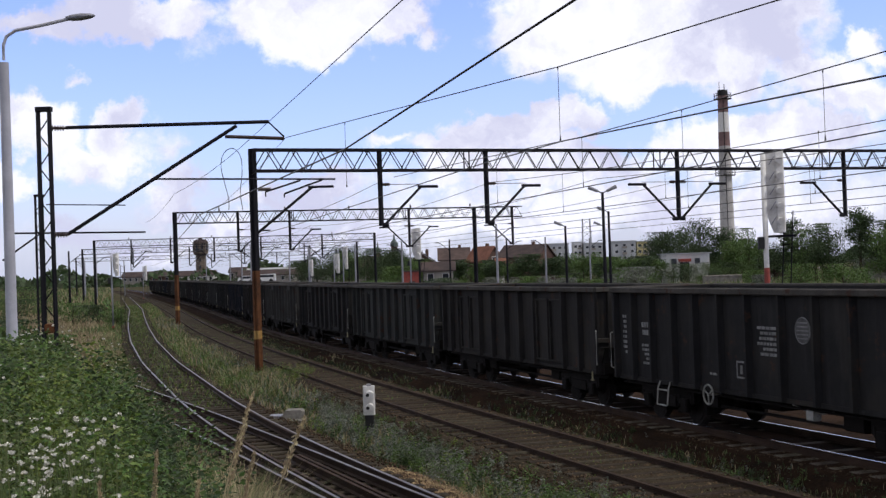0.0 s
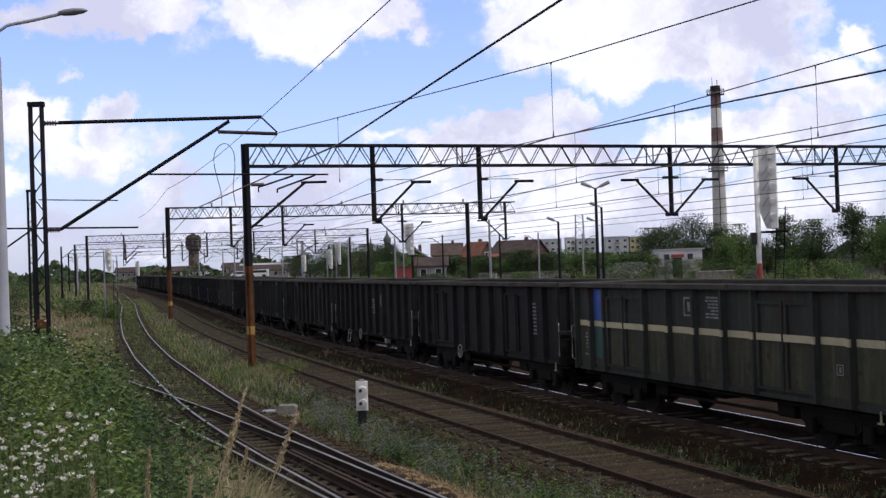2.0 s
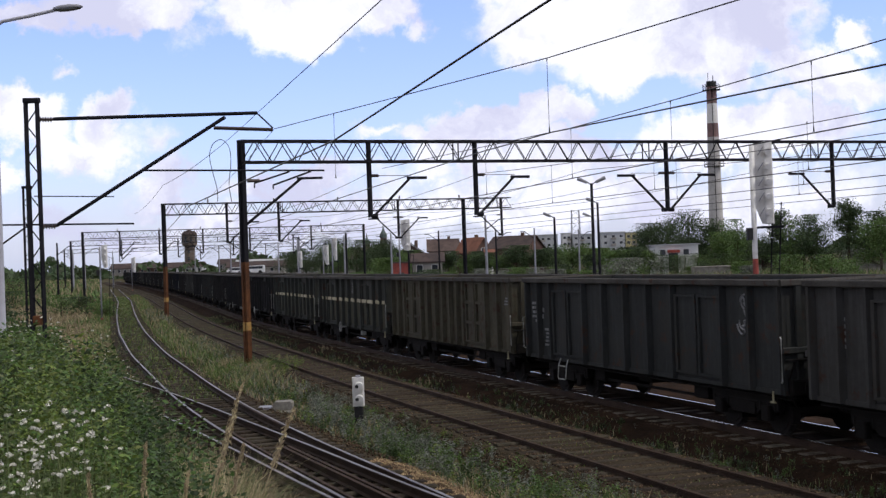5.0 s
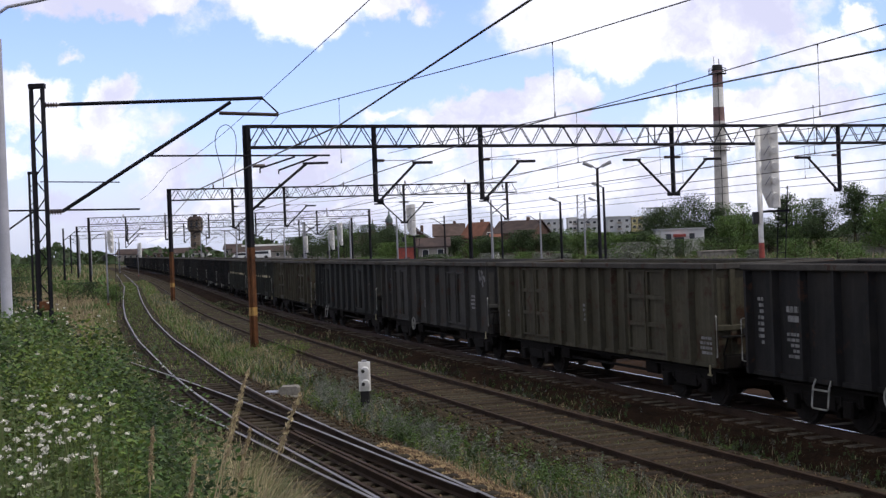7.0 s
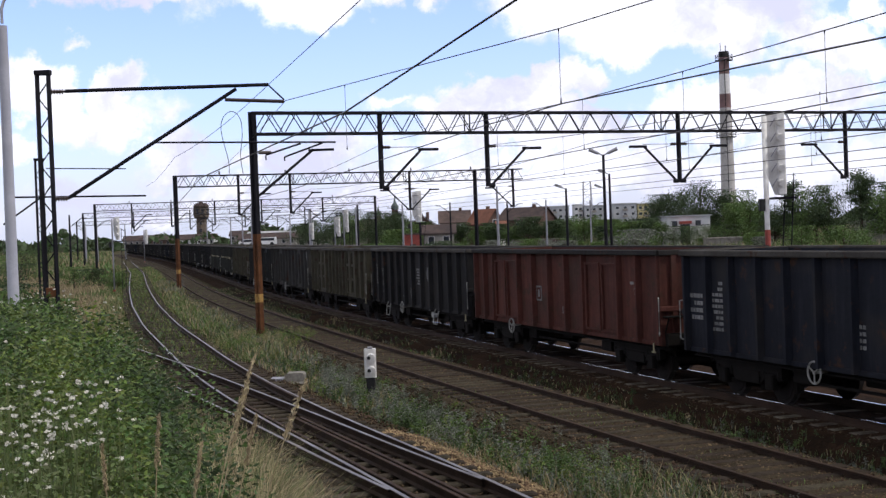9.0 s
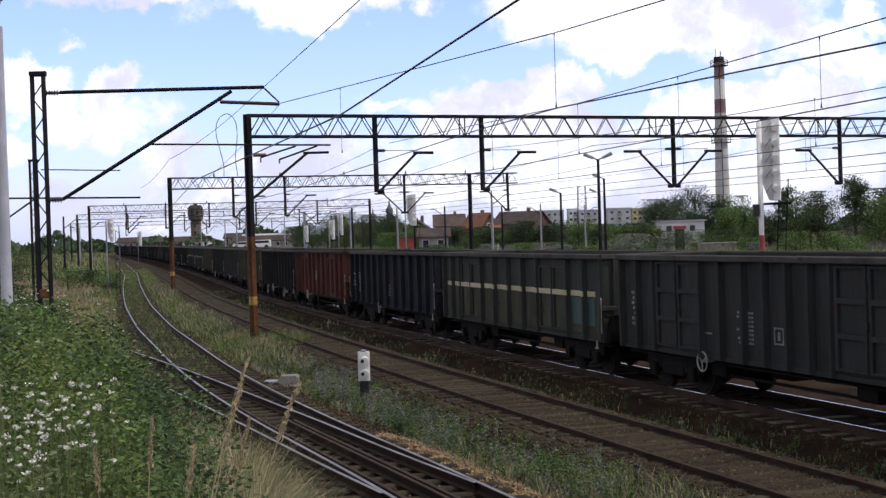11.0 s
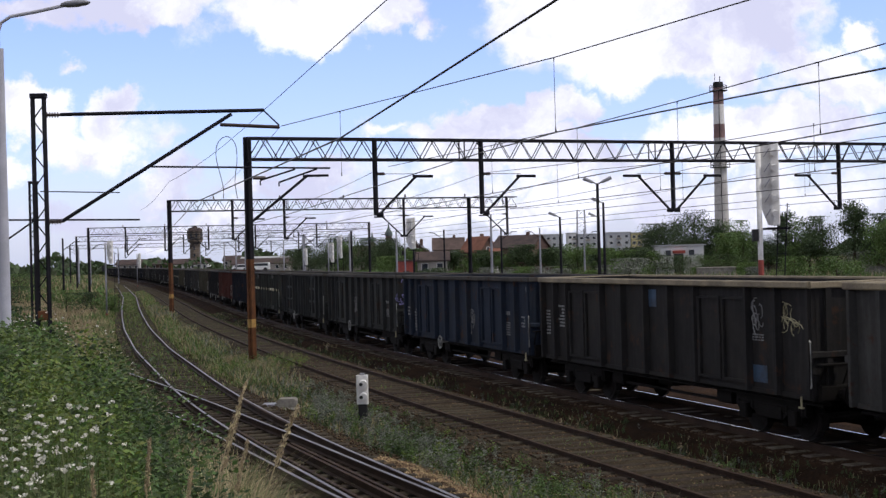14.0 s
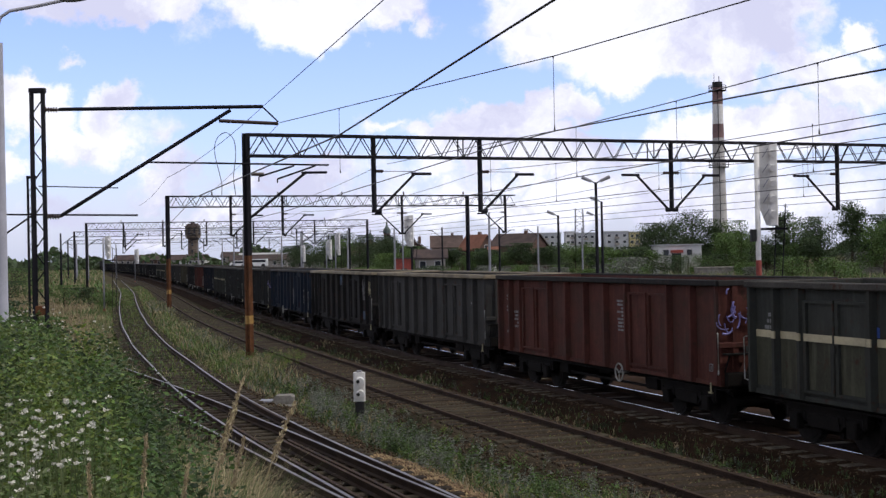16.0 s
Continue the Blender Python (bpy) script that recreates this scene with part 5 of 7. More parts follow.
lamp_post()
twin_lamp(14.4, 120, 10.0)
twin_lamp(18.6, 150, 9.4, 1, "tall dark yard lamp with one head")
twin_lamp(13.9, 152, 8.0, 1, "slim dark yard lamp with one head")
twin_lamp(-3.4, 190, 8.0, 1, "slim dark yard lamp with one head")
twin_lamp(21.0, 175, 8.5, 1, "slim dark yard lamp with one head")
signal(11.9, 50, 7.68, 4.55, 0.92, -0.4, "tall white colour-light signal on a red and white mast")
signal(-3.2, 125, 7.5, 4.55, 1.2, -0.4, "distant white colour-light signal with its ladder", 4)
signal(-13.1, 160, 5.85, 3.45, 0.75, -0.4, "distant pale colour-light signal", 3)
signal(-11.4, 152, 6.5, 3.9, 0.62, -0.4, "distant pale colour-light signal", 3)
signal(-16.6, 165, 5.3, 3.2, 0.6, -0.4, "distant pale colour-light signal", 3)
signal(-26.0, 105, 5.75, 3.9, 0.62, -0.4, "distant white colour-light signal among the weeds", 3)
signal(-56.0, 250, 6.0, 3.2, 0.8, -0.4, "distant pale colour-light signal", 3)
dwarf_signal()
point_motor()


def small_mast(x, y, h, arm, label="slender dark line mast with a bracket"):
    t = thing("catenary_mast", label=label, category="mast", group="yard masts")
    part("pole", Geo().tube((x, y, -0.5), (x, y, h), 0.16, 0.11, 8), M["steel_dark"] if (int(x) % 2) else M["galv"], t)
    part("bracket", Geo().tube((x, y, h - 1.6), (x + arm * 0.8, y, h - 0.5), 0.05).tube((x + arm * 0.75, y, h - 0.5), (x + arm * 1.15, y, h - 0.45), 0.05), M["steel_dark"], t)


rnd = random.Random(5)
for x, y, h in ((-49, 176, 7.6), (-62, 240, 8.2), (-70, 262, 8), (-27, 190, 8), (-20, 200, 7.6), (-14, 214, 8), (-6, 196, 7.8), (1, 205, 8), (9, 190, 7.6), (6, 150, 8.4), (16, 210, 8), (-36, 240, 8), (-30, 262, 8), (-46, 290, 8.4), (-88, 330, 8), (-76, 320, 8), (-60, 340, 8), (24, 220, 7.8), (-24, 168, 7.4), (-18, 182, 7.4)):
    small_mast(x, y, h, rnd.choice((-1.9, 1.9)))


# ---- far town and trees ----
M["brick_wall"] = material("brick_wall", (0.15, 0.095, 0.078), (0.095, 0.065, 0.055), rough=0.9, grain=6, stain=0.4)
M["plaster"] = material("plaster", (0.36, 0.335, 0.30), (0.24, 0.22, 0.20), rough=0.9, grain=5, stain=0.3)
M["plaster_white"] = material("plaster_white", (0.80, 0.79, 0.78), (0.66, 0.65, 0.64), rough=0.85, grain=5, stain=0.3)
M["plaster_grey"] = material("panel_grey", (0.46, 0.47, 0.48), (0.36, 0.37, 0.38), rough=0.9, grain=3, stain=0.15)
M["plaster_yellow"] = material("panel_yellow", (0.58, 0.50, 0.26), (0.46, 0.40, 0.20), rough=0.9, grain=3, stain=0.2)
M["tile_orange"] = material("tile_orange", (0.23, 0.105, 0.072), (0.15, 0.072, 0.052), rough=0.85, grain=6, stain=0.5)
M["tile_dark"] = material("tile_dark", (0.09, 0.065, 0.06), (0.05, 0.04, 0.04), rough=0.85, grain=6, stain=0.5)
M["tile_brown"] = material("tile_brown", (0.12, 0.085, 0.075), (0.07, 0.052, 0.048), rough=0.85, grain=6, stain=0.5)
M["pane"] = material("window_pane", (0.03, 0.035, 0.045), rough=0.1, bump=0)
M["tower_brick"] = material("tower_brick", (0.17, 0.135, 0.105), (0.10, 0.082, 0.068), rough=0.9, grain=3, stain=0.2)
M["copper"] = material("spire_copper", (0.10, 0.14, 0.13), (0.05, 0.06, 0.06), rough=0.7, grain=3, stain=0.3)
M["car_white"] = material("car_white", (0.8, 0.8, 0.8), (0.7, 0.7, 0.7), rough=0.3, bump=0)


def window(parent, x, y, z, w, h, frame_mat="plaster_white"):
    f = part("window", Geo().box(x - w / 2 - 0.08, x + w / 2 + 0.08, y - 0.04, y + 0.05, z - 0.1, z + h + 0.08), M[frame_mat], parent)
    part("pane", Geo().box(x - w / 2, x + w / 2, y - 0.055, y - 0.02, z, z + h), M["pane"], f)


def house(x0, x1, y, eave, ridge, wall, roof, label, gable_front=False, depth=9.0, rows=1, chimney=True, turn=0.0):
    """A pitched-roof house; the front looks towards the railway."""
    t = thing("house", label=label, category="house", group="houses of the town")
    part("wall", Geo().box(x0, x1, y, y + depth, -0.5, eave), M[wall], t)
    g = Geo()
    o = 0.5
    if gable_front:
        xm = (x0 + x1) / 2
        for s, xe in ((-1, x0 - o), (1, x1 + o)):
            n = len(g.v)
            ez = eave - 0.3
            g.v += [(xe, y - o, ez), (xm, y - o, ridge), (xm, y + depth + o, ridge), (xe, y + depth + o, ez), (xe, y - o, ez + 0.25), (xm, y - o, ridge + 0.25), (xm, y + depth + o, ridge + 0.25), (xe, y + depth + o, ez + 0.25)]
            for q in ((0, 1, 2, 3), (7, 6, 5, 4), (0, 4, 5, 1), (2, 6, 7, 3), (0, 3, 7, 4)):
                g.face(*(n + i for i in q))
        part("roof", g, M[roof], t)
        gg = Geo()
        gg.v += [(x0, y, eave), (x1, y, eave), (xm, y, ridge - 0.1), (x0, y + 0.3, eave), (x1, y + 0.3, eave), (xm, y + 0.3, ridge - 0.1)]
        for q in ((0, 1, 2), (5, 4, 3), (0, 3, 4, 1)):
            gg.face(*q)
        part("gable", gg, M[wall], t)
        window(t, xm, y, eave - 0.2, 1.0, 1.1)
    else:
        ym = y + depth / 2
        for s, ye in ((-1, y - o), (1, y + depth + o)):
            n = len(g.v)
            ez = eave - 0.3
            g.v += [(x0 - o, ye, ez), (x1 + o, ye, ez), (x1 + o, ym, ridge), (x0 - o, ym, ridge), (x0 - o, ye, ez + 0.25), (x1 + o, ye, ez + 0.25), (x1 + o, ym, ridge + 0.25), (x0 - o, ym, ridge + 0.25)]
            for q in ((3, 2, 1, 0), (4, 5, 6, 7), (0, 1, 5, 4), (1, 2, 6, 5), (0, 4, 7, 3)):
                g.face(*(n + i for i in q))
        part("roof", g, M[roof], t)
        for xe in (x0, x1):
            gg = Geo()
            gg.v += [(xe - 0.1, y, eave), (xe - 0.1, y + depth, eave), (xe - 0.1, ym, ridge), (xe + 0.1, y, eave), (xe + 0.1, y + depth, eave), (xe + 0.1, ym, ridge)]
            for q in ((0, 1, 2), (5, 4, 3), (0, 3, 4, 1)):
                gg.face(*q)
            part("gable", gg, M[wall], t)
    n = max(2, int((x1 - x0) / 2.6))
    for r in range(rows):
        for k in range(n):
            window(t, x0 + (x1 - x0) * (k + 0.5) / n, y, eave - 1.9 - 2.8 * r, 1.0, 1.25)
    xc, yc = (x0 + x1) / 2, y + depth / 2
    t.matrix_world = Matrix.Translation((xc, yc, 0)) @ pose(0, 0, 0, 0, 0, turn) @ Matrix.Translation((-xc, -yc, 0))
    if chimney:
        cx = x0 + (x1 - x0) * 0.7
        part("chimney", Geo().box(cx - 0.35, cx + 0.35, y + depth / 2 - 0.35, y + depth / 2 + 0.35, ridge - 0.8, ridge + 0.9, 0.03), M["brick_wall"], t)


house(7.4, 12.4, 320, 5.0, 8.3, "brick_wall", "tile_orange", "brick house with a bright orange tiled roof", True, 7.0, turn=38.0)
house(13.9, 23.6, 300, 5.6, 8.1, "brick_wall", "tile_dark", "long brick house with a dark steep roof", False, rows=1, turn=-28.0)
house(-1.0, 6.6, 345, 5.8, 8.6, "plaster", "tile_brown", "plastered house with a brown tiled roof", False)
house(-8.6, -2.0, 330, 5.2, 7.6, "brick_wall", "tile_brown", "old brick house with a brown roof", True)
house(-3.6, 1.6, 232, 3.4, 4.6, "plaster", "tile_dark", "low grey plastered railway building", False, 6.0, chimney=False)
house(-22.0, -14.0, 340, 4.6, 7.0, "plaster", "tile_brown", "plastered house half hidden by trees", False)
house(11.8, 13.4, 296, 4.2, 5.2, "plaster_white", "tile_orange", "small white outbuilding beside the brick house", False, 4.0, chimney=False)
house(-46.0, -33.0, 420, 3.0, 4.4, "plaster", "tile_dark", "long low station shed", False, chimney=False)
house(-72.0, -52.0, 470, 3.4, 5.0, "plaster", "tile_dark", "long low goods shed by the yard", False, chimney=False)


house(-146.0, -133.0, 610, 4.4, 6.4, "plaster", "tile_dark", "distant plastered station building", False)
house(-131.0, -119.0, 600, 4.2, 5.8, "brick_wall", "tile_dark", "distant brick railway building", False)
house(-117.0, -101.0, 590, 4.0, 6.0, "plaster_white", "tile_dark", "distant long white shed", False, chimney=False)
house(-99.0, -84.0, 620, 5.0, 7.0, "plaster", "tile_dark", "distant house with a brown roof", False)
house(-82.0, -62.0, 560, 4.2, 6.0, "plaster", "plaster_grey", "distant low depot with a pale roof", False, chimney=False)


def flat_building(x0, x1, y, h, depth=8.0):
    """A low flat-roofed building with a red-hooded entrance."""
    t = thing("workshop", label="low white flat-roofed workshop with a red entrance canopy", category="workshop")
    part("wall", Geo().box(x0, x1, y, y + depth, -0.5, h), M["plaster_white"], t)
    part("roof", Geo().box(x0 - 0.35, x1 + 0.35, y - 0.35, y + depth + 0.35, h, h + 0.22, 0.04), M["plaster_grey"], t, "thin pale flat roof")
    xm = x0 + (x1 - x0) * 0.42
    part("canopy", Geo().box(xm - 1.0, xm + 1.0, y - 0.9, y + 0.02, h - 1.25, h - 0.75, 0.03), M["red"], t, "dull red entrance canopy")
    part("door", Geo().box(xm - 0.8, xm + 0.8, y - 0.05, y + 0.03, -0.4, h - 1.3), M["pane"], t, "dark glazed doors")
    for k in (0.18, 0.72):
        window(t, x0 + (x1 - x0) * k, y, h - 1.6, 0.9, 0.9)


flat_building(37.4, 44.7, 226, 4.6)


def low_wall(x0, x1, y, z, mat, label):
    t = thing("yard_wall", label=label, category="wall", group="low walls beyond the yard")
    n = max(1, round((x1 - x0) / 3.0))
    w = (x1 - x0) / n
    for k in range(n):
        a = x0 + w * k
        part("panel", Geo().box(a + 0.02, a + w - 0.12, y, y + 0.14, -0.5, z), M[mat], t)
        part("post", Geo().box(a + w - 0.1, a + w + 0.02, y - 0.04, y + 0.18, -0.5, z + 0.12), M["concrete"], t)
    part("coping", Geo().box(x0, x1, y - 0.06, y + 0.2, z + 0.125, z + 0.22), M["concrete"], t)


def block(x0, x1, y, h, mat, label, floors=4, depth=12.0):
    t = thing("apartment_block", label=label, category="apartment block", group="blocks of flats")
    part("wall", Geo().box(x0, x1, y, y + depth, -0.5, h), M[mat], t)
    part("roof", Geo().box(x0 - 0.3, x1 + 0.3, y - 0.3, y + depth + 0.3, h, h + 0.5), M["plaster_grey"], t)
    n = max(2, int((x1 - x0) / 3.2))
    fh = (h - 1.0) / floors
    for r in range(floors):
        for k in range(n):
            x = x0 + (x1 - x0) * (k + 0.5) / n
            z = 1.0 + fh * r
            if k % 3 == 1:
                b = part("balcony", Geo().box(x - 1.2, x + 1.2, y - 1.1, y, z - 0.2, z + 0.85), M["plaster" if mat != "plaster" else "plaster_white"], t)
            window(t, x, y, z + 0.7, 1.6, 1.3)


block(57.0, 70.0, 750, 14.6, "plaster_grey", "grey panel-built block of flats")
block(72.4, 77.0, 745, 15.0, "plaster_white", "end of a white-gabled block of flats")
block(77.6, 88.0, 740, 14.1, "plaster_grey", "grey panel-built block of flats")
block(88.4, 100.5, 700, 14.0, "plaster_grey", "blue-grey block of flats with many windows")
block(101.0, 106.5, 700, 13.6, "plaster_yellow", "block of flats with a yellow end bay")
block(107.0, 114.0, 705, 13.8, "plaster_grey", "dark grey block of flats")


def chimney_stack():
    x, y = 63.6, 300.0
    t = thing("factory_chimney", label="tall concrete chimney with red and white bands at its top", category="chimney")
    bands = [(-0.5, 20.0, "stack_concrete"), (20.0, 28.7, "stack_concrete"), (28.7, 31.8, "stack_red"), (31.8, 36.2, "white"), (36.2, 40.0, "stack_red")]
    def r(z):
        return 1.75 - 0.016 * z * 1.0
    for z0, z1, m in bands:
        part("shaft", Geo().tube((x, y, z0), (x, y, z1), r(z0), r(z1), 20), M[m], t, {"white": "white painted band", "stack_red": "faded red band"}.get(m, "bare concrete shaft"), smooth=False)
    part("top", Geo().tube((x, y, 40.0), (x, y, 41.2), r(40) * 1.05, r(40), 20), M["black"], t, "sooty chimney mouth")
    for z in (39.3, 22.2):
        g = Geo()
        g.tube((x, y, z - 0.12), (x, y, z), r(z) + 0.85, sides=20)
        g.ring((x, y, z + 0.6), (0, 0, 1), r(z) + 0.8, 0.05, 20)
        g.ring((x, y, z + 1.1), (0, 0, 1), r(z) + 0.8, 0.05, 20)
        for k in range(10):
            a = 2 * math.pi * k / 10
            g.bar((x + (r(z) + 0.8) * math.cos(a), y + (r(z) + 0.8) * math.sin(a), z), (x + (r(z) + 0.8) * math.cos(a), y + (r(z) + 0.8) * math.sin(a), z + 1.1), 0.06)
        part("gallery", g, M["steel_dark"], t, "railed maintenance gallery")
    part("antenna", Geo().tube((x - 0.9, y - 1, 40.5), (x - 0.9, y - 1, 43.0), 0.06), M["steel_dark"], t)
    part("antenna", Geo().tube((x + 0.2, y - 1, 40.5), (x + 0.2, y - 1, 42.4), 0.09), M["steel_dark"], t)
    part("ladder", Geo().bar((x - 0.2, y - 1.85, 2), (x - 0.2, y - 1.2, 39.5), 0.1), M["steel_dark"], t)


M["stack_concrete"] = material("stack_concrete", (0.52, 0.50, 0.48), (0.39, 0.375, 0.355), rough=0.9, grain=2, stain=0.25)
M["stack_red"] = material("stack_red", (0.25, 0.155, 0.150), (0.17, 0.115, 0.112), rough=0.85, grain=3, stain=0.5)
chimney_stack()


def water_tower():
    x, y = -140.5, 780.0
    t = thing("water_tower", label="old brick railway water tower with a wider tank storey", category="water tower")
    part("shaft", Geo().tube((x, y, -1), (x, y, 16.0), 3.3, 3.0, 8), M["tower_brick"], t)
    part("plinth", Geo().tube((x, y, -1), (x, y, 2.6), 5.6, 5.4, 8), M["plaster"], t, "pale plastered plinth")
    part("tank", Geo().tube((x, y, 15.8), (x, y, 16.8), 3.1, 4.4, 8).tube((x, y, 16.8), (x, y, 23.0), 4.4, 4.4, 8), M["tower_brick"], t, "brick tank storey")
    part("roof", Geo().tube((x, y, 23.0), (x, y, 24.9), 4.9, 3.0, 8).tube((x, y, 24.9), (x, y, 25.9), 1.3, 1.1, 8), M["tile_dark"], t, "low dark roof")
    for k in range(8):
        a = 2 * math.pi * (k + 0.5) / 8
        part("window", Geo().box(x + 4.1 * math.cos(a) - 0.5, x + 4.1 * math.cos(a) + 0.5, y + 4.1 * math.sin(a) - 0.4, y + 4.1 * math.sin(a) + 0.4, 18.5, 21.5), M["pane"], t)
    for z in (3, 8, 12):
        part("window", Geo().box(x - 0.5, x + 0.5, y - 3.25, y - 2.7, z, z + 1.8), M["pane"], t)


water_tower()


def church(x, y, h, w):
    t = thing("church_tower", label="distant slim church tower with a domed spire", category="church")
    part("tower", Geo().box(x - w / 2, x + w / 2, y, y + w, -1, h * 0.68, 0.1), M["brick_wall"], t)
    part("spire", Geo().tube((x, y + w / 2, h * 0.68), (x, y + w / 2, h * 0.76), w * 0.62, w * 0.6, 8).tube((x, y + w / 2, h * 0.76), (x, y + w / 2, h * 0.84), w * 0.6, w * 0.25, 8).tube((x, y + w / 2, h * 0.84), (x, y + w / 2, h), w * 0.22, 0.1, 8), M["copper"], t)


church(-32.6, 900, 28.0, 4.2)
church(-44.0, 905, 22.5, 3.2)


def pylon(x, y, h):
    t = thing("lattice_tower", label="distant steel lattice tower", category="tower")
    g = Geo()
    w = 3.2
    for sx in (-1, 1):
        for sy in (-1, 1):
            g.bar((x + sx * w, y + sy * w, -1), (x + sx * w * 0.75, y + sy * w * 0.75, h), 0.35)
    part("legs", g, M["galv"], t)
    g = Geo()
    for k in range(8):
        z0, z1 = h * k / 8, h * (k + 1) / 8
        for s in (-1, 1):
            g.bar((x - s * w * 0.9, y - w, z0), (x + s * w * 0.9, y - w, z1), 0.2)
    part("lacing", g, M["galv"], t)


pylon(96.4, 900, 33.0)


def shed_red():
    t = thing("goods_shed", label="small rust-red metal hut beside the tracks", category="hut")
    part("body", Geo().box(-6.1, -3.5, 200, 202.5, -0.4, 3.3, 0.05), M["red"], t)
    part("roof", Geo().box(-6.3, -3.3, 199.8, 202.7, 3.3, 3.5), M["tile_brown"], t)
    part("door", Geo().box(-5.2, -4.3, 199.94, 200.02, -0.3, 1.9), M["tile_brown"], t)


shed_red()


def ramp_wall(x0, x1, y, z):
    t = thing("loading_ramp", label="long low grey concrete loading ramp", category="ramp")
    part("wall", Geo().box(x0, x1, y, y + 3, -0.5, z, 0.06), M["concrete"], t)
    part("coping", Geo().box(x0 - 0.1, x1 + 0.1, y - 0.15, y + 3.1, z, z + 0.2, 0.04), M["concrete"], t)


ramp_wall(40.5, 46.0, 208, 0.9)
low_wall(46.5, 62.0, 232, 1.5, "tile_brown", "long low brown panel wall behind the bushes")
low_wall(55.0, 68.0, 186, 0.95, "concrete", "long low grey concrete panel wall")
low_wall(13.0, 24.5, 262, 1.2, "tile_brown", "low brown yard wall before the brick house")
low_wall(-22.0, -12.0, 262, 1.4, "plaster", "low pale yard wall among the bushes")


def van(x, y, label, s=1.0, base=2.0):
    t = thing("van", label=label, category="van", group="parked vehicles")
    g = Geo()
    prof = [(-2.3, 0.5), (-2.3, 1.3), (-2.0, 1.45), (-1.2, 2.1), (2.2, 2.15), (2.3, 1.9), (2.3, 0.5)]
    n = len(prof)
    for yy in (-0.9, 0.9):
        for a, b in prof:
            g.v.append((x + a * s, y + yy, b * s + base))
    g.face(*range(n))
    g.face(*range(2 * n - 1, n - 1, -1))
    for i in range(n):
        j = (i + 1) % n
        g.face(i, n + i, n + j, j)
    part("body", g, M["car_white"], t)
    part("side_window", Geo().box(x - 1.5 * s, x + 2.0 * s, y - 0.92, y - 0.905, 1.35 * s + base, 1.95 * s + base), M["pane"], t, "dark window band")
    for a in (-1.4, 1.4):
        part("wheel", Geo().tube((x + a * s, y - 0.93, base + 0.4), (x + a * s, y - 0.7, base + 0.4), 0.38, sides=14), M["black"], t)


van(-34.4, 260, "white parked van seen over the train", 0.8)
van(-38.6, 263, "pale parked van on the road bank", 0.7)
part_bank = Geo().box(-48, -30, 256, 276, -0.5, 2.0, 0.5)
tagged(new("embankment", part_bank.mesh("embankment", M["soil"])), "low earth road bank behind the yard", "bank", kind="structure")


# ---- plants ----
def leaf_mat(name, a, b, transl=0.25, shift=0.7):
    return material(name, a, b, rough=0.65, grain=8, stain=0.8, bump=0, amount=0.8, island=True, random_shift=shift, space="World", transl=transl)


M["leaf"] = leaf_mat("leaf_green", (0.125, 0.198, 0.045), (0.046, 0.084, 0.021))
M["leaf_dark"] = leaf_mat("leaf_dark", (0.055, 0.090, 0.026), (0.022, 0.040, 0.014))
M["leaf_light"] = leaf_mat("leaf_yellow_green", (0.179, 0.226, 0.036), (0.095, 0.143, 0.030))
M["leaf_grey"] = leaf_mat("leaf_grey_green", (0.20, 0.215, 0.172), (0.115, 0.125, 0.100))
M["straw"] = leaf_mat("dry_grass", (0.52, 0.42, 0.255), (0.31, 0.245, 0.14), 0.25)
M["straw_soft"] = leaf_mat("faded_grass", (0.37, 0.295, 0.170), (0.235, 0.190, 0.106), 0.25, 0.4)
M["grass"] = leaf_mat("grass_green", (0.142, 0.180, 0.056), (0.076, 0.100, 0.033), 0.2)
M["petal"] = leaf_mat("white_petals", (0.80, 0.77, 0.68), (0.62, 0.60, 0.52), 0.2, 0.3)
M["bark"] = material("bark", (0.085, 0.065, 0.05), (0.04, 0.03, 0.025), rough=0.95, grain=10, stain=2)


def quads_leaves(c, d, length, width, rng):
    """Rhomb leaves: centres c, pointing along d."""
    n = len(c)
    r = rng.normal(size=(n, 3))
    side = np.cross(d, r)
    side /= np.linalg.norm(side, axis=1)[:, None] + 1e-9
    length, width = np.broadcast_to(length, n)[:, None], np.broadcast_to(width, n)[:, None]
    v = np.stack([c - d * length * 0.5, c + side * width * 0.5 - d * length * 0.08, c + d * length * 0.5, c - side * width * 0.5 - d * length * 0.08], 1)
    return v.reshape(-1, 3), np.arange(4 * n).reshape(n, 4)


def quads_blades(p, h, w, rng, lean=0.35):
    """Grass blades of two faces each, bent over."""
    n = len(p)
    a = rng.uniform(0, 2 * np.pi, n)
    out = np.stack([np.cos(a), np.sin(a), np.zeros(n)], 1)
    side = np.stack([-np.sin(a), np.cos(a), np.zeros(n)], 1)
    h, w = np.broadcast_to(h, n)[:, None], np.broadcast_to(w, n)[:, None]
    ln = rng.uniform(0.2, 1.0, n)[:, None] * lean
    up = np.array([[0, 0, 1.0]])
    m = p + up * h * 0.55 + out * h * ln * 0.3
    t = p + up * h * (1 - 0.3 * ln) + out * h * ln
    v = np.stack([p - side * w / 2, p + side * w / 2, m - side * w * 0.4, m + side * w * 0.4, t - side * w * 0.06, t + side * w * 0.06], 1)
    k = np.arange(n)[:, None] * 6
    f = np.concatenate([k + np.array([[0, 1, 3, 2]]), k + np.array([[2, 3, 5, 4]])])
    return v.reshape(-1, 3), f


def merge(parts):
    vs, fs, mi, n = [], [], [], 0
    for v, f, m in parts:
        vs.append(v)
        fs.append(f + n)
        mi.append(np.full(len(f), m))
        n += len(v)
    return np.concatenate(vs), np.concatenate(fs), np.concatenate(mi)


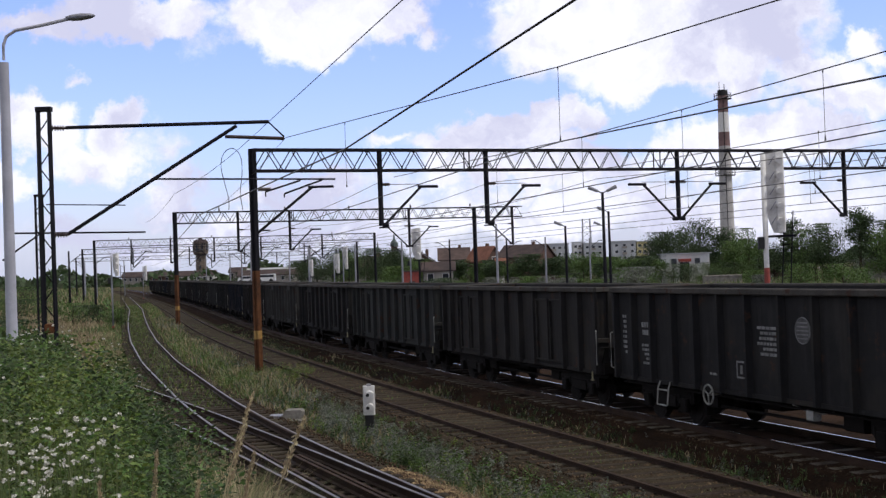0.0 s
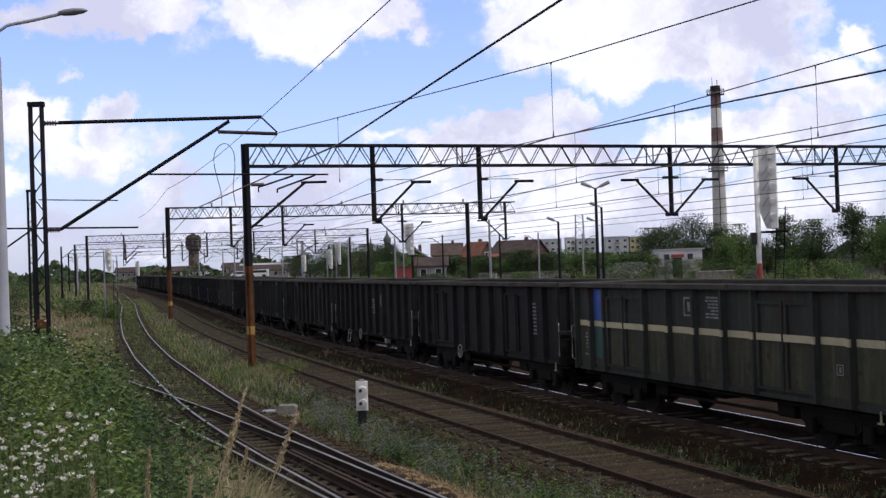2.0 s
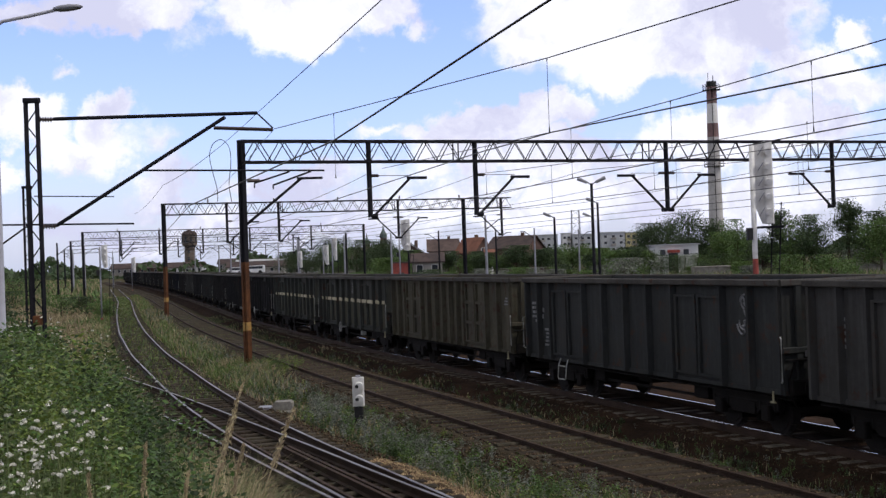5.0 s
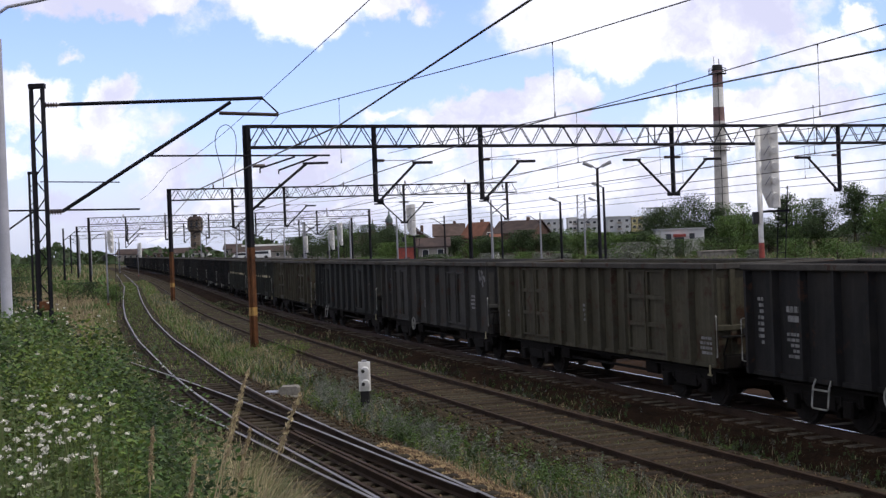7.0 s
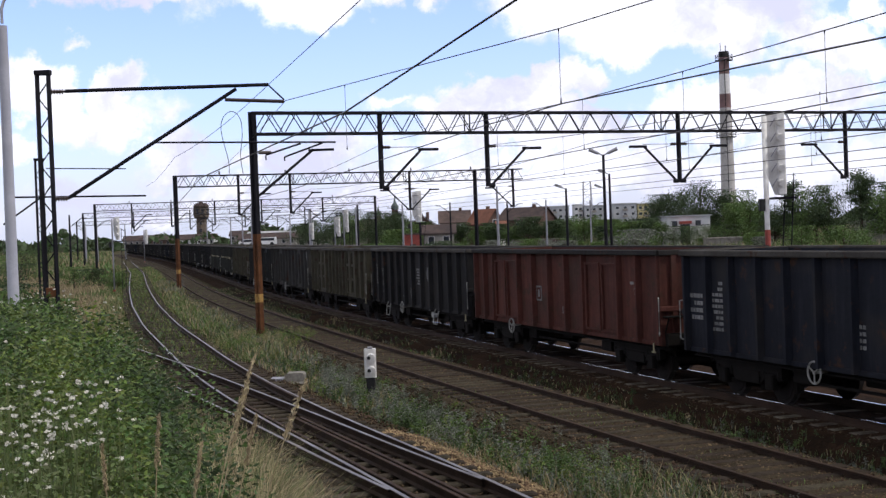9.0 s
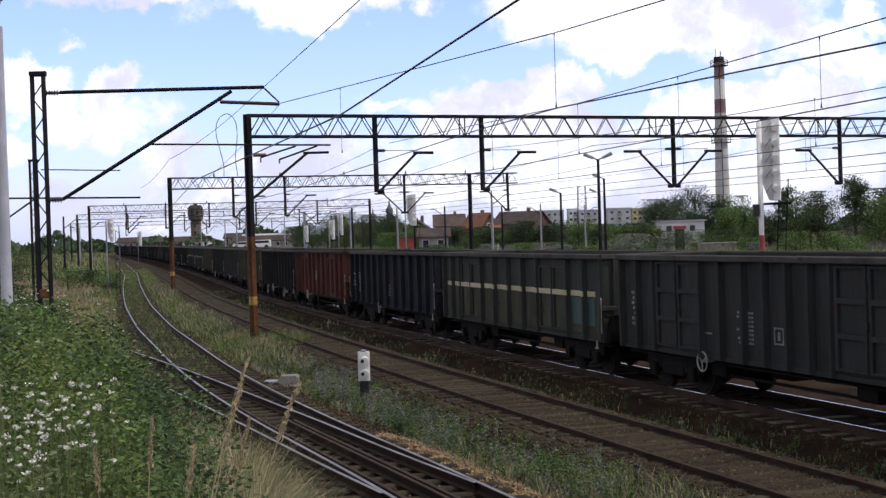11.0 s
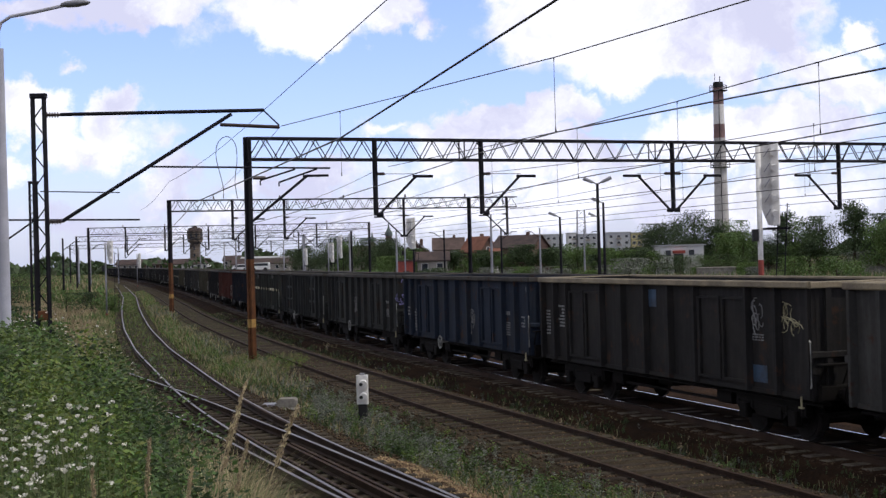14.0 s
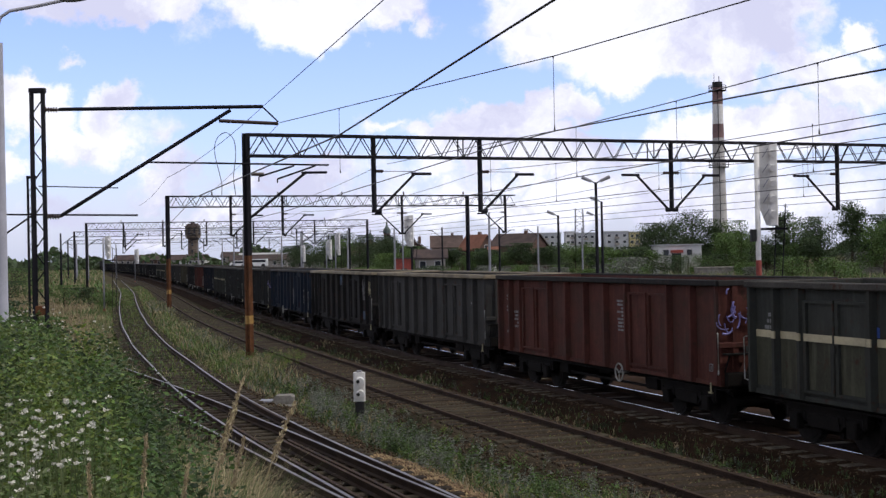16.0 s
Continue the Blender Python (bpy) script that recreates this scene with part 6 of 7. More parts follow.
def tree(name, x, y, h, spread, seed, leaf="leaf_dark", n=1800, leaf_size=0.42, label="", group="trees behind the railway", base=0.25, category="tree"):
    rng = np.random.default_rng(seed)
    t = thing(name, label=label, category=category, group=group)
    g = Geo()
    z0 = -0.45
    g.tube((x, y, z0), (x, y, z0 + h * 0.5), h * 0.022 + 0.05, h * 0.012 + 0.03, 7)
    g.tube((x, y, z0 + h * 0.5), (x + 0.1, y, z0 + h * 0.9), h * 0.012 + 0.03, 0.03, 6)
    tips = []
    for k in range(9):
        a, u = rng.uniform(0, 6.28), rng.uniform(base, 0.85)
        ln = spread * rng.uniform(0.55, 1.0) * (1.15 - u)
        p = Vector((x, y, z0 + h * u))
        q = p + Vector((math.cos(a) * ln, math.sin(a) * ln, ln * rng.uniform(0.3, 0.9)))
        g.tube(p, q, h * 0.008 + 0.02, 0.015, 5)
        tips.append(q)
    part("trunk", g, M["bark"], t, "brown trunk and limbs")
    # clumps of leaves about the limbs
    cl = []
    for q in tips:
        for _ in range(3):
            cl.append(np.array(q) + rng.normal(size=3) * spread * 0.22)
    for _ in range(10):
        cl.append(np.array([x, y, z0 + h * rng.uniform(base + 0.15, 0.97)]) + rng.normal(size=3) * np.array([spread * 0.3, spread * 0.3, 0.1]))
    cl = np.array(cl)
    idx = rng.integers(0, len(cl), n)
    sz = rng.uniform(0.5, 1.0, len(cl)) * spread * 0.30
    c = cl[idx] + rng.normal(size=(n, 3)) * sz[idx][:, None] * np.array([1, 1, 0.7])
    c[:, 2] = np.clip(c[:, 2], z0 + h * 0.08, z0 + h * 1.02)
    d = rng.normal(size=(n, 3))
    d /= np.linalg.norm(d, axis=1)[:, None]
    v, f = quads_leaves(c, d, leaf_size * rng.uniform(0.6, 1.3, n), leaf_size * 0.6, rng)
    me = cloud_mesh("crown", v, f, [M[leaf]])
    ob = new("crown", me)
    ob.parent = t
    return t


def build_trees():
    rng = np.random.default_rng(11)
    k = 0
    for x, y, h, s, leaf in ((37.5, 232, 8.8, 3.0, "leaf_dark"), (41.5, 236, 10.4, 3.2, "leaf_dark"), (45.8, 240, 11.2, 3.2, "leaf_dark"), (49.0, 236, 9.4, 2.8, "leaf_dark"), (52.3, 230, 8.9, 2.6, "leaf"), (55.5, 226, 7.4, 2.4, "leaf_dark"),
                             (54.5, 210, 10.6, 2.4, "leaf_dark"), (57.0, 206, 8.8, 2.4, "leaf"), (57.9, 202, 8.6, 2.8, "leaf_dark"), (60.8, 196, 10.6, 2.2, "leaf_dark"), (63.6, 194, 8.6, 2.8, "leaf_dark"), (61.5, 184, 8.2, 2.4, "leaf"), (66.5, 190, 9.8, 2.6, "leaf_dark"), (70.0, 196, 9.0, 2.8, "leaf_dark"), (48.0, 222, 6.8, 2.4, "leaf"), (75.0, 200, 10, 3, "leaf_dark"),
                             (-17.0, 300, 8.8, 3.6, "leaf_dark"), (-12.0, 306, 7.6, 3.2, "leaf_dark"), (-21.5, 305, 8.0, 3.2, "leaf"), (-29.0, 350, 8.6, 4.0, "leaf_dark"), (-34.0, 360, 8.0, 3.6, "leaf_dark"), (-40.0, 380, 7.4, 4.0, "leaf_dark"), (-6.0, 285, 6.0, 2.8, "leaf"), (-1.5, 290, 5.2, 2.6, "leaf_dark"), (3.5, 296, 5.6, 2.6, "leaf_dark"), (7.2, 292, 4.6, 2.2, "leaf"), (11.0, 286, 5.0, 2.4, "leaf_dark"), (14.5, 284, 4.4, 2.2, "leaf"), (22.0, 276, 5.2, 2.6, "leaf_dark"), (25.5, 285, 5.6, 2.6, "leaf_dark"), (32.0, 262, 5.0, 2.6, "leaf"), (-10.0, 260, 4.6, 2.4, "leaf"), (17.5, 280, 6.2, 2.8, "leaf_dark"), (28.0, 270, 6.0, 3.0, "leaf"), (29.5, 222, 4.4, 2.6, "leaf"), (32.0, 224, 4.8, 2.8, "leaf_dark"), (34.6, 226, 4.2, 2.4, "leaf"), (27.4, 226, 3.8, 2.4, "leaf_dark"), (-24.5, 330, 9.6, 3.8, "leaf_dark"), (-15.0, 320, 8.6, 3.8, "leaf_dark"), (-10.5, 325, 9.0, 3.4, "leaf_dark"), (10.2, 300, 5.4, 2.6, "leaf_dark")):
        k += 1
        tree("tree", x, y, h, s * 1.2, 100 + k, leaf, 7000, 0.27, "leafy tree with an uneven dark crown", base=0.12)
    # bushes on the waste ground beyond the train
    for k in range(64):
        y = float(rng.uniform(150, 255))
        u = float(rng.uniform(-0.13, 0.36))
        if 0.155 < u < 0.205 and y < 226:
            y = float(rng.uniform(228, 250))
        x = y * u
        h = float(rng.uniform(1.6, 3.8)) * (1.0 if u > 0.12 else 0.7)
        tree("bush", x, y, h, h * 0.75, 300 + k, ("leaf", "leaf_dark", "leaf", "leaf_grey", "leaf_grey")[k % 5], 1500, 0.25, "green self-sown bush on waste ground", "bushes on waste ground", 0.05, "bush")
    # bushes in the weeds to the left of the siding
    for k, (x, y, h) in enumerate(((-30.5, 118, 1.9), (-33.5, 121, 2.1), (-28.5, 116, 1.5), (-24.5, 60, 2.0), (-21.0, 62, 2.4), (-27.0, 72, 2.2), (-34, 88, 2.6), (-38, 96, 2.8), (-44, 120, 3), (-48, 140, 3.2), (-52, 150, 3.0), (-42, 132, 2.4), (-17.5, 47, 2.0), (-15.0, 44, 1.9), (-13.6, 41.5, 1.5), (-15.8, 46.5, 1.8), (-17.0, 52, 2.0), (-19.5, 57, 2.2), (-18.6, 63, 1.6), (-21.8, 66, 2.2), (-24.0, 70, 2.4), (-13.9, 45, 1.2), (-60, 190, 3.4), (-66, 215, 3.4), (-75, 240, 3.6), (-56, 172, 3.0), (-31, 80, 2.6), (38.8, 216, 2.4), (42.6, 214, 1.9), (45.2, 217, 2.5), (40.9, 212, 1.5), (37.8, 222, 3.4), (39.8, 221, 3.0), (41.6, 222, 3.3), (43.4, 221, 3.1), (45.0, 222, 3.5))):
        tree("bush", x, y, h, h * 0.95, 500 + k, ("leaf_dark", "leaf", "leaf", "leaf_dark")[k % 4], 1300, 0.17, "low leafy bush among the weeds", "bushes by the siding", 0.05, "bush")
    # wooded skyline far away
    parts_ = []
    n = 26000
    u = rng.uniform(-0.42, 0.42, n)
    y = rng.uniform(560, 1150, n)
    hump = 5.5 + 4.0 * np.sin(u * 61) * np.sin(u * 23 + 1.2) + 2.0 * np.sin(u * 170)
    z = rng.uniform(-0.5, 1, n) ** 1.0 * hump
    c = np.stack([u * y, y, z], 1)
    d = rng.normal(size=(n, 3))
    d /= np.linalg.norm(d, axis=1)[:, None]
    v, f = quads_leaves(c, d, rng.uniform(2.0, 4.5, n), 2.2, rng)
    ob = new("far_woods", cloud_mesh("far_woods", v, f, [M["leaf_dark"]]))
    tagged(ob, "far dark woods along the skyline", "woods", kind="stuff")


build_trees()


def zs(x, y):
    return np.array([ground_z(a, b) for a, b in zip(x, y)])


def weeds(name, x, y, height, leaves, leaf, mats, weights, label, rng, spread=0.2, stem=0.012, foot=None):
    """Leafy weeds: a stem each with leaves about it, in several greens."""
    n = len(x)
    z = zs(x, y) if foot is None else foot
    base = np.stack([x, y, z - 0.03], 1)
    pv, pf = quads_blades(base, height, stem, rng, 0.25)
    idx = np.repeat(np.arange(n), leaves)
    u = rng.uniform(0.12, 1.0, len(idx))
    a = rng.uniform(0, 6.283, len(idx))
    rad = spread * rng.uniform(0.1, 1.0, len(idx)) * (1.15 - 0.75 * u) * (height[idx] / 0.9)
    c = base[idx] + np.stack([np.cos(a) * rad, np.sin(a) * rad, u * height[idx]], 1)
    d = np.stack([np.cos(a), np.sin(a), rng.uniform(-0.5, 0.8, len(idx))], 1)
    d /= np.linalg.norm(d, axis=1)[:, None]
    size = (leaf * np.clip(y / 13, 0.62, 1.25))[idx] * rng.uniform(0.6, 1.4, len(idx)) * (1.2 - 0.5 * u)
    v, f = quads_leaves(c, d, size, size * 0.45, rng)
    drift = np.array([noise.noise((a * 0.9, b * 0.55, 31.0)) + 0.35 * noise.noise((a * 2.6, b * 1.7, 7.0)) for a, b in zip(x, y)]) + rng.normal(size=n) * 0.10
    kind = np.searchsorted(np.cumsum(weights)[:-1], np.argsort(np.argsort(drift)) / n)
    v, f, mi = merge([(pv, pf, 0), (v, f, 0)])
    mi[:len(pf)] = np.concatenate([kind, kind])
    mi[len(pf):] = kind[idx]
    ob = new(name, cloud_mesh(name, v, f, [M[m] for m in mats], mi))
    return tagged(ob, label, "weeds", kind="stuff")


def bank_points(n, y0, y1, rng, edge=0.0, wide=16.0, power=1.7):
    """Places on the bank left of the tracks, denser near by."""
    y = y0 + (y1 - y0) * rng.uniform(0, 1, n) ** power
    foot = np.array([foot_x(b) for b in y])
    lo = np.maximum(foot - wide, -0.40 * y - 0.8)
    x = lo + (foot - edge - lo) * rng.uniform(0, 1, n)
    return x, y


def build_bank():
    rng = np.random.default_rng(3)
    x, y = bank_points(6600, 4.6, 50, rng, 1.0)
    k = x < y * np.interp(y, [5, 6, 8, 12, 20, 30], [-0.135, -0.155, -0.195, -0.215, -0.226, -0.24])
    x, y = x[k], y[k]
    foot = np.array([foot_x(b) for b in y])
    d = foot - x
    k = (y < 25) | (d > 5.5)
    x, y, d = x[k], y[k], d[k]
    h = np.clip(0.16 + 0.20 * d, 0.15, 0.95) * rng.uniform(0.6, 1.2, len(x))
    h *= np.clip(0.55 + y * 0.04, 0.6, 1.0)
    h *= np.clip(1.0 + 0.85 * np.array([noise.noise((a * 1.1, b * 0.7, 12.0)) for a, b in zip(x, y)]), 0.45, 1.12)
    weeds("weeds", x, y, h, 84, 0.070, ["leaf_dark", "leaf", "leaf_light", "grass"], [0.22, 0.40, 0.20, 0.18], "dense green weeds and nettles on the bank", rng, 0.30, 0.006)
    # taller growth farther left
    y = rng.uniform(20, 75, 1700)
    x = -y * rng.uniform(0.288, 0.37, 1700)
    k = x < np.array([foot_x(b) for b in y]) - 1.2
    x, y = x[k], y[k]
    weeds("tall_weeds", x, y, rng.uniform(0.5, 1.25, len(x)), 44, 0.12, ["leaf", "leaf_dark", "leaf_light", "grass"], [0.42, 0.24, 0.12, 0.22], "tall green weeds and saplings left of the siding", rng, 0.4)
    # white umbels
    n = 210
    fx, fy = bank_points(n, 5.0, 24, rng, 1.6, 9.0, 1.3)
    keep = (fx < np.where(fy > 10, -0.225, -0.21) * fy) & (np.array([noise.noise((a * 0.9, b * 0.6, 2.0)) for a, b in zip(fx, fy)]) > -0.12)
    fx, fy = fx[keep], fy[keep]
    # thicker knots of bloom
    for cx, cy, sx, sy, k in ((-1.80, 5.9, 0.11, 0.3, 52), (-1.66, 5.5, 0.08, 0.2, 20), (-2.02, 6.6, 0.12, 0.3, 24), (-1.66, 6.5, 0.06, 0.2, 13), (-4.3, 16.5, 0.5, 0.9, 26), (-5.2, 18.5, 0.6, 1.0, 18)):
        fx, fy = np.concatenate([fx, rng.normal(cx, sx, k)]), np.concatenate([fy, rng.normal(cy, sy, k)])
    n = len(fx)
    d = np.array([foot_x(b) for b in fy]) - fx
    fh = np.clip(0.30 + 0.20 * d, 0.3, 1.05) * rng.uniform(0.85, 1.25, n) * np.clip(0.55 + fy * 0.04, 0.6, 1.0)
    base = np.stack([fx, fy, zs(fx, fy)], 1)
    sv, sf = quads_blades(base, fh, 0.012, rng, 0.15)
    tip = base + np.stack([np.zeros(n), np.zeros(n), fh * 0.98], 1)
    m = 12
    idx = np.repeat(np.arange(n), m)
    r = rng.uniform(0.004, 0.010, n)[idx]
    c = tip[idx] + rng.normal(size=(n * m, 3)) * np.stack([r, r, r * 0.45], 1)
    dd = rng.normal(size=(n * m, 3)) * np.array([1, 1, 0.35])
    dd /= np.linalg.norm(dd, axis=1)[:, None]
    pv, pf = quads_leaves(c, dd, rng.uniform(0.010, 0.018, n * m), 0.013, rng)
    v, f, mi = merge([(sv, sf, 0), (pv, pf, 1)])
    tagged(new("wild_flowers", cloud_mesh("wild_flowers", v, f, [M["grass"], M["petal"]], mi)), "white wild flowers standing above the weeds", "flowers", kind="stuff")
    # dry grass at the edge of the bank
    n = 19000
    y = 5.0 + 40 * rng.uniform(0, 1, n) ** 1.5
    foot = np.array([foot_x(b) for b in y])
    x = foot + np.where(y < 24, 0.1, 0.5) - 3.6 * rng.uniform(0, 1, n) ** 1.1
    base = np.stack([x, y, zs(x, y) - 0.02], 1)
    v1, f1 = quads_blades(base, rng.uniform(0.2, 0.6, n), 0.008 + 0.0004 * y, rng, 0.8)
    kind = rng.choice(2, n, p=[0.5, 0.5])
    tagged(new("dry_grass", cloud_mesh("dry_grass", v1, f1, [M["straw_soft"], M["grass"]], np.concatenate([kind, kind]))), "dry straw-coloured and green grass along the bank edge", "grass", kind="stuff")
    # long dry grass at the camera's feet
    n = 10000
    y = rng.uniform(4.7, 11.0, n)
    x = y * rng.triangular(-0.19, -0.125, -0.085, n)
    base = np.stack([x, y, zs(x, y) - 0.02], 1)
    v1, f1 = quads_blades(base, rng.uniform(0.15, 0.85, n) * np.clip((-x / y - 0.075) * 14, 0.3, 1.0), rng.uniform(0.003, 0.006, n), rng, 0.95)
    kind = rng.choice(2, n, p=[0.6, 0.4])
    tagged(new("long_dry_grass", cloud_mesh("long_dry_grass", v1, f1, [M["straw"], M["grass"]], np.concatenate([kind, kind]))), "tangled long dry grass on the bank", "grass", kind="stuff")
    n = 6500
    x, y = bank_points(n, 4.3, 24, rng, 1.0, 9.0, 1.3)
    base = np.stack([x, y, zs(x, y) - 0.02], 1)
    v1, f1 = quads_blades(base, rng.uniform(0.25, 0.65, n), 0.006, rng, 0.9)
    kind = rng.choice(3, n, p=[0.05, 0.50, 0.45])
    tagged(new("bank_grass", cloud_mesh("bank_grass", v1, f1, [M["straw"], M["grass"], M["leaf"]], np.concatenate([kind, kind]))), "long grass mixed into the weeds", "grass", kind="stuff")


build_bank()


def grass_stalk(x, y, top, lean, seed):
    """One tall dry grass stalk with a bushy seed head."""
    rng = np.random.default_rng(seed)
    z0 = ground_z(x, y)
    t = thing("grass_stalk", label="tall dry straw-coloured grass stalk with a seed head", category="grass", group="tall dry stalks")
    pts = [Vector((x, y, z0)).lerp(Vector((x + lean, y, top)), u) + Vector((lean * (u * u - u) * 0.8, 0, 0)) for u in np.linspace(0, 1, 8)]
    part("stem", Geo().path(pts, 0.0026, 5), M["straw"], t)
    n = 170
    u = rng.uniform(0.78, 1.0, n)
    c = np.array([[x + lean * a + lean * (a * a - a) * 0.8, y, z0 + (top - z0) * a] for a in u])
    c += rng.normal(size=(n, 3)) * 0.0065 * (1.15 - (u[:, None] - 0.78) * 3.6)
    d = rng.normal(size=(n, 3)) * 0.5 + np.array([lean * 2, 0, 1.0])
    d /= np.linalg.norm(d, axis=1)[:, None]
    v, f = quads_leaves(c, d, 0.024, 0.007, rng)
    ob = new("seed_head", cloud_mesh("seed_head", v, f, [M["straw"]]))
    ob.parent = t


STALKS = ((-1.0, 3.32, 0.25), (-0.84, 3.21, 0.28), (-1.0, 3.19, 0.20), (-1.22, 3.08, 0.05), (-1.06, 2.99, 0.09), (-0.92, 3.08, 0.16), (-1.36, 2.98, -0.03))
for k, (x, top, lean) in enumerate(STALKS):
    y = 5.2 + 0.06 * (k % 4)
    grass_stalk(x, y, top, lean, 40 + k)


def build_verges():
    rng = np.random.default_rng(8)
    # grass between the siding and the open line
    def strip(n, line, o0, o1, y0, y1, power=1.6):
        lx, ly, _ = line
        y = y0 + (y1 - y0) * rng.uniform(0, 1, n) ** power
        o = rng.uniform(o0, o1, n)
        return np.interp(y, ly, lx) + o * 1.04, y, o
    x, y, o = strip(30000, T1, -4.0, -1.25, 17, 130)
    k = x > np.interp(y, T0[1], T0[0]) + 1.7
    x, y = x[k], y[k]
    patch = np.array([noise.noise((a * 0.22, b * 0.12, 3.0)) for a, b in zip(x, y)])
    k = patch > -0.42
    x, y, patch = x[k], y[k], patch[k]
    base = np.stack([x, y, zs(x, y) - 0.02], 1)
    h = np.clip(0.22 + 0.5 * patch, 0.12, 0.6) * rng.uniform(0.6, 1.4, len(x)) + np.clip((y - 45) * 0.004, 0, 0.25)
    v, f = quads_blades(base, h, 0.012 + 0.0006 * y, rng, 0.7)
    kind = rng.choice(4, len(x), p=[0.36, 0.28, 0.16, 0.20])
    tagged(new("verge_grass", cloud_mesh("verge_grass", v, f, [M["straw_soft"], M["grass"], M["leaf_dark"], M["leaf_grey"]], np.concatenate([kind, kind]))), "patchy grass between two tracks", "grass", kind="stuff")
    x, y, o = strip(1900, T1, -3.9, -1.4, 18, 75, 1.3)
    patch = np.array([noise.noise((a * 0.3, b * 0.15, 9.0)) for a, b in zip(x, y)])
    k = (patch > -0.15) & (x > np.interp(y, T0[1], T0[0]) + 1.9)
    x, y = x[k], y[k]
    weeds("verge_weeds", x, y, rng.uniform(0.18, 0.5, len(x)), 34, 0.06, ["leaf", "leaf_grey", "leaf_light", "leaf_dark"], [0.34, 0.34, 0.10, 0.22], "grey-green weeds beside the ballast", rng, 0.3)
    # soft grey-green weeds by the dwarf signal, and fresher ones nearer
    y = rng.uniform(25, 40, 620)
    x = np.interp(y, T1[1], T1[0]) + rng.uniform(-3.4, -1.5, 620)
    k = np.array([noise.noise((a * 0.5, b * 0.3, 19.0)) for a, b in zip(x, y)]) > -0.12
    x, y = x[k], y[k]
    weeds("grey_weeds", x, y, rng.uniform(0.18, 0.5, len(x)), 54, 0.042, ["leaf_grey", "leaf"], [0.75, 0.25], "soft grey-green weeds beside the dwarf signal", rng, 0.34)
    y = rng.uniform(17.5, 25, 420)
    x = np.interp(y, T1[1], T1[0]) + rng.uniform(-3.2, -1.3, 420)
    k = np.array([noise.noise((a * 0.5, b * 0.35, 23.0)) for a, b in zip(x, y)]) > -0.05
    x, y = x[k], y[k]
    weeds("near_weeds", x, y, rng.uniform(0.2, 0.6, len(x)), 54, 0.042, ["leaf", "leaf_grey", "leaf_light"], [0.5, 0.32, 0.18], "mixed green weeds between the tracks", rng, 0.32)
    y = 15 + 75 * rng.uniform(0, 1, 1500) ** 1.4
    o = 1.15 + 1.75 * rng.uniform(0, 1, 1500) ** 1.2
    cess = ((1.1, 1.6, 1.9, 2.2, 2.9), (-0.14, -0.27, -0.36, -0.30, -0.19))
    x = np.interp(y, T1[1], T1[0]) + o * 1.04
    k = np.array([noise.noise((a * 0.6, b * 0.4, 15.0)) for a, b in zip(x, y)]) > -0.02
    x, y, o = x[k], y[k], o[k]
    weeds("cess_weeds", x, y, rng.uniform(0.08, 0.24, len(x)), 26, 0.035, ["leaf_dark", "leaf_grey", "leaf", "straw"], [0.46, 0.2, 0.26, 0.08], "low scattered weeds beside the train's track", rng, 0.34, foot=np.interp(o, *cess))
    # yellow-green weeds round the foot of the gantry post
    n = 460
    a, r = rng.uniform(0, 6.28, n), rng.uniform(0, 1, n) ** 0.6
    x, y = -6.9 + 1.9 * r * np.cos(a), 50.5 + 4.5 * r * np.sin(a)
    weeds("gantry_weeds", x, y, rng.uniform(0.25, 0.7, n), 60, 0.045, ["leaf", "leaf_light", "straw_soft"], [0.35, 0.35, 0.30], "yellow-green weeds round the gantry foot", rng, 0.3)
    # thin growth between the open line and the train
    x, y, o = strip(14000, T1, 1.15, 2.9, 14, 110)
    patch = np.array([noise.noise((a * 0.5, b * 0.35, 5.0)) for a, b in zip(x, y)])
    k = patch > -0.15
    x, y, o = x[k], y[k], o[k]
    base = np.stack([x, y, np.interp(o, *cess) - 0.02], 1)
    v, f = quads_blades(base, rng.uniform(0.04, 0.17, len(x)), 0.006 + 0.0003 * y, rng, 0.9)
    kind = rng.choice(3, len(x), p=[0.16, 0.34, 0.50])
    tagged(new("track_grass", cloud_mesh("track_grass", v, f, [M["straw"], M["grass"], M["leaf_dark"]], np.concatenate([kind, kind]))), "thin grass tufts between the rails and beside the train", "grass", kind="stuff")
    # tufts between the rails of the open line, and in the far siding
    x, y, o = strip(9000, T1, -1.3, 0.62, 14, 110)
    patch = np.array([noise.noise((a * 0.6, b * 0.4, 7.0)) for a, b in zip(x, y)])
    k = patch > 0.02
    x2, y2, o2 = strip(3800, T0, -0.65, 0.65, 40, 190, 1.2)
    x, y = np.concatenate([x[k], x2]), np.concatenate([y[k], y2])
    base = np.stack([x, y, np.full(len(x), -0.22)], 1)
    v, f = quads_blades(base, rng.uniform(0.05, 0.20, len(x)), 0.008 + 0.0006 * y, rng, 0.9)
    kind = rng.choice(3, len(x), p=[0.15, 0.45, 0.4])
    tagged(new("rail_grass", cloud_mesh("rail_grass", v, f, [M["grass"], M["leaf"], M["leaf_light"]], np.concatenate([kind, kind]))), "green tufts growing between the rails", "grass", kind="stuff")
    x, y, o = strip(26000, T0, -2.6, 2.6, 43, 200, 1.4)
    base = np.stack([x, y, zs(x, y) - 0.02], 1)
    h = rng.uniform(0.20, 0.44, len(x)) + 0.25 * np.clip(np.abs(o) - 1.2, 0, 1)
    v, f = quads_blades(base, h, 0.010 + 0.0006 * y, rng, 0.8)
    kind = rng.choice(4, len(x), p=[0.20, 0.38, 0.28, 0.14])
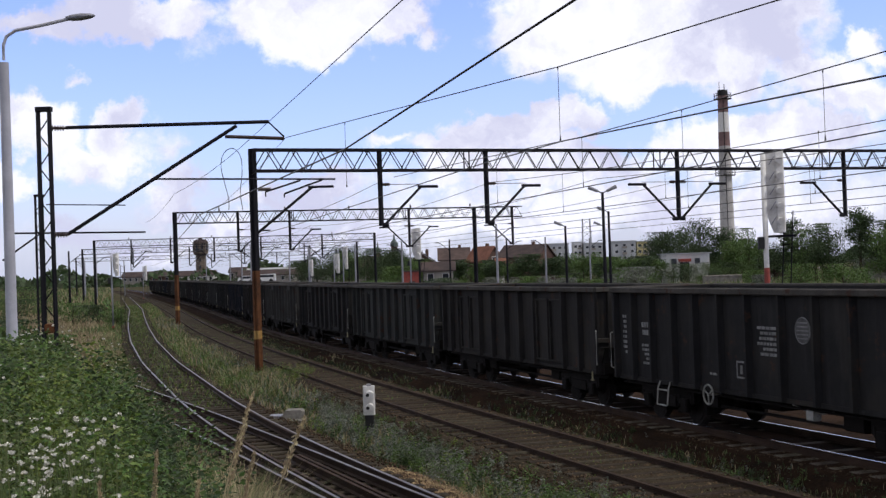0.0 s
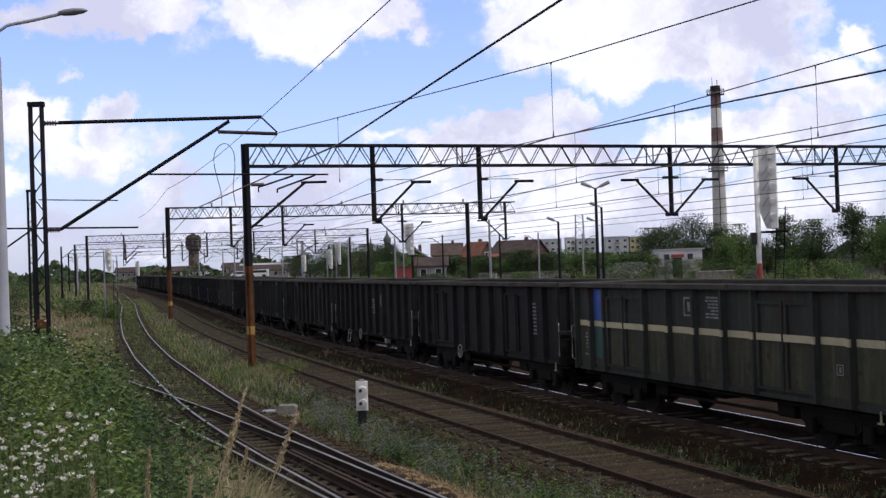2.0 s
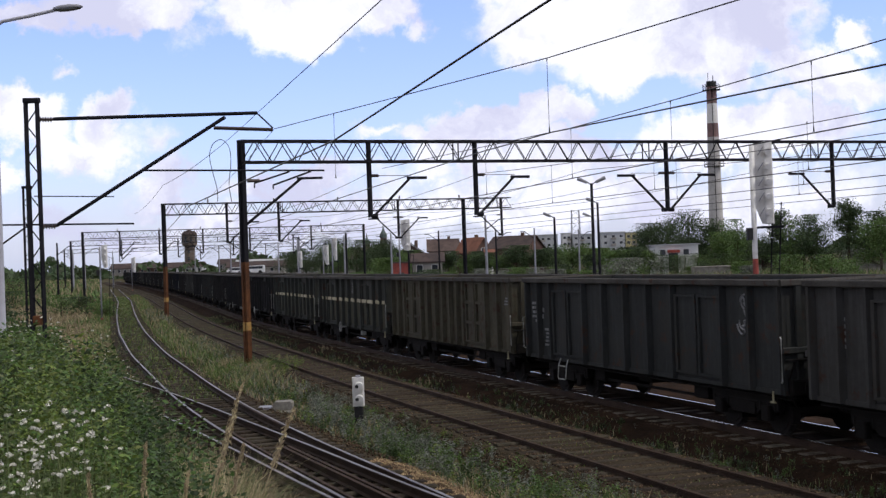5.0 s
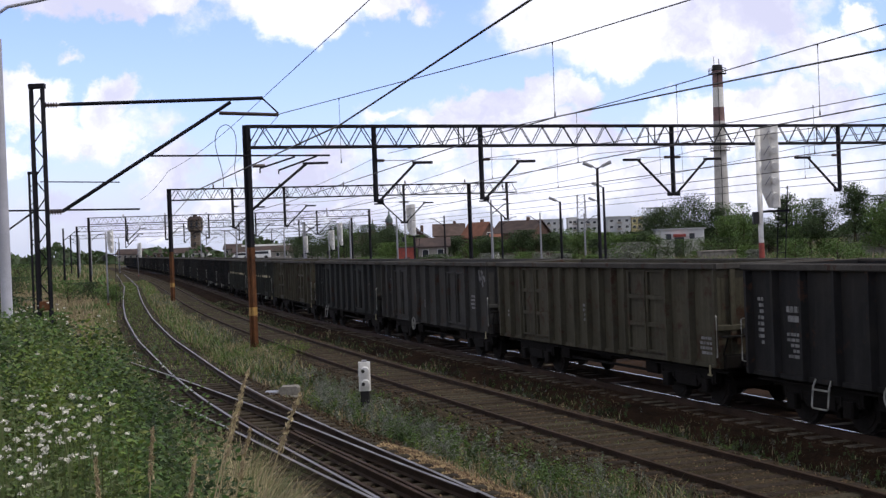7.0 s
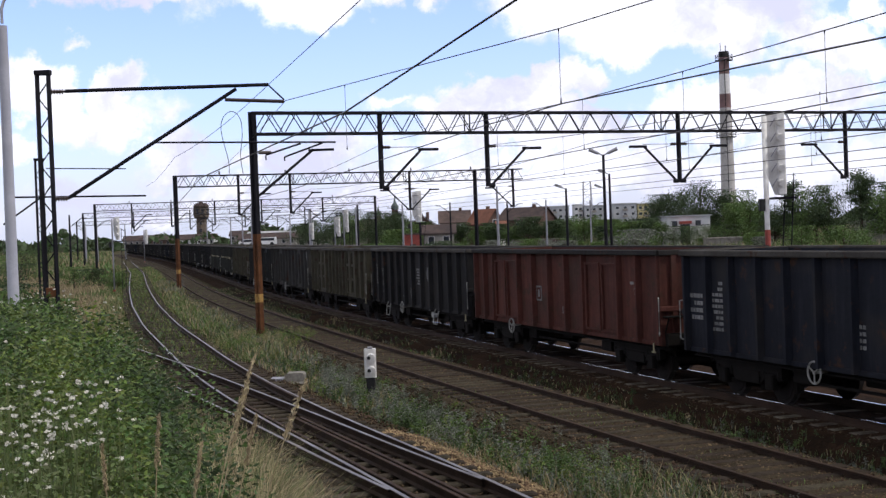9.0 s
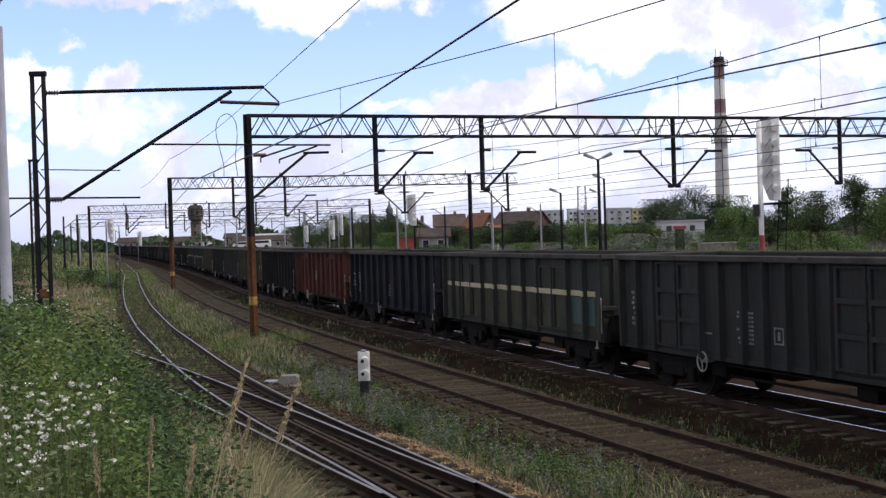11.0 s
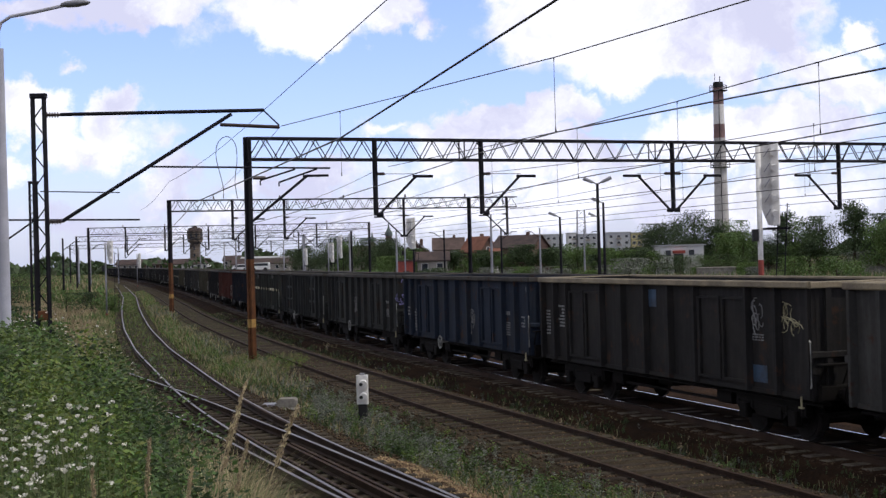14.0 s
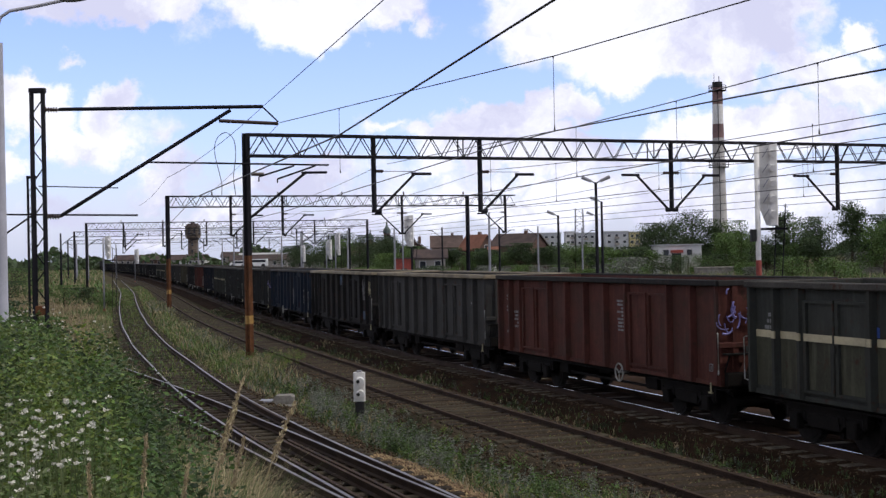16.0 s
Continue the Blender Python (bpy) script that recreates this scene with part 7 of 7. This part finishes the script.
    tagged(new("siding_grass", cloud_mesh("siding_grass", v, f, [M["straw_soft"], M["grass"], M["leaf"], M["leaf_light"]], np.concatenate([kind, kind]))), "grass overgrowing the far part of the siding", "grass", kind="stuff")
    # rough meadow left of the siding and about its far part
    n = 90000
    y = 34 + 190 * rng.uniform(0, 1, n) ** 1.5
    t0 = np.interp(y, T0[1], T0[0])
    x = t0 - 1.6 - (4 + y * 0.27) * rng.uniform(0, 1, n) ** 0.9
    base = np.stack([x, y, zs(x, y) - 0.03], 1)
    v, f = quads_blades(base, rng.uniform(0.25, 0.65, n) * np.clip(1.15 - (t0 - x) * -0.02, 0.8, 1.5), 0.006 + 0.0006 * y, rng, 0.6)
    dry = np.array([noise.noise((a * 0.07, b * 0.035, 1.0)) for a, b in zip(x, y)])
    beside = np.clip(1.1 - np.abs((t0 - x) / (0.05 * y + 1.5) - 1.3), -0.5, 0.6) * np.clip((y - 40) / 15, 0, 1)
    kind = np.where(rng.uniform(-0.25, 0.25, n) < dry - 0.10 + 0.8 * beside, 0, rng.choice([1, 2], n))
    tagged(new("meadow_grass", cloud_mesh("meadow_grass", v, f, [M["straw_soft"], M["grass"], M["leaf"]], np.concatenate([kind, kind]))), "rough meadow with dry and green patches", "grass", kind="stuff")
    n = 12000
    y = 150 + 420 * rng.uniform(0, 1, n)
    x = np.interp(np.minimum(y, 269), T0[1], T0[0]) - 0.25 * np.maximum(y - 269, 0) - 2.5 - (0.12 * y + 6) * rng.uniform(0, 1, n)
    base = np.stack([x, y, np.full(n, -0.45)], 1)
    v, f = quads_blades(base, rng.uniform(0.4, 1.6, n), 0.3, rng, 0.7)
    kind = rng.choice(3, n, p=[0.25, 0.4, 0.35])
    tagged(new("far_meadow", cloud_mesh("far_meadow", v, f, [M["straw_soft"], M["grass"], M["leaf"]], np.concatenate([kind, kind]))), "distant rough meadow beside the line", "grass", kind="stuff")
    # the waste ground beyond the train
    n = 27000
    y = 130 + 180 * rng.uniform(0, 1, n)
    x = y * rng.uniform(-0.16, 0.40, n)
    base = np.stack([x, y, np.full(n, -0.45)], 1)
    v, f = quads_blades(base, rng.uniform(0.4, 1.3, n), 0.11, rng, 0.7)
    kind = rng.choice(3, n, p=[0.15, 0.5, 0.35])
    tagged(new("waste_ground_grass", cloud_mesh("waste_ground_grass", v, f, [M["straw_soft"], M["grass"], M["leaf"]], np.concatenate([kind, kind]))), "tall weeds on waste ground beyond the yard", "grass", kind="stuff")


build_verges()


def build_stones():
    """Loose ballast stones near the camera."""
    rng = np.random.default_rng(21)
    sets = []
    for line, o0, o1, n in ((T1, -1.9, 1.9, 26000), (T2, -2.9, -0.85, 13000), (T0, -1.7, 2.3, 13000), (T0, 1.2, 2.4, 9000)):
        lx, ly, _ = line
        y = 15 + (12 if o0 > 0 else 45) * rng.uniform(0, 1, n) ** (1.0 if o0 > 0 else 1.8)
        o = rng.uniform(o0, o1, n)
        x = np.interp(y, ly, lx) + o * 1.05
        z = (-0.118 if line is T1 else -0.18 if line is T2 else -0.205) - np.clip(np.abs(o) - (1.2 if line is T1 else 1.5), 0, 1) * 0.26
        sets.append(np.stack([x, y, z], 1))
    pale = np.concatenate([np.full(len(s), 1 if i == 3 else 0) for i, s in enumerate(sets)])
    c = np.concatenate(sets)
    n = len(c)
    r = rng.uniform(0.014, 0.040, n)[:, None, None]
    oct_ = np.array([[1, 0, 0], [0, 1, 0], [-1, 0, 0], [0, -1, 0], [0, 0, 0.8], [0, 0, -0.8]])
    v = c[:, None, :] + oct_[None] * r * rng.uniform(0.6, 1.3, (n, 6, 1)) + rng.normal(size=(n, 6, 3)) * r * 0.18
    t = np.array([[0, 1, 4], [1, 2, 4], [2, 3, 4], [3, 0, 4], [1, 0, 5], [2, 1, 5], [3, 2, 5], [0, 3, 5]])
    f = (np.arange(n)[:, None, None] * 6 + t[None]).reshape(-1, 3)
    tagged(new("ballast_stones", cloud_mesh("ballast_stones", v.reshape(-1, 3), f, [M["stone"], M["stone_light"]], np.repeat(pale, 8))), "loose brown ballast stones", "gravel", kind="stuff")


build_stones()


# ---- what moves ----
def motions():
    steps = [0.5 * k for k in range(33)]
    for k, w in TRAIN.items():
        walk(w, [(t, wagon_pose(k, t)) for t in steps])
    # wheels roll without slipping; those of the wagons that pass close by are keyed
    turn = [(f / 30, -math.degrees((coupling_run(f / 30) - coupling_run(0)) / -0.455)) for f in range(481)]
    for wheels, a in ROLLING:
        walk(wheels, [(t, pose(a, 0, 0.46, 0, r, 0)) for t, r in turn])


motions()
